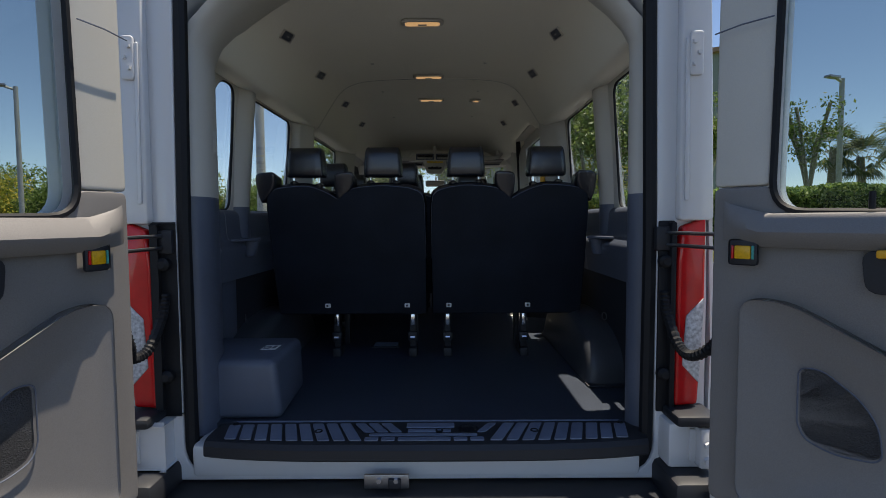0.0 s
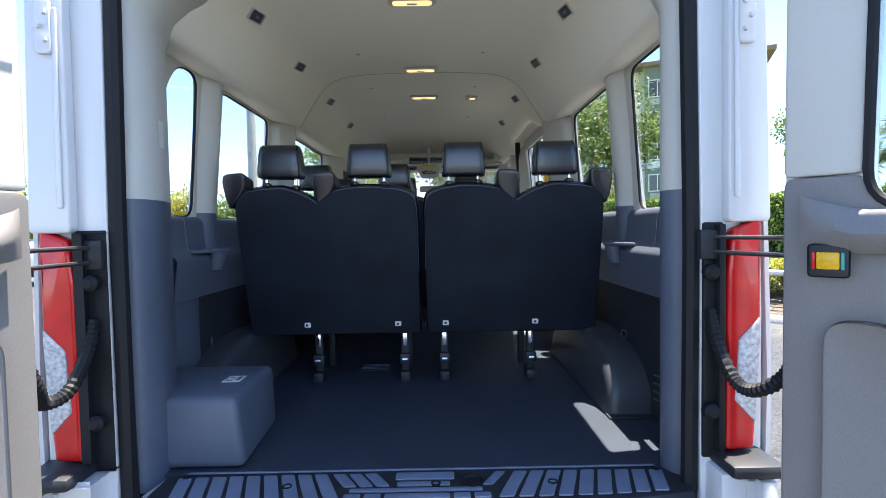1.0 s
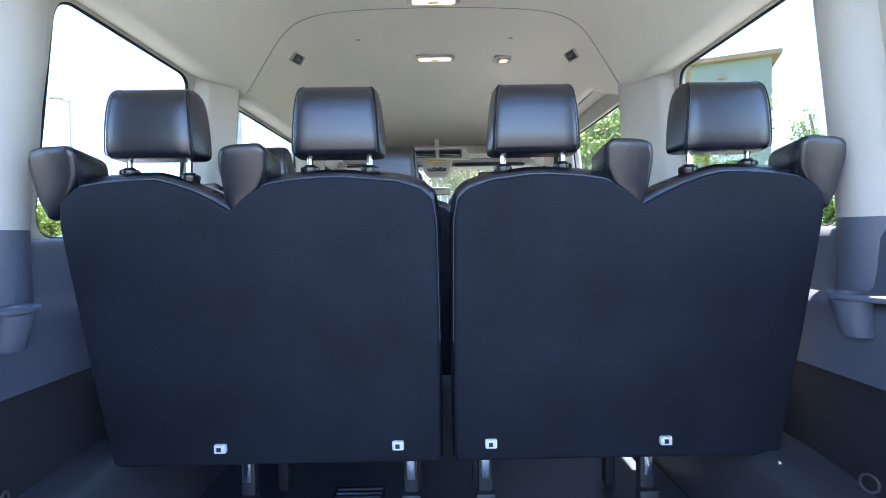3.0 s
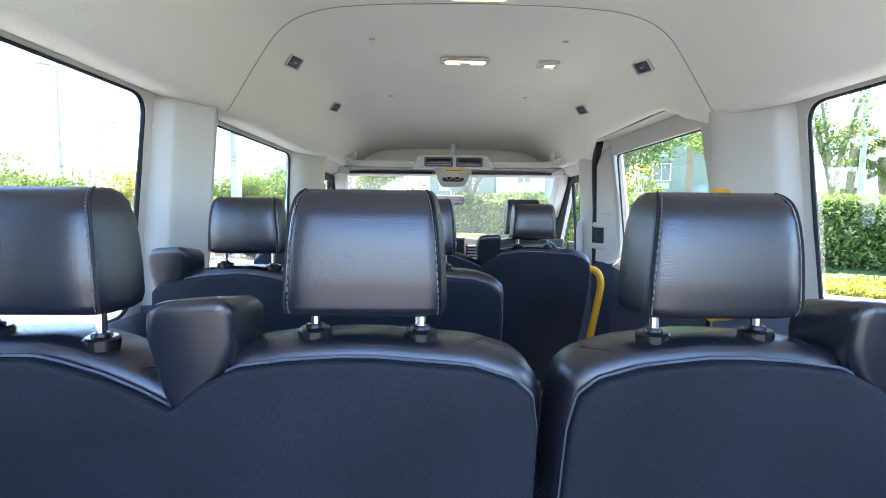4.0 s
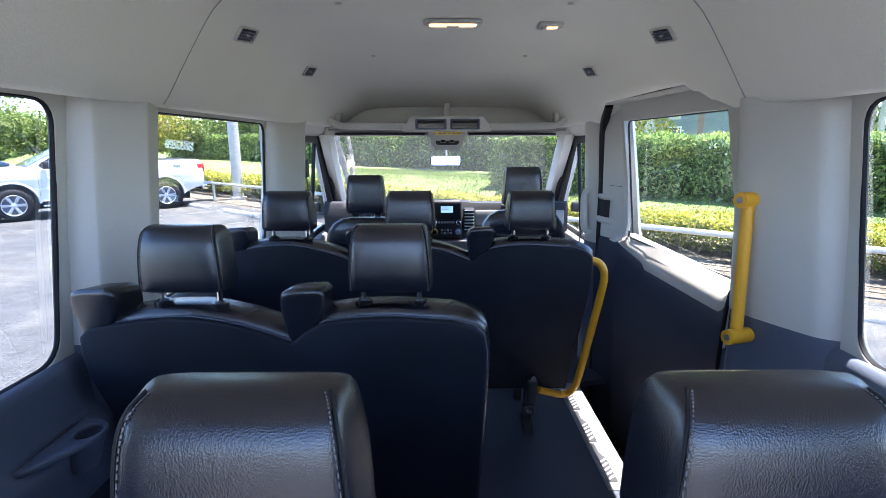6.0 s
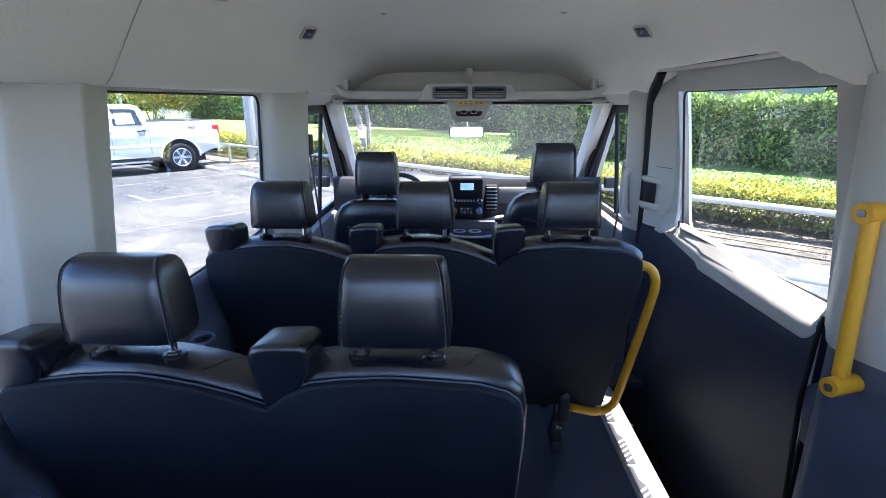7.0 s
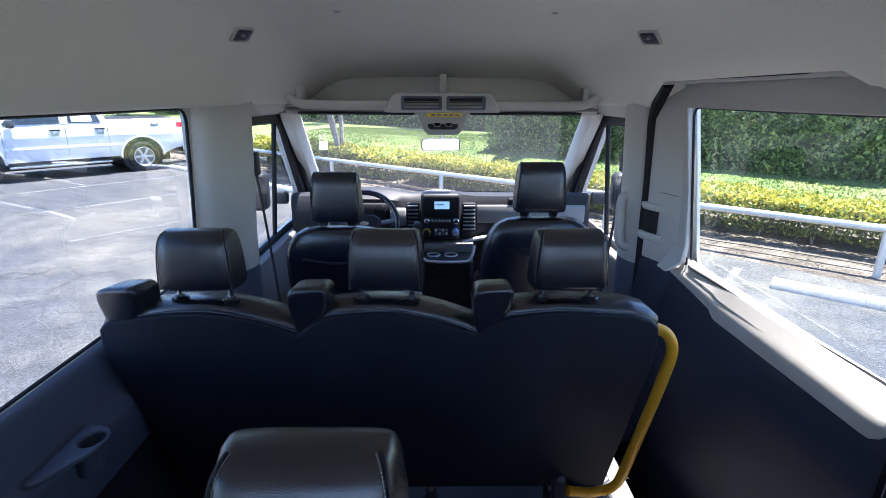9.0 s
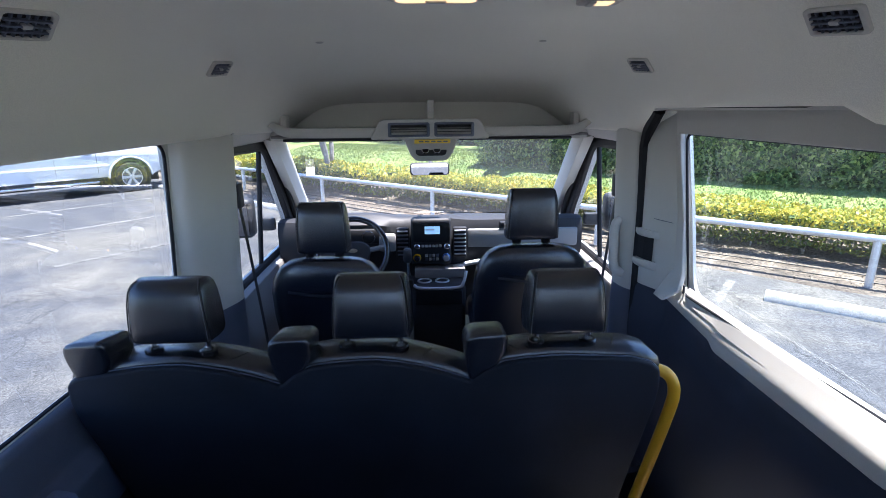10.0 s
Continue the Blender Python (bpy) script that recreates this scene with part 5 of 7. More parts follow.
front = [(0.893, 2.972), (0.882, 2.99), (0.866, 3.03), (0.849, 3.075), (0.833, 3.118), (0.829, 3.135), (0.836, 3.148)]
rows = [[(x - 0.012 * max(0, z - 1.0) / 0.47, y, z) for x, y in front] for z in (0.795, 0.9, 1.0, 1.1, 1.2, 1.3, 1.4, 1.472)]
part("front_lining", loft(rows), "grey_trim", sd, "light grey lining before the window", 50)
part("lining_joint", tube([(x - 0.0035, y, 1.075 - 0.003) for x, y in front[1:4]], 0.0014, 5), "dark_trim", sd)
part("seal", tube([(0.850, 3.166, -0.2), (0.842, 3.166, 0.6), (0.836, 3.166, 1.1), (0.824, 3.166, 1.34), (0.812, 3.12, 1.405), (0.80, 3.05, 1.450), (0.79, 3.0, 1.478)], 0.023, 8), "rubber", sd, "black rubber door seal")
part("seal", tube([(0.79, 3.0, 1.478), (0.775, 2.95, 1.484), (0.77, 2.3, 1.484), (0.78, 2.16, 1.480), (0.80, 1.97, 1.417)], 0.006, 8), "rubber", sd, "black rubber door seal")
part("seal", tube([(0.878, 1.956, 0.83), (0.866, 1.952, 0.77), (0.856, 1.948, 0.60), (0.868, 1.94, 0.3), (0.890, 1.94, 0.0), (0.905, 1.94, -0.25)], 0.007, 8), "rubber", sd, "black rubber door seal")
part("window_seal", tube([side_map(1, SD, 0.006)(Vector((y, z, 0))) for y, z in win3], 0.0045, 6, True), "rubber", sd, "black rubber window seal")
part("latch_pocket", loft([[(x - 0.004, y, z) for x, y in ((0.852, 3.065), (0.834, 3.112), (0.826, 3.150), (0.85, 3.155))] for z in (0.900, 0.995)], cap=True), "rubber", sd, "black latch recess", 0)
for z0, z1, reach in ((0.868, 0.902, 0.022), (0.993, 1.022, 0.016)):
    part("latch_lip", loft([[(0.860, 3.045, z), (0.846 - r, 3.082, z), (0.828 - r, 3.118, z), (0.822 - r * 0.8, 3.150, z), (0.850, 3.155, z)] for z, r in ((z0, reach * 0.25), ((z0 + z1) / 2, reach), (z1, reach * 0.8))], cap=True), "grey_trim", sd, "light grey lip at the latch recess", 60)
part("top_edge", box(0.768, 0.872, 1.99, 3.02, 1.474, 1.488, 0.002), "grey_trim", sd, "light grey top edge of the door")
part("lock_knob", rod((0.897, 2.895, 0.832), (0.897, 2.895, 0.862), 0.005, 8), "black_trim", sd)
handle = thing("pillar_grip", "light grey upright grab handle on the pillar", "grab handle")
part("grip", tube(smooth_path([(0.812, 3.245, 0.800), (0.785, 3.255, 0.808), (0.774, 3.262, 0.84), (0.772, 3.27, 0.92), (0.774, 3.278, 0.985), (0.784, 3.278, 1.018), (0.812, 3.268, 1.025)], 6), 0.021, 10), "grey_trim", handle, smooth=60)

# ---- front cab ----
for s in (-1, 1):
    belt = thing("seat_belt", "black front seat belt on the pillar", "seat belt", "front seat belts")
    x = 0.83 if s > 0 else 0.80
    by = 3.43 if s > 0 else 3.295
    part("guide", box(s * x - 0.02, s * x + 0.015, by - 0.025, by + 0.025, 1.10, 1.20, 0.008), "black_trim", belt)
    part("strap", loft([[(s * (x + dx), by + dy + k, z) for dx, k in ((-0.0, -0.022), (0.004, 0.022))] for dx, dy, z in ((-0.01, 0.0, 1.14), (-0.035, 0.06, 0.90), (-0.075, 0.13, 0.60), (-0.10, 0.18, 0.35))]), "rubber", belt)
    part("adjuster", box(s * (x + 0.025) - 0.006, s * (x + 0.025) + 0.006, by - 0.02, by, 0.95, 1.28, 0.003), "black_trim", belt)
    # front door with its window
    fd = thing("front_door", "closed front door with light grey and black lining", "van door", "front doors")
    wf = [(3.31, 0.66), (4.58, 0.66), (4.42, 0.86), (3.98, 1.27), (3.90, 1.30), (3.31, 1.315)]
    part("panel", warp(plate([(3.15, -0.42), (4.75, -0.42), (4.80, 0.68), (4.02, 1.36), (3.15, 1.38)], [ring_points(wf, 0.03, 3)], 0.05, 0.006, [0.3, 0.7, 0.9, 1.1, 1.25]), side_map(s, OUTER, -0.055)), "paint", fd, "white painted door frame")
    part("window_seal", tube([side_map(s, OUTER, -0.05)(Vector((y, z, 0))) for y, z in ring_points(wf, 0.03, 3)], 0.016, 6, True), "rubber", fd)
    part("inner_frame", warp(plate([(3.2, 0.625), (4.70, 0.625), (4.02, 1.345), (3.2, 1.36)], [ring_points(wf, 0.03, 3)], 0.01, 0.002, [0.9, 1.1, 1.25]), side_map(s, OUTER, -0.068)), "rubber", fd, "black inner window frame")
    part("divider", rod(side_map(s, OUTER, -0.04)(Vector((3.92, 0.66, 0))), side_map(s, OUTER, -0.04)(Vector((3.90, 1.30, 0))), 0.013, 8), "rubber", fd, "black window divider")
    part("lining", box(s * 0.90 - 0.03, s * 0.90 + 0.03, 3.2, 4.5, 0.0, 0.652, 0.02), "door_trim", fd, "grey lower door lining")
    pane = part("pane", warp(plate(ring_points(wf, 0.03, 3), (), 0.004), side_map(s, OUTER, -0.03)), "glass", fd)
    pane.visible_shadow = False
    part("opening_seal", tube(smooth_path([(s * 0.905, 3.17, 0.3), (s * 0.895, 3.17, 1.0), (s * 0.868, 3.19, 1.33), (s * 0.845, 3.30, 1.375), (s * 0.835, 3.75, 1.37), (s * 0.85, 4.02, 1.28), (s * 0.90, 4.5, 0.87), (s * 0.92, 4.65, 0.70)], 6), 0.020, 8), "rubber", fd, "black rubber door seal")
    # windshield pillar
    rows = []
    for k in np.linspace(0, 1, 9):
        c = Vector((s * (0.80 + 0.09 * k), 3.86 + 0.92 * k, 1.34 - 0.60 * k))
        rows.append([c + Vector((s * a, b, d)) for a, b, d in ((0.055, -0.02, 0.03), (0.035, -0.05, 0.01), (-0.02, -0.045, -0.005), (-0.045, 0.01, 0.015), (-0.03, 0.06, 0.06), (0.05, 0.05, 0.07))])
    solid("windshield_pillar", loft(rows, True, True), "grey_trim", "light grey cover on the windshield pillar", "trim", kind="structure", smooth=60)
    mir = thing("door_mirror", "black door mirror outside the front window", "door mirror", "door mirrors")
    part("housing", box(s * 1.19 - 0.09, s * 1.19 + 0.09, 4.28, 4.40, 0.72, 0.97, 0.04, 4), "black_trim", mir, smooth=60)
    part("glass", box(s * 1.19 - 0.072, s * 1.19 + 0.072, 4.274, 4.279, 0.745, 0.945, 0.002, 1), "dim_mirror", mir, "mirror glass")
    part("arm", box(s * 1.03 - 0.05, s * 1.03 + 0.05, 4.33, 4.38, 0.76, 0.84, 0.015), "black_trim", mir)

ws_rows = []
for k in np.linspace(0, 1, 7):
    row = []
    for x in np.linspace(-1, 1, 13):
        w = 0.81 + 0.10 * k
        row.append((x * w, 3.93 + 0.94 * k + 0.10 * (1 - x * x), 1.335 - 0.60 * k))
    ws_rows.append(row)
ws = solid("windshield", loft(ws_rows), "shield", "clear windshield", "windshield", kind="structure", smooth=80)
ws.visible_shadow = False
solid("windshield_header", box(-0.80, 0.80, 3.80, 4.02, 1.336, 1.40, 0.012), "grey_trim", "light grey trim along the windshield's top", "trim", kind="structure")
for a, b in ((-0.72, -0.14), (0.14, 0.70)):
    solid("sun_visor", box(a, b, 3.74, 3.80, 1.338, 1.352, 0.005), "black_trim", "dark folded sun visor above the windshield", "sun visor", "sun visors")
for s in (-1, 1):
    solid("cab_corner_trim", loft([[(s * x, y, z) for x, z in ((0.74, 1.46), (0.775, 1.40), (0.81, 1.352), (0.86, 1.335), (0.93, 1.335), (0.93, 1.46))] for y in (3.24, 3.5, 3.75, 3.9, 4.0)], True, True), "grey_trim",
          "light grey trim over the front door", "trim", kind="structure", smooth=50)
solid("cowl_top", box(-0.97, 0.97, 5.02, 5.45, 0.30, 0.58, 0.03), "paint", "white painted hood before the windshield", "hood", kind="structure")
sticker = solid("windshield_sticker", moved(plate(ring_points([(-0.025, -0.028), (0.025, -0.028), (0.025, 0.028), (-0.025, 0.028)], 0.005), (), 0.002), pose(-0.705, 4.215, 1.142, 58, 0, 8)), "pole", "pale sticker on the windshield", "sticker")

# overhead shelf with the rear heater console
shelf = thing("overhead_shelf", "light grey overhead shelf above the windshield", "shelf", at=(0, 0, -0.032))
lip = smooth_path([(-0.735, 3.47, 1.50), (-0.70, 3.50, 1.465), (-0.66, 3.52, 1.432), (-0.55, 3.535, 1.422), (0, 3.55, 1.42), (0.55, 3.535, 1.422), (0.66, 3.52, 1.432), (0.70, 3.50, 1.465), (0.735, 3.47, 1.50)], 5)
part("front_lip", loft([[p + Vector((0, -0.012, -0.022)), p + Vector((0, -0.02, 0.0)), p + Vector((0, -0.012, 0.018)), p + Vector((0, 0.01, 0.02)), p + Vector((0, 0.02, -0.02))] for p in lip], True, True), "grey_trim", shelf, smooth=60)
part("shelf_floor", box(-0.72, 0.72, 3.55, 3.98, 1.395, 1.408, 0.004), "door_trim", shelf, "dark grey shelf floor")
part("back", box(-0.74, 0.74, 3.90, 3.93, 1.40, 1.66, 0.004), "headliner", shelf, "light grey back of the shelf")
part("centre_strut", box(-0.017, 0.017, 3.62, 3.66, 1.44, 1.56, 0.006), "grey_trim", shelf)
for s in (-1, 1):
    part("end_bracket", box(s * 0.655 - 0.014, s * 0.655 + 0.014, 3.53, 3.60, 1.41, 1.50, 0.006), "grey_trim", shelf)
con = thing("overhead_console", "light grey overhead console with two air outlets", "console", at=(0, 0, -0.028))
face = pose(0.0, 3.50, 0, 90, 0, 0)
trap = ring_points([(-0.275, 1.385), (0.265, 1.385), (0.215, 1.472), (-0.225, 1.472)], 0.02, 3)
holes = [ring_points([(a, 1.402), (b, 1.402), (b, 1.452), (a, 1.452)], 0.006, 2) for a, b in ((-0.185, -0.012), (0.020, 0.185))]
part("face", moved(plate(trap, holes, 0.06, 0.006), face @ pose(0, 0, -0.06)), "grey_trim", con)
part("outlet_back", box(-0.20, 0.20, 3.56, 3.57, 1.39, 1.465), "black_trim", con)
for a, b in ((-0.185, -0.012), (0.020, 0.185)):
    out = part("outlet", moved(plate(ring_points([(a - 0.006, 1.396), (b + 0.006, 1.396), (b + 0.006, 1.458), (a - 0.006, 1.458)], 0.008, 2), [ring_points([(a + 0.008, 1.406), (b - 0.008, 1.406), (b - 0.008, 1.448), (a + 0.008, 1.448)], 0.005, 2)], 0.012, 0.002), face @ pose(0, 0, -0.006)), "dark_trim", con, "dark framed air outlet")
    for i in range(3):
        part("vane", box(a + 0.008, b - 0.008, 3.508, 3.53, 1.416 + i * 0.0115, 1.4185 + i * 0.0115), "black_trim", out)
lobe_out = ring_points([(-0.125, 1.39), (0.125, 1.39), (0.10, 1.31), (0.075, 1.275), (-0.075, 1.275), (-0.10, 1.31)], 0.02, 3)
part("lobe", warp(moved(plate(lobe_out, (), 0.12, 0.012), pose(0, 3.66, 0, 90, 0, 0)), lambda c: Vector((c.x, c.y + (1.39 - c.z) * 0.9, c.z))), "grey_trim", con)
part("warning_label", box(-0.075, 0.085, 3.50, 3.5385, 1.367, 1.383), "label_yellow", con, "yellow warning label")
for i in range(5):
    part("label_bar", box(-0.055 + i * 0.027, -0.035 + i * 0.027, 3.4992, 3.51, 1.372, 1.378), "dark_trim", con)
sw = part("switch_panel", moved(plate(ring_points([(-0.072, -0.028), (0.072, -0.028), (0.072, 0.028), (-0.072, 0.028)], 0.025, 4), (), 0.01, 0.003), pose(0, 3.600, 1.325, 48, 0, 0)), "black_trim", con, "black switch panel")
for s in (-1, 1):
    part("knob", moved(lathe([(0.015, 0), (0.015, 0.012), (0.010, 0.015)], 14), pose(s * 0.027, 3.594, 1.321, 48, 0, 0)), "gloss_black", sw)
    part("knob_ring", moved(tube([(0.016 * math.cos(a), 0.016 * math.sin(a), 0.013) for a in (2 * math.pi * j / 14 for j in range(14))], 0.0025, 5, True), pose(s * 0.027, 3.594, 1.321, 48, 0, 0)), "chrome", sw)
mirror = thing("rear_view_mirror", "black framed rear-view mirror on the windshield", "mirror")
part("shell", warp(box(-0.115, 0.105, 4.03, 4.07, 1.13, 1.20, 0.018, 3), lambda c: c), "black_trim", mirror)
part("glass", moved(plate(ring_points([(-0.107, -0.029), (0.097, -0.029), (0.097, 0.029), (-0.107, 0.029)], 0.014, 4), (), 0.003), pose(0, 4.027, 1.165, 87, 0, 1)), "mirror", mirror, "mirror glass")
part("stem", rod((0, 4.07, 1.17), (0, 4.20, 1.24), 0.010, 8), "black_trim", mirror)

# dashboard
dash = thing("dashboard", "black dashboard with a light grey band", "dashboard")
prof = [(4.25, 0.20), (4.16, 0.45), (4.10, 0.60), (4.085, 0.70), (4.085, 0.815), (4.105, 0.858), (4.15, 0.868), (4.30, 0.846), (4.48, 0.806), (4.75, 0.750), (4.92, 0.718), (4.92, 0.2)]
rows = []
for x in np.linspace(-0.89, 0.89, 31):
    k = 0.045 * math.exp(-((x - 0.0) / 0.17) ** 4)
    hood = 0.036 * math.exp(-((x + 0.42) / 0.20) ** 4)
    rows.append([(x, y + (0.095 * (1 - (x / 0.89) ** 2) if y > 4.7 else 0) - (k if z < 0.80 else 0) - (hood * 1.2 if 0.7 < z < 0.83 and y < 4.2 else 0), z + (hood if y < 4.2 and z > 0.75 else 0) + (k * 0.3 if z > 0.75 and y < 4.3 else 0)) for y, z in prof])
part("body", loft(rows, True, True), "dash", dash, smooth=50)
part("grey_band", warp(box(0.21, 0.86, 4.066, 4.10, 0.70, 0.810, 0.012), lambda c: c), "beige", dash, "light grey band")
part("grey_band", box(-0.30, -0.205, 4.00, 4.06, 0.70, 0.80, 0.015), "beige", dash)
part("lower_band", tube(smooth_path([(0.12, 4.015, 0.598), (0.22, 4.045, 0.612), (0.40, 4.062, 0.630), (0.86, 4.068, 0.650)], 6), 0.014, 8), "galvanized", dash, "silver trim strip", 60)
part("glovebox_line", box(0.26, 0.84, 4.088, 4.11, 0.50, 0.61, 0.012), "black_trim", dash)
stack = part("control_panel", box(-0.118, 0.112, 3.995, 4.08, 0.615, 0.892, 0.022, 3), "dash", dash, "black centre stack with screen and dials")
part("screen_frame", box(-0.108, 0.102, 3.984, 4.0, 0.755, 0.872, 0.010), "rubber", stack)
scr = part("screen", box(-0.040, 0.046, 3.981, 3.986, 0.806, 0.850), "display", stack, "lit blue and white display")
part("screen_bar", box(-0.035, 0.015, 3.9795, 3.982, 0.828, 0.835), "label_white", scr)
for x in (-0.085, 0.085):
    part("dial", moved(lathe([(0.017, 0), (0.017, 0.016), (0.012, 0.02)], 16), pose(x, 3.992, 0.735, 90, 0, 0)), "chrome", stack, "small audio dial")
for i in range(6):
    part("button", box(-0.060 + i * 0.020, -0.044 + i * 0.020, 3.986, 4.0, 0.727, 0.741, 0.003), "pole", stack)
for x, c in ((-0.085, "amber"), (0.082, "blue")):
    part("dial_ring", moved(lathe([(0.023, 0), (0.023, 0.006), (0.019, 0.008)], 18), pose(x, 3.993, 0.666, 90, 0, 0)), c, stack, "heater dial with a coloured ring")
    part("dial", moved(lathe([(0.018, 0), (0.018, 0.022), (0.013, 0.026)], 16), pose(x, 3.993, 0.665, 90, 0, 0)), "pole" if c == "blue" else "gloss_black", stack)
for i in range(4):
    for j in range(2):
        part("button", box(-0.040 + i * 0.021, -0.024 + i * 0.021, 3.987, 4.0, 0.648 + j * 0.022, 0.664 + j * 0.022, 0.003), "pole" if (i + j) % 2 else "dark_trim", stack)
for a, b in ((-0.205, -0.128), (0.122, 0.205)):
    v = part("air_outlet", box(a, b, 4.02, 4.07, 0.655, 0.832, 0.014), "rubber", dash, "tall air outlet with level vanes")
    for i in range(7):
        part("vane", box(a + 0.008, b - 0.008, 4.008, 4.03, 0.675 + i * 0.023, 0.682 + i * 0.023, 0.002), "galvanized" if a > 0 else "dark_trim", v)
part("side_outlet", box(0.40, 0.50, 4.055, 4.12, 0.822, 0.850, 0.006), "rubber", dash)
lowc = part("lower_console", box(-0.115, 0.185, 3.86, 4.14, 0.0, 0.545, 0.03, 3), "black_trim", dash, "black lower console with a silver-edged tray")
part("tray_edge", tube(smooth_path([(-0.105, 3.862, 0.545), (-0.06, 3.85, 0.530), (0.13, 3.85, 0.530), (0.170, 3.858, 0.555), (0.188, 3.88, 0.617)], 5), 0.009, 8), "galvanized", lowc, "silver tray edge")
part("console_band", box(-0.10, 0.19, 3.975, 4.10, 0.545, 0.600, 0.008), "door_trim", dash, "grey band under the controls")
for x in (-0.045, 0.055):
    part("cup_holder", moved(tube([(0.036 * math.cos(a), 0.036 * math.sin(a), 0) for a in (2 * math.pi * j / 24 for j in range(24))], 0.006, 6, True), pose(x, 3.93, 0.546)), "galvanized", lowc, "pale ring of a cup holder")
part("tray", box(-0.10, 0.165, 3.845, 3.88, 0.43, 0.515, 0.008), "rubber", lowc)
part("gear_boot", box(-0.155, -0.105, 3.86, 3.95, 0.52, 0.58, 0.015), "rubber", dash)
gear = part("gear_lever", rod((-0.13, 3.90, 0.56), (-0.135, 3.865, 0.70), 0.009, 8), "chrome", dash, "chrome gear lever with a black knob")
part("knob", box(-0.158, -0.112, 3.84, 3.89, 0.675, 0.76, 0.018, 3), "black_trim", gear)
part("key_switch", moved(lathe([(0.013, 0), (0.013, 0.008)], 12), pose(0.15, 4.05, 0.585, 90, 0, 0)), "chrome", dash)
wheel = thing("steering_wheel", "black leather steering wheel with silver spokes", "steering wheel", at=pose(-0.43, 3.86, 0.745) @ pose(0, 0, 0, 62, 0, 0))
part("rim", tube([(0.185 * math.cos(a), 0.185 * math.sin(a), 0) for a in (2 * math.pi * j / 40 for j in range(40))], 0.0155, 10, True), "leather", wheel, smooth=70)
part("hub", moved(plate(ring_points([(-0.085, -0.055), (0.085, -0.055), (0.095, 0.03), (0.05, 0.06), (-0.05, 0.06), (-0.095, 0.03)], 0.03, 4), (), 0.05, 0.014), pose(0, 0, -0.05)), "black_trim", wheel)
part("badge", moved(lathe([(0.026, 0), (0.026, 0.003)], 18), pose(0, 0.005, 0.0) @ Matrix.Diagonal((1, 0.45, 1, 1))), "chrome", wheel, "plain oval badge")
for a in (0.15, math.pi - 0.15, -math.pi / 2):
    part("spoke", rod((0.07 * math.cos(a), 0.07 * math.sin(a), -0.03), (0.18 * math.cos(a), 0.18 * math.sin(a), -0.003), 0.014, 8), "steel", wheel, "silver spoke")
part("column", rod((0, 0, -0.05), (0, 0, -0.25), 0.04, 12), "black_trim", wheel)
clu = part("instrument_cluster", box(-0.58, -0.28, 4.02, 4.06, 0.74, 0.83, 0.02), "rubber", dash, "dark instrument cluster")
for x in (-0.50, -0.36):
    part("gauge_ring", moved(tube([(0.036 * math.cos(a), 0.036 * math.sin(a), 0) for a in (2 * math.pi * j / 24 for j in range(24))], 0.003, 5, True), pose(x, 4.017, 0.785, 90, 0, 0)), "chrome", clu)

# louvres low on the right lining, a catch on the left corner pillar, a ribbed floor inlet
lou = thing("air_louvre", "black louvre in the lower lining beside the tailgate", "louvre")
for i in range(4):
    part("slat", warp(box(0.892, 0.902, 0.30, 0.42, 0.09 + i * 0.03, 0.096 + i * 0.03, 0.002, 1), lambda c: Vector((c.x, c.y, c.z - (c.y - 0.30) * 0.12))), "dark_trim", lou)
solid("pillar_catch", box(-0.775, -0.745, 0.085, 0.135, 0.99, 1.08, 0.010, 3), "grey_trim", "small light grey catch on the corner pillar", "catch")
inlet = thing("floor_inlet", "black ribbed inlet plate in the floor under the bench", "floor grille")
part("plate", box(-0.33, -0.17, 1.14, 1.26, 0.0, 0.006, 0.002, 1), "black_trim", inlet)
for i in range(4):
    part("rib", box(-0.32, -0.18, 1.155 + i * 0.026, 1.165 + i * 0.026, 0.005, 0.010, 0.002, 1), "dark_trim", inlet)


# ---- outside ----
GROUND = -0.72
U, N = Vector((0.766, -0.643, 0)), Vector((0.643, 0.766, 0))
rng = np.random.default_rng(7)


def lot(s, n, z=0.0):
    """A place by its distance along and away from the car park's edge."""
    return U * s + N * n + Vector((0, 0, z))


LOT = Matrix((( U.x, N.x, 0, 0), (U.y, N.y, 0, 0), (0, 0, 1, 0), (0, 0, 0, 1)))


def bank(n):
    """Height of the planted bank beyond the car park's edge."""
    k = min(1.0, max(0.0, (n - 9.2) / 4.2))
    return GROUND + 0.02 + 0.90 * (k * k * (3 - 2 * k))


bm = bmesh.new()
vs = [bm.verts.new((x, y, GROUND)) for x, y in ((-900, -900), (900, -900), (900, 900), (-900, 900))]
bm.faces.new(vs)
solid("ground", bm, "asphalt", "worn grey asphalt car park", "ground", kind="structure", smooth=0)
rows = []
for n in (8.55, 8.62, 8.8, 9.0, 9.2, 9.5, 9.8, 10.1, 10.45, 10.8):
    rows.append([lot(s, n + 0.10 * noise.noise((s * 0.9, 0, 0)) * (1 if n < 8.7 else 0), (GROUND - 0.02 if n < 8.6 else bank(n)) + 0.012 * noise.noise((s * 2.1, n * 2.3, 1))) for s in np.linspace(-60, 30, 200)])
solid("mulch_bed", loft(rows), "mulch", "strip of brown bark mulch along the asphalt", "flower bed", kind="structure", smooth=60)
rows = []
for n in [10.7, 11, 11.5, 12, 12.5, 13, 14, 16, 20, 30, 60]:
    rows.append([lot(s, n, bank(n) + 0.01 + 0.02 * noise.noise((s * 0.8, n * 0.8, 5))) for s in np.linspace(-70, 45, 160)])
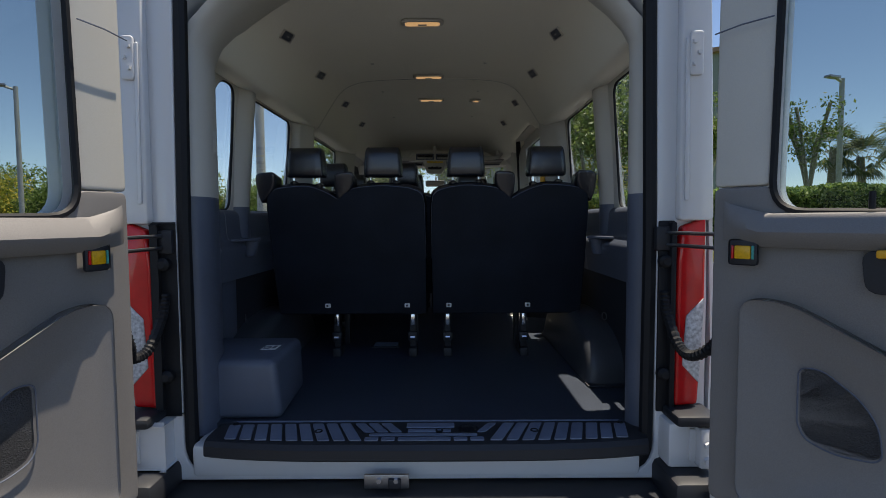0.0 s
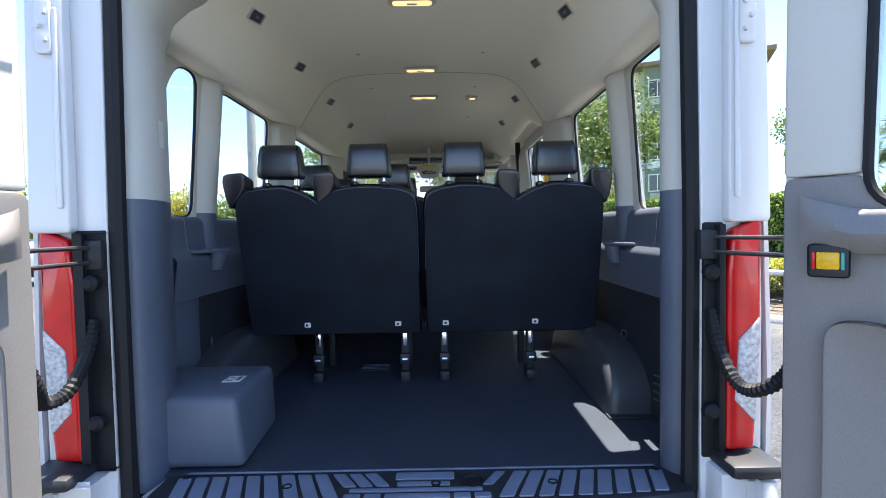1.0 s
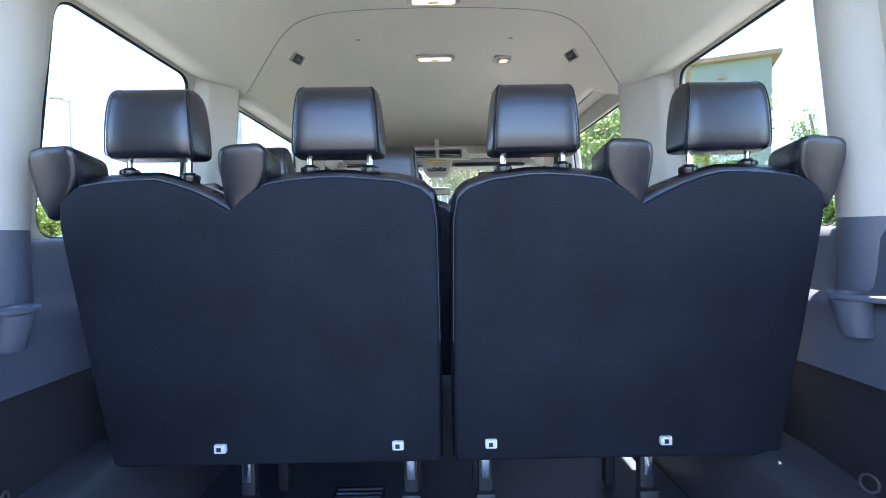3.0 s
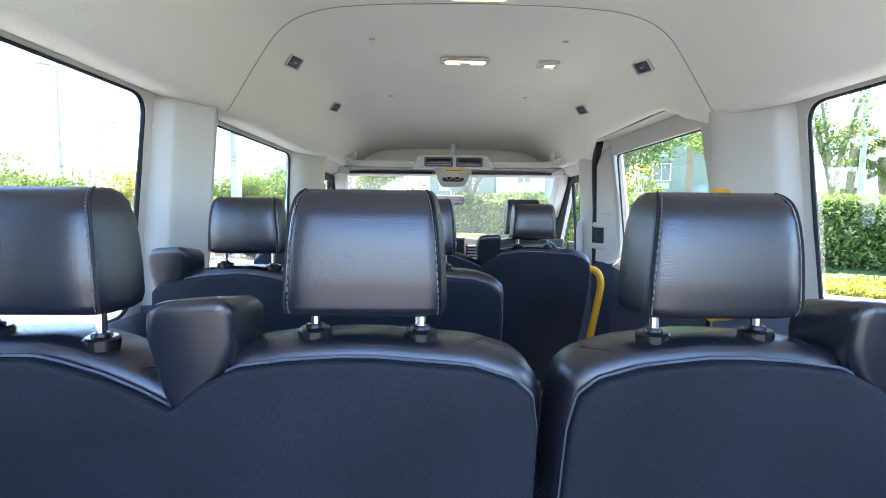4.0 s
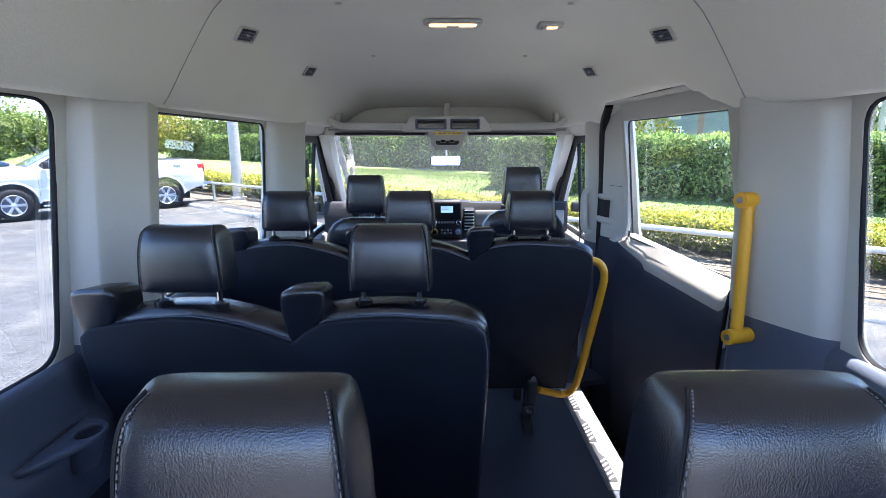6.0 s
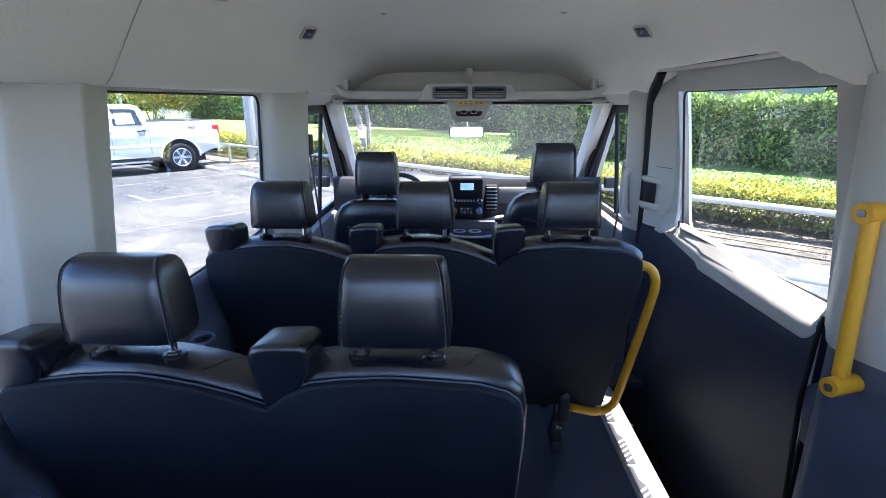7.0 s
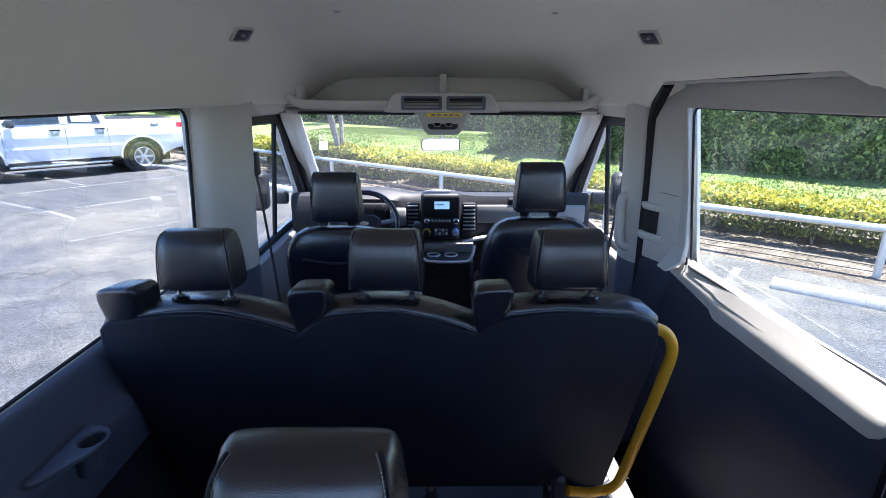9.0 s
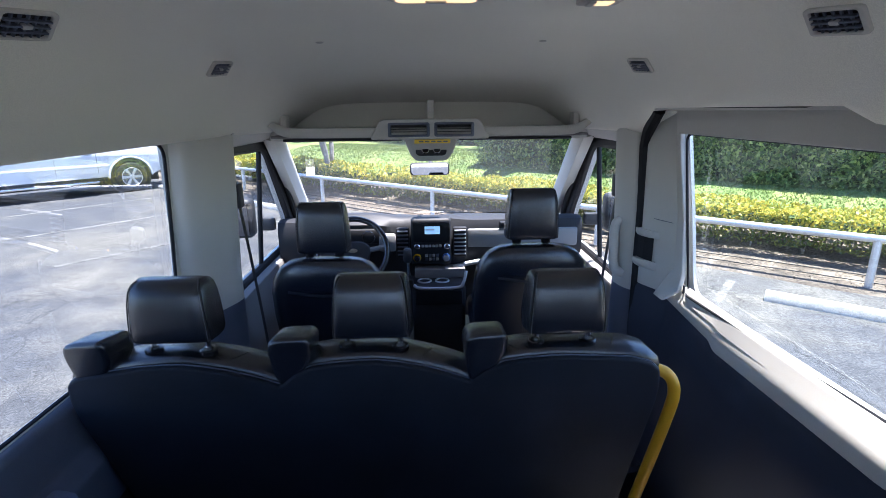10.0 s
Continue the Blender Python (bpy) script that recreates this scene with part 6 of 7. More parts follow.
solid("lawn", loft(rows), "grass", "sunlit green lawn on a low bank", "lawn", kind="structure", smooth=60)


def leaf_mesh(name, pos, size, material, up=0.3, aspect=0.55):
    """One mesh of many small folded leaves at the given places."""
    k = len(pos)
    size = size * rng.uniform(0.65, 1.35, k)
    d = rng.normal(size=(k, 3))
    d /= np.linalg.norm(d, axis=1)[:, None]
    e = rng.normal(size=(k, 3))
    e[:, 2] *= up
    e -= d * (d * e).sum(1)[:, None]
    e /= np.linalg.norm(e, axis=1)[:, None]
    d, e = d * size[:, None] * 0.5, e * size[:, None] * 0.5 * aspect
    v = np.stack([pos - d, pos + e * 0.9 - d * 0.1, pos + d, pos - e * 0.9 - d * 0.1], 1).reshape(-1, 3)
    f = np.arange(4 * k).reshape(-1, 4)
    me = bpy.data.meshes.new(name)
    me.from_pydata(v.tolist(), [], f.tolist())
    me.materials.append(M[material])
    return me


def hedge_points(s0, s1, n0, n1, top, count, wobble=0.12, base=0.0):
    """Places near the outside of a clipped hedge."""
    s = rng.uniform(s0, s1, count)
    pick = rng.uniform(0, 1, count)
    depth = rng.exponential(0.07, count)
    h = top
    n = np.where(pick < 0.5, n0 + depth, np.where(pick < 0.92, rng.uniform(n0, n1, count), n1 - depth))
    zz = np.where((pick >= 0.5) & (pick < 0.92), 1.0 - depth / h, rng.uniform(base, 1, count))
    out = np.zeros((count, 3))
    for i in range(count):
        w = wobble * (noise.noise((s[i] * 1.1, zz[i] * 2, 3.1)) + 0.6 * noise.noise((s[i] * 3.3, zz[i] * 5, 9.7)))
        g = bank(n[i])
        lift = wobble * 1.2 * (noise.noise((s[i] * 0.9, n[i] * 1.5, 7)) + 0.5 * noise.noise((s[i] * 3.1, n[i] * 3, 2)))
        p = lot(s[i], n[i] + (w if pick[i] < 0.5 else 0), g + zz[i] * (h - (g - bank(n0)) + lift))
        out[i] = p
    return out


def hedge(name, label, s0, s1, n0, n1, top, count, size, material, base=0.0, inside=(0.05, 0.86)):
    """A clipped hedge: leaves and twigs over a core coloured dark for inner shade."""
    h = thing(name, label, "hedge")
    pts = hedge_points(s0, s1, n0, n1, top, count, base=base)
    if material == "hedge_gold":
        # golden tips on top; below, gaps and greener leaves coloured dark as if shaded
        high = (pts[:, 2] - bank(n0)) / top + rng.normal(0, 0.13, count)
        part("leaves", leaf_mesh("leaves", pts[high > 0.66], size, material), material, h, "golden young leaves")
        part("leaves", leaf_mesh("leaves", pts[high <= 0.66], size, "hedge_low"), material, h, "greener lower leaves with shade in their colour")
    else:
        part("leaves", leaf_mesh("leaves", pts, size, material), material, h)
    core = bmesh.new()
    for s in np.arange(s0, s1, 0.28):
        for _ in range(2):
            n = rng.uniform(n0 + 0.25, n1 - 0.25)
            a = lot(s + rng.uniform(-0.1, 0.1), n, bank(n) - 0.03)
            for _ in range(2):
                b = a + Vector((rng.uniform(-0.25, 0.25), rng.uniform(-0.25, 0.25), top * rng.uniform(0.6, 0.9)))
                rod(a, b, 0.014, 5, 0.004, bm=core)
    part("twigs", core, "bark", h, "thin brown twigs")
    # added solid core; its dark colour stands in for shade behind the leaves
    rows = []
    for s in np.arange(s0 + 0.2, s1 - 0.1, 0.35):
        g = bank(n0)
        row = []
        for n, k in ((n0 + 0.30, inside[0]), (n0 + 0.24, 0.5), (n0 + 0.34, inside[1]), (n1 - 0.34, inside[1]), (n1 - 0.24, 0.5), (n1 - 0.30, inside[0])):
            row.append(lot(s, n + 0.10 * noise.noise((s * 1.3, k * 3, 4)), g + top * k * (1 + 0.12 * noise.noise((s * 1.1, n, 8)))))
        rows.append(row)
    part("shade_core", loft(rows, True, True), "hedge_core", h, "added core, coloured dark for the hedge's inner shade")
    return h


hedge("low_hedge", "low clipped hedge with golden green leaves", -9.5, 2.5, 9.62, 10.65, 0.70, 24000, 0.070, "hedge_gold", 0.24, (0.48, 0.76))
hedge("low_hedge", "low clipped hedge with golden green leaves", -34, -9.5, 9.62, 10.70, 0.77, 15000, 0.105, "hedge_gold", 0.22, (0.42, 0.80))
hedge("tall_hedge", "tall clipped hedge with dark green leaves", -8.5, 9.0, 12.25, 13.8, 1.38, 54000, 0.105, "hedge")
hedge("tall_hedge", "tall clipped hedge with dark green leaves", -40, -8.5, 16.4, 17.9, 1.55, 26000, 0.15, "hedge")
hedge("tall_hedge", "tall clipped hedge with dark green leaves", 9.0, 30, 13.2, 14.7, 1.7, 14000, 0.14, "hedge_gold")

# grass blades where the lawn is seen closest
k = 90000
s, n = rng.uniform(-17, 3, k), rng.uniform(10.75, 15.0, k)
base = np.array([lot(a, b, bank(b)) for a, b in zip(s, n)])
tip = base + np.stack([rng.normal(0, 0.03, k), rng.normal(0, 0.03, k), rng.uniform(0.025, 0.06, k)], 1)
off = np.stack([rng.normal(0, 0.008, k), rng.normal(0, 0.008, k), np.zeros(k)], 1)
v = np.stack([base - off, base + off, tip], 1).reshape(-1, 3)
me = bpy.data.meshes.new("grass")
me.from_pydata(v.tolist(), [], np.arange(3 * k).reshape(-1, 3).tolist())
me.materials.append(M["blade"])
tagged(new("grass", me), "short green grass blades on the lawn", "grass", kind="stuff")

# chips and fallen leaves on the mulch
k = 9000
pos = np.array([lot(a, b, bank(b) + 0.006) for a, b in zip(rng.uniform(-16, 3, k), rng.uniform(8.62, 10.3, k))])
me = leaf_mesh("mulch_chips", pos, 0.032, "mulch", 0.2, 0.4)
tagged(new("mulch_chips", me), "scattered bark chips and dry leaves", "mulch", kind="stuff")

# drip hoses on the mulch
for n0, ph in ((8.98, 0.0), (9.30, 4.0)):
    line = [lot(s, n0 + 0.05 * noise.noise((s * 0.6, ph, 2)), bank(n0) + 0.024) for s in np.linspace(-14, 3, 90)]
    solid("drip_hose", tube(line, 0.008, 6), "rubber", "thin black drip hose lying on the mulch", "hose", "drip hoses")

# wheel stops, stall lines and the guard rail
for i in range(-3, 13):
    s = -0.35 - 2.71 * i
    bm = loft([[(x, y, z) for y, z in ((-0.085, 0), (-0.075, 0.075), (-0.05, 0.105), (0.05, 0.105), (0.075, 0.075), (0.085, 0))] for x in (-0.92, -0.90, -0.3, 0.3, 0.90, 0.92)], True, True)
    stop = solid("wheel_stop", moved(bm, Matrix.Translation(lot(s, 7.68, GROUND)) @ LOT), "concrete", "pale concrete wheel stop on the asphalt", "wheel stop", "wheel stops")
    ln = box(-0.05, 0.05, -5.2, 0.0, 0.0, 0.004)
    solid("stall_line", moved(ln, Matrix.Translation(lot(s + 1.355, 8.2, GROUND)) @ LOT), "road_line", "worn white parking line", "road marking", "parking lines", kind="structure")
rail = thing("guard_rail", "galvanized pipe guard rail along the hedge", "guard rail")
part("pipe", tube([lot(s, 8.85, -0.085) for s in np.linspace(-32, 12, 30)], 0.048, 10), "galvanized", rail, smooth=60)
for i in range(-3, 10):
    s = -0.3 - 3.5 * i
    p = part("post", rod(lot(s, 8.85, GROUND - 0.05), lot(s, 8.85, -0.09), 0.045, 10), "galvanized", rail)


# ---- trees ----
def tree(x, y, z, height, spread, count, leaf, label, name="tree", trunks=1, lean=0.15, crown_from=0.35, material="tree", seed=1):
    r = random.Random(seed)
    t = thing(name, label, "tree")
    wood, tips = bmesh.new(), []
    for k in range(trunks):
        a = r.uniform(0, 6.28)
        base = Vector((x + 0.12 * math.cos(a) * (trunks > 1), y + 0.12 * math.sin(a) * (trunks > 1), z - 0.1))
        lead = Vector((math.cos(a) * lean, math.sin(a) * lean, 1)) * height * crown_from
        mid = base + lead
        rad = 0.028 * height / math.sqrt(trunks)
        tube(smooth_path([base, base + lead * 0.5 + Vector((r.uniform(-.1, .1), r.uniform(-.1, .1), 0)), mid], 4), rad, 7, bm=wood)
        for _ in range(5 if trunks == 1 else 3):
            b = r.uniform(0, 6.28)
            up = r.uniform(0.45, 0.95)
            tip = mid + Vector((math.cos(b) * spread * r.uniform(.4, .8), math.sin(b) * spread * r.uniform(.4, .8), height * (1 - crown_from) * up))
            elbow = mid + (tip - mid) * 0.45 + Vector((0, 0, height * 0.06))
            tube(smooth_path([mid, elbow, tip], 3), rad * 0.45, 5, bm=wood)
            tips += [tip, elbow, (tip + elbow) / 2]
            for _ in range(3):
                c = elbow + (tip - elbow) * r.uniform(0.2, 1) + Vector((r.uniform(-1, 1), r.uniform(-1, 1), r.uniform(-.3, .6))) * spread * 0.35
                rod(elbow + (tip - elbow) * 0.3, c, rad * 0.15, 4, rad * 0.04, bm=wood)
                tips.append(c)
    part("trunk", wood, "bark", t, "grey branching trunk")
    tips = np.array([p[:] for p in tips])
    c = tips[rng.integers(0, len(tips), count)]
    rad = spread * 0.30 * (0.5 + rng.uniform(0, 1, count))
    d = rng.normal(size=(count, 3))
    d /= np.linalg.norm(d, axis=1)[:, None]
    d[:, 2] *= 0.7
    pos = c + d * (rad * rng.uniform(0.35, 1, count) ** 0.5)[:, None]
    part("crown", leaf_mesh("crown", pos, leaf, material), material, t, "loose green crown")
    return t


def shrub(x, y, z, height, spread, count, leaf, label, material="tree", seed=3):
    return tree(x, y, z, height, spread, count, leaf, label, "shrub", 3, 0.3, 0.15, material, seed)


def palm(x, y, height, seed):
    r = random.Random(seed)
    t = thing("palm_tree", "tall palm with a shaggy trunk and fan fronds", "palm tree", "palms behind the hedge")
    z = 0.0
    top = Vector((x + r.uniform(-.2, .2), y + r.uniform(-.2, .2), height))
    rows = [(Vector((x, y, z)), 0.22), (Vector((x, y, height * 0.5)), 0.17), (top, 0.19)]
    trunk = bmesh.new()
    tube([p for p, _ in rows], 0.18, 9, bm=trunk)
    for i in range(50):
        k = r.uniform(0.35, 1)
        a = r.uniform(0, 6.28)
        p = Vector((x, y, height * k)) + Vector((math.cos(a), math.sin(a), 0)) * 0.17
        rod(p, p + Vector((math.cos(a) * 0.12, math.sin(a) * 0.12, 0.22)), 0.03, 4, 0.01, bm=trunk)
    part("trunk", trunk, "bark", t, "shaggy grey trunk")
    fr = bmesh.new()
    for i in range(34):
        a, e = r.uniform(0, 6.28), r.uniform(-0.9, 1.2)
        out = Vector((math.cos(a) * math.cos(e), math.sin(a) * math.cos(e), math.sin(e)))
        stem = top + out * 0.75
        side = out.cross(Vector((0, 0, 1))).normalized()
        for j in range(-7, 8):
            w = j * 0.17
            d = (out * math.cos(w) + side * math.sin(w)) * r.uniform(0.7, 0.95) + Vector((0, 0, -0.28 * abs(w)))
            q = side * math.cos(w) * 0.035 - out * math.sin(w) * 0.035
            v = [fr.verts.new(c) for c in (stem, stem + d * 0.5 + q, stem + d + Vector((0, 0, -0.12)), stem + d * 0.5 - q)]
            fr.faces.new(v)
    part("fronds", fr, "palm", t, "green and yellow fan fronds", 0)
    return t


for i, (x, y, h) in enumerate(((19.8, 24.3, 4.3), (21.3, 24.1, 3.8), (20.4, 20.9, 4.4), (22.6, 20.8, 4.9), (24.5, 19.2, 4.4))):
    palm(x, y, h, 20 + i)
tree(-2.62, 15.6, bank(12.2), 4.6, 1.8, 7000, 0.13, "small tree with several pale grey trunks on the lawn", trunks=4, lean=0.28, crown_from=0.36, seed=5)
for i, (sx, nn, h, w, cnt) in enumerate(((-7, 17.5, 6.0, 3.0, 9000), (-13, 18, 6.5, 3.2, 9000), (-19, 17, 4.8, 2.6, 7000), (-25, 17.5, 4.0, 2.4, 7000), (-31, 18, 3.8, 2.4, 6000), (-10, 22, 7.5, 3.6, 8000))):
    p = lot(sx, nn)
    tree(p.x, p.y, 0.0, h, w, cnt, 0.17, "leafy green tree behind the hedge", crown_from=0.25, seed=40 + i)
tree(10.3, 18.6, 0.0, 6.6, 1.8, 8500, 0.12, "thin airy tree behind the hedge", crown_from=0.32, seed=77)
tree(15.9, 20.8, 0.0, 6.0, 1.5, 1800, 0.15, "thin airy tree among the palms", crown_from=0.3, seed=78)
shrub(6.7, 18.3, 0.0, 3.0, 1.5, 2600, 0.15, "yellow-green bush before the building", "hedge_gold", 91)
# shrubs and far trees past the parked cars
for i, (x, y, h, w) in enumerate(((-25, 25, 4.4, 3.0), (-22, 29, 4.8, 3.0), (-19, 33, 4.6, 3.2), (-15.5, 36, 4.8, 3.0), (-29, 21, 4.4, 3.2), (-33, 17, 4.6, 3.2), (-36, 12, 4.6, 3.4), (-26.5, 31, 5.0, 3.2), (-31, 26, 4.6, 3.2))):
    shrub(x, y, GROUND, h, w, 7000, 0.20, "dense green shrub at the car park's far side", "tree" if i % 2 else "hedge_gold", 60 + i)
pos = []
for i in range(260):
    a = math.radians(-115 + 175 * i / 260)
    d = 75 + 20 * noise.noise((i * 0.21, 0, 0))
    h = 4.5 + 3.0 * noise.noise((i * 0.33, 4, 0)) + 1.5 * noise.noise((i * 1.3, 7, 0))
    c = np.array((math.sin(a) * d, math.cos(a) * d, GROUND + h * 0.5))
    q = rng.normal(size=(150, 3))
    q /= np.linalg.norm(q, axis=1)[:, None]
    pos.append(c + q * np.array((2.2, 2.2, h * 0.55)) * rng.uniform(0.6, 1, (150, 1)))
me = leaf_mesh("far_trees", np.concatenate(pos), 1.0, "tree")
tagged(new("far_trees", me), "distant line of green trees", "trees", kind="stuff")


# ---- lamp posts ----
def lamp_post(x, y, top, r, label, z=GROUND, arm=True, turn=0.0):
    p = thing("lamp_post", label, "lamp post", "car park lamp posts")
    part("base", rod((x, y, z), (x, y, z + 0.12), r * 1.5, 14), "concrete", p, "round concrete base")
    part("shaft", rod((x, y, z + 0.10), (x, y, top), r, 16, r * 0.8), "pole", p)
    if arm:
        d = Vector((math.cos(turn), math.sin(turn), 0))
        a = part("arm", rod((x, y, top - 0.15), Vector((x, y, top)) + d * 0.5, r * 0.5, 8), "pole", p)
        h = box(-0.12, 0.62, -0.16, 0.16, -0.06, 0.06, 0.03)
        part("lamp_head", moved(h, Matrix.Translation(Vector((x, y, top + 0.02)) + d * 0.45) @ pose(0, 0, 0, 0, 0, math.degrees(turn))), "steel", p, "flat grey lamp head")
    return p


lamp_post(18.9, 22.6, 7.3, 0.13, "tall grey lamp post behind the hedge", 0.0, turn=3.5)
lamp_post(-19.2, 21.3, 6.9, 0.11, "tall grey lamp post on the car park", turn=3.6)
lamp_post(-22.9, 31.8, 9.6, 0.14, "tall grey lamp post at the far side", turn=3.6)
lamp_post(-7.25, 18.6, 8.6, 0.19, "grey lamp post beside the parked truck", turn=0.5)
lamp_post(3.10, 14.15, 8.5, 0.20, "pale grey lamp post before the windshield", bank(12.4), turn=1.0)
lamp_post(-27, 42, 8.0, 0.12, "small far lamp post", turn=0.5)


# ---- hotel-like building ----
def building():
    b = thing("building", "four-storey building in green-grey and cream stucco", "building")
    a0, a1 = Vector((21.0, 50.3, 0)), Vector((30.6, 46.0, 0))
    d = (a1 - a0).normalized()
    back = Vector((-d.y, d.x, 0))
    m = Matrix((d, back, (0, 0, 1))).transposed().to_4x4()
    m = Matrix.Translation(a0) @ m
    length = (a1 - a0).length

    def put(name, bm, mt, parent=b, note=""):
        return part(name, moved(bm, m), mt, parent, note, 0)

    put("wall", box(0, length, 0, 14, GROUND, 16.6), "stucco_green", note="green-grey stucco wall")
    put("wall", box(-16, -0.02, 1.2, 14, GROUND, 16.6), "stucco_white", note="cream stucco wall")
    put("wall", box(-24, -16.02, 0.4, 14, GROUND, 17.2), "stucco_green")
    put("eave", box(-24.4, length + 0.7, -0.7, 14.5, 16.6, 17.0), "roof_brown", note="brown eave")
    put("wall_lamp", box(6.2, 6.8, -0.25, 0.0, 15.0, 15.3), "roof_brown")
    put("corner_trim", box(3.4, 3.9, -0.05, 0.0, GROUND, 16.6), "roof_brown")
    for f in range(5):
        z = 1.0 + f * 3.15
        for x, y in ((1.2, 0), (5.4, 0), (8.2, 0), (-2.6, 1.2), (-6.0, 1.2), (-9.4, 1.2), (-12.8, 1.2), (-18.5, 0.4), (-22, 0.4)):
            if x > 4 :
                continue
            w = put("window", box(x - 0.85, x + 0.85, y - 0.06, y + 0.02, z, z + 1.75), "label_white", note="white framed window")
            put("pane", box(x - 0.75, x - 0.04, y - 0.075, y - 0.06, z + 0.1, z + 1.65), "dark_glass", w)
            put("pane", box(x + 0.04, x + 0.75, y - 0.075, y - 0.06, z + 0.1, z + 1.65), "dark_glass", w)
            put("air_grille", box(x - 0.7, x + 0.7, y - 0.05, y + 0.01, z - 0.75, z - 0.15), "pole", w)
    return b


building()


# ---- parked pickup truck ----
def pickup(at, label, paint="paint"):
    """Length along x, front at the plus end; the origin on the ground amid the wheels."""
    t = thing("pickup_truck", label, "truck", at=at)
    W, wb, R = 1.0, 3.68, 0.425
    fx, rx = wb / 2, -wb / 2

    def arch(cx, r, k=10):
        return [(cx + r * math.cos(math.pi * j / k), 0.44 + r * math.sin(math.pi * j / k)) for j in range(k + 1)]

    body = [(2.75, 0.52), (2.82, 0.80), (2.80, 1.15), (2.62, 1.25), (1.55, 1.36), (1.42, 1.37), (-1.02, 1.39), (-1.04, 1.49), (-2.90, 1.49), (-3.02, 1.44), (-3.06, 1.0), (-3.02, 0.66), (-2.75, 0.60)]
    low = [(x, z) for x, z in reversed(arch(rx, 0.55)) if z >= 0.44]
    low_f = [(x, z) for x, z in reversed(arch(fx, 0.55)) if z >= 0.44]
    outline = body + low + [(rx + 0.60, 0.47), (fx - 0.60, 0.47)] + low_f + [(fx + 0.60, 0.48)]

    def taper_z(c):
        k = 1.0 - 0.04 * max(0, (abs(c.z - 0.90) - 0.25)) / 0.3
        return Vector((c.x, c.y * k, c.z))

    b = warp(moved(plate(outline, (), 2 * W, 0.05, [0.6, 0.85, 1.1, 1.3]), pose(0, W, 0, 90, 0, 0)), taper_z)
    part("body", b, paint, t, "white painted body", 40)
    cab = []
    for z, x0, x1, w in ((1.32, -1.04, 1.56, 0.965), (1.40, -1.04, 1.42, 0.955), (1.62, -1.00, 1.02, 0.905), (1.84, -0.94, 0.60, 0.845), (1.945, -0.86, 0.36, 0.785), (1.99, -0.70, 0.12, 0.66)):
        cab.append([(x0, -w, z), (x0 * .6 + x1 * .4, -w * 1.01, z), (x1 - 0.08, -w, z), (x1, -w * 0.8, z), (x1 + 0.03, 0, z), (x1, w * 0.8, z), (x1 - 0.08, w, z), (x0 * .6 + x1 * .4, w * 1.01, z), (x0, w, z), (x0 - 0.02, 0, z)])
    part("cab", loft(cab, True, True), paint, t, "white painted cab", 30)
    for s in (-1, 1):
        def on_side(pts, out=0.008):
            rows = []
            bmq = bmesh.new()
            vs = []
            for x, z in pts:
                w = lerp_profile([(1.32, 0.965), (1.40, 0.955), (1.62, 0.905), (1.84, 0.845), (1.945, 0.785)], z)
                vs.append(bmq.verts.new((x, s * (w * 1.01 + out), z)))
            bmq.faces.new(vs)
            ext = bmesh.ops.extrude_face_region(bmq, geom=bmq.faces[:])
            for v in ext["geom"]:
                if isinstance(v, bmesh.types.BMVert):
                    v.co.y -= s * 0.02
            return bmq
        part("side_window", on_side([(0.02, 1.42), (1.16, 1.40), (1.20, 1.45), (0.98, 1.60), (0.62, 1.81), (0.50, 1.85), (0.02, 1.87)]), "dark_glass", t, "dark front side window", 0)
        part("side_window", on_side([(-0.90, 1.42), (-0.16, 1.42), (-0.16, 1.87), (-0.70, 1.86), (-0.78, 1.83)]), "dark_glass", t, "dark rear side window", 0)
        part("window_sheet", on_side([(-0.72, 1.45), (-0.24, 1.45), (-0.24, 1.76), (-0.66, 1.76)], 0.012), "label_white", t, "white paper inside the rear window", 0)
        part("pillar_cover", on_side([(-0.15, 1.41), (0.01, 1.41), (0.01, 1.88), (-0.15, 1.88)], 0.010), "pole", t, "grey cover between the side windows", 0)
        for x in (1.26, -0.06, -1.03):
            part("door_gap", box(x - 0.004, x + 0.004, s * 0.985 - 0.0185, s * 0.985 + 0.0185, 0.62, 1.30), "rubber", t)
        for x in (0.17, -0.84):
            h = part("door_handle", box(x - 0.12, x + 0.12, s * 1.005 - 0.02, s * 1.005 + 0.02, 1.235, 1.27, 0.010), "gloss_black", t, "dark-topped door handle")
            part("handle_cup", box(x - 0.08, x + 0.08, s * 0.990 - 0.004, s * 0.990 + 0.012, 1.10, 1.235, 0.004), "pole", h)
            part("pull", box(x - 0.055, x + 0.055, s * 1.004 - 0.01, s * 1.004 + 0.012, 1.17, 1.236, 0.006), paint, h)
        part("body_crease", box(-1.3, 1.28, s * 1.0 - 0.012, s * 1.0 + 0.012, 0.76, 0.84, 0.010), paint, t)
        part("rocker", box(-1.25, 1.25, s * 0.93 - 0.04, s * 0.93 + 0.04, 0.36, 0.48, 0.02), "rubber", t)
        st = part("running_board", box(-1.0, 1.25, s * 1.03 - 0.06, s * 1.03 + 0.06, 0.34, 0.40, 0.02), "chrome", t, "chrome running board")
        for x in (-0.7, 0.6):
            part("step_pad", box(x - 0.22, x + 0.22, s * 1.03 - 0.05, s * 1.03 + 0.05, 0.401, 0.405), "black_trim", st)
        part("tail_light", warp(box(-3.07, -2.84, s * 0.95 - 0.05, s * 0.95 + 0.038, 1.02, 1.36, 0.02), lambda c: Vector((c.x + 0.05 * (c.z - 1.19) * (-1 if c.x > -2.95 else 0), c.y, c.z))), "red_lens", t, "red tail light")
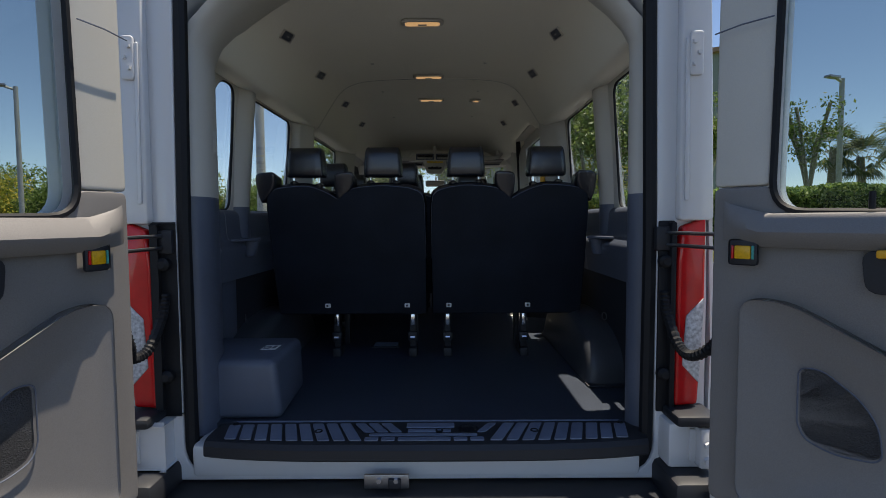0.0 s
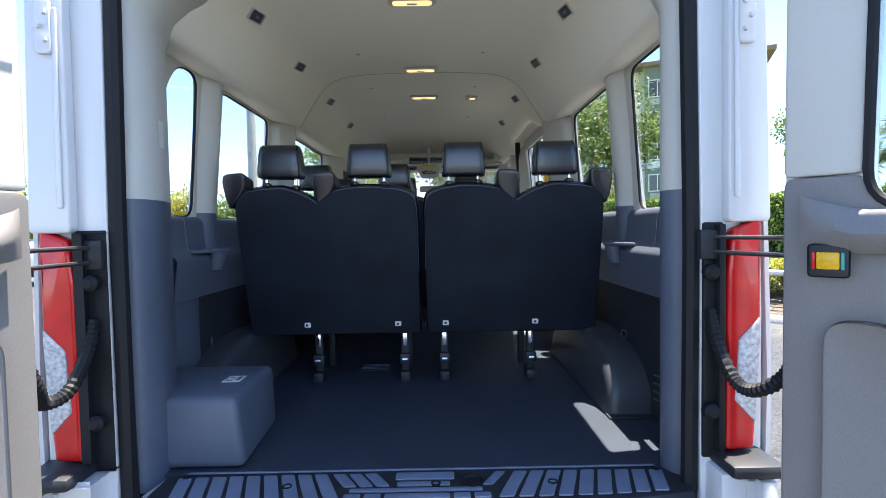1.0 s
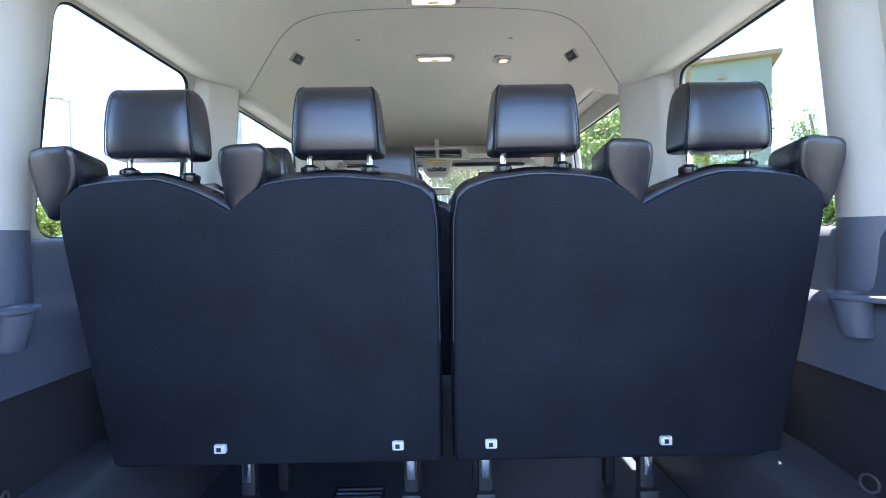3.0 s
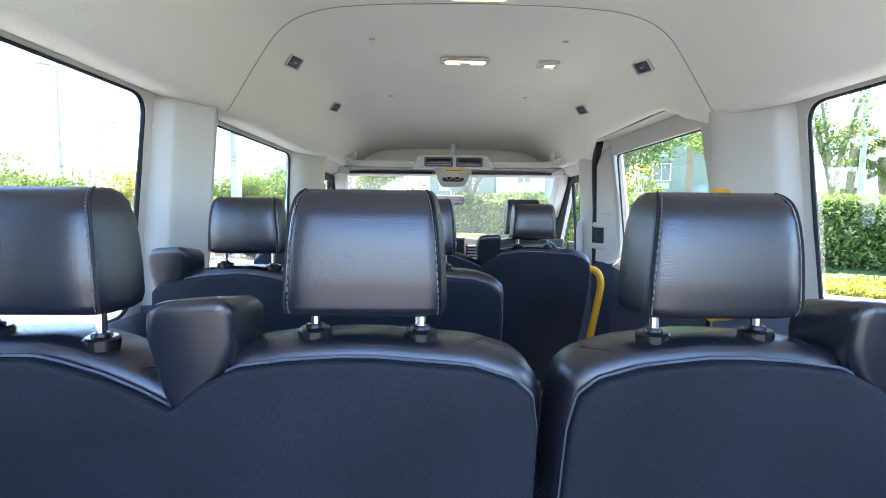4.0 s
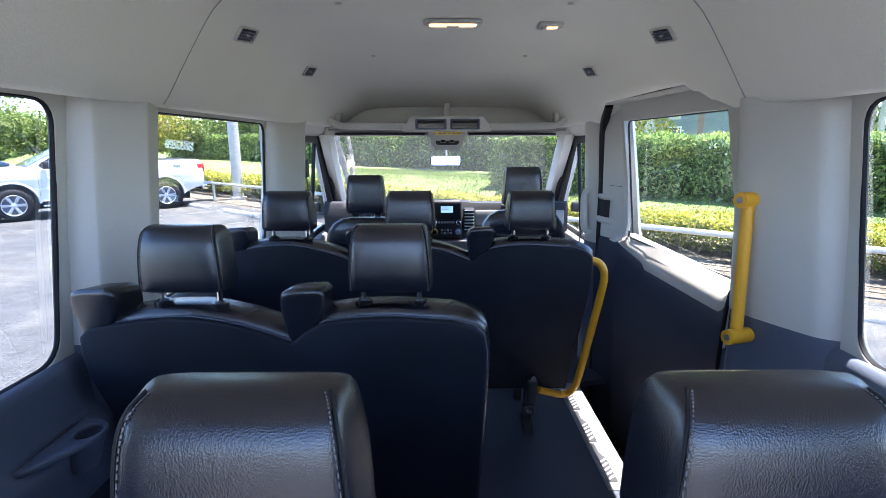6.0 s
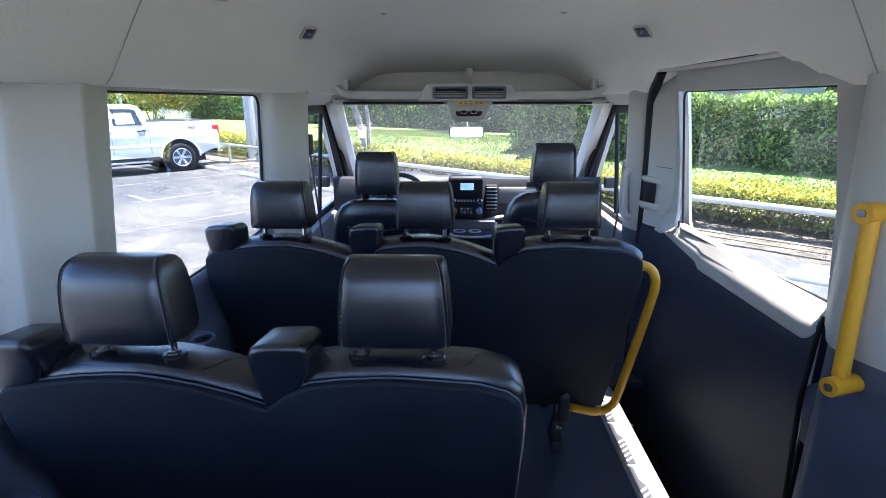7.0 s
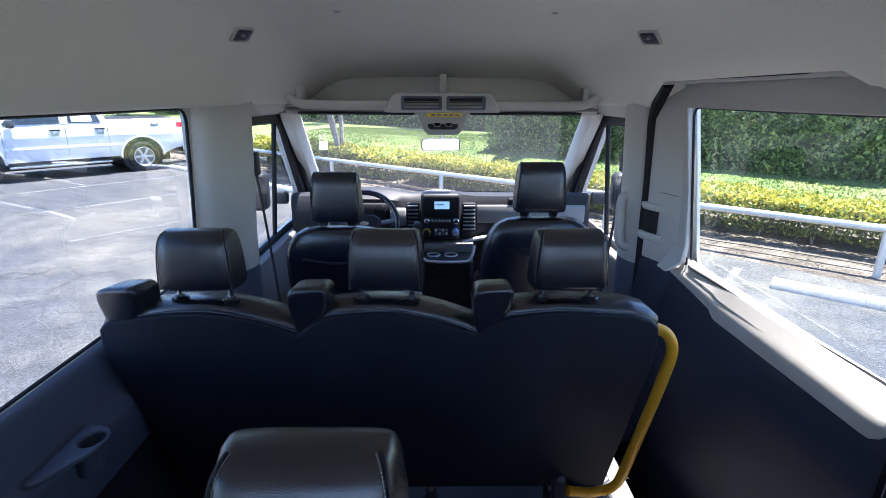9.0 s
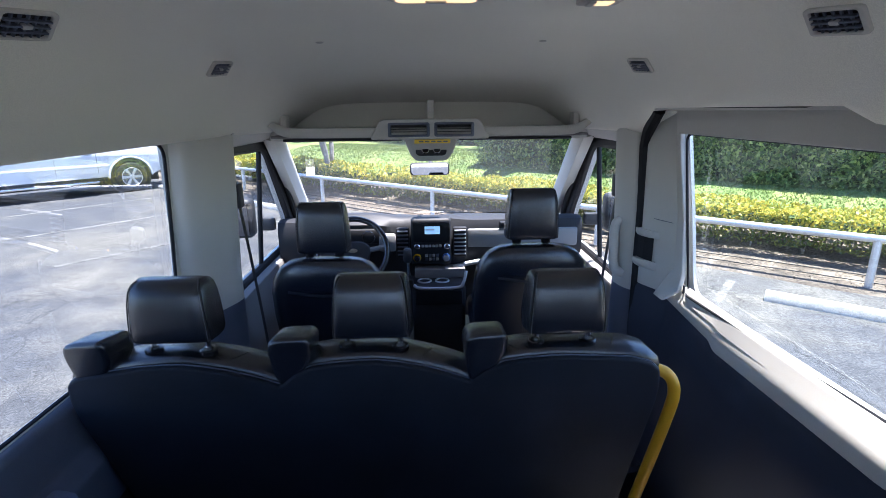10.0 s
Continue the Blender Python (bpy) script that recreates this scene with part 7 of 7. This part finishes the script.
        part("lettering", moved(lettering("4x4", 0.15), pose(-2.46 + s * 0.22, s * 0.985, 1.27, 90, 0, 0 if s < 0 else 180)), "dark_trim", t, "dark 4x4 lettering", 0)
        part("door_mirror", box(1.0, 1.16, s * 1.12 - 0.12, s * 1.12 + 0.12, 1.34, 1.54, 0.03), "black_trim", t)
        part("headlight", box(2.55, 2.79, s * 0.80 - 0.14, s * 0.80 + 0.14, 0.86, 1.06, 0.03), "clear_lens", t)
        for cx in (fx, rx):
            part("arch_liner", moved(lathe([(0.53, 0), (0.53, 0.28)], 24), pose(cx, s * 0.95, 0.44, 90 * s, 0, 0)), "rubber", t, "dark wheel arch")
            lipp = [(cx + 0.565 * math.cos(math.pi * j / 14), s * 0.985, 0.44 + 0.565 * math.sin(math.pi * j / 14)) for j in range(15)]
            part("arch_lip", tube(lipp, 0.03, 6), paint, t)
            m = pose(cx, s * 0.90, R, -90 * s, 0, 0)
            wh = part("wheel", moved(lathe([(0.24, -0.13), (0.33, -0.13), (0.385, -0.12), (R, -0.09), (R, 0.09), (0.385, 0.115), (0.33, 0.125), (0.27, 0.12), (0.26, 0.02)], 36), m), "rubber", t, "black tyre")
            part("rim", moved(lathe([(0.265, -0.1), (0.272, 0.115), (0.255, 0.12), (0.245, 0.06), (0.0, 0.045)], 32), m), "dark_trim", wh, "dark rim well")
            for j in range(6):
                a = 2 * math.pi * j / 6
                sp = warp(box(0.05, 0.255, -0.036, 0.036, 0.06, 0.10, 0.012), lambda c: Vector((c.x, c.y * (0.8 + 1.1 * c.x), c.z)))
                part("spoke", moved(sp, m @ pose(0, 0, 0, 0, 0, math.degrees(a))), "galvanized", wh, "silver spoke")
            part("hub_cap", moved(lathe([(0.07, 0.05), (0.07, 0.105), (0.05, 0.112)], 16), m), "galvanized", wh)
            part("rim_edge", moved(tube([(0.262 * math.cos(q), 0.262 * math.sin(q), 0.118) for q in (2 * math.pi * j / 28 for j in range(28))], 0.012, 6, True), m), "galvanized", wh)
    part("windshield", loft([[(1.44, -0.80, 1.41), (1.47, 0, 1.41), (1.44, 0.80, 1.41)], [(0.62, -0.70, 1.85), (0.65, 0, 1.85), (0.62, 0.70, 1.85)]]), "dark_glass", t)
    part("rear_window", box(-1.02, -0.99, -0.62, 0.62, 1.50, 1.82, 0.01), "dark_glass", t)
    part("bed_cover", box(-2.92, -1.06, -0.90, 0.90, 1.485, 1.502, 0.005), "rubber", t)
    part("rear_bumper", box(-3.16, -2.98, -0.92, 0.92, 0.52, 0.72, 0.03), "chrome", t)
    part("underside", box(-2.7, 2.6, -0.6, 0.6, 0.25, 0.50, 0.02), "rubber", t)
    part("grille", box(2.77, 2.82, -0.62, 0.62, 0.72, 1.05, 0.02), "black_trim", t)
    return t


front_dir = Vector((-0.683, -0.730, 0)).normalized()
ang = math.degrees(math.atan2(front_dir.y, front_dir.x))
mid = Vector((-9.85, 14.92, GROUND)) + Vector((-0.73, 0.683, 0)) * 0.90
pickup(Matrix.Translation(mid) @ pose(0, 0, 0, 0, 0, ang), "white crew-cab pickup truck parked on the asphalt")
M["car_blue"] = mat("dark_blue_paint", (0.03, 0.05, 0.09), 0.25, blotch=0.02, coat=0.5)
far_mid = Vector((-21.0, 21.0, GROUND))
pickup(Matrix.Translation(far_mid) @ pose(0, 0, 0, 0, 0, ang + 180), "dark blue pickup truck parked far off", "car_blue")
far_mid = Vector((-24.6, 17.6, GROUND))
pickup(Matrix.Translation(far_mid) @ pose(0, 0, 0, 0, 0, ang), "white pickup truck parked far off")
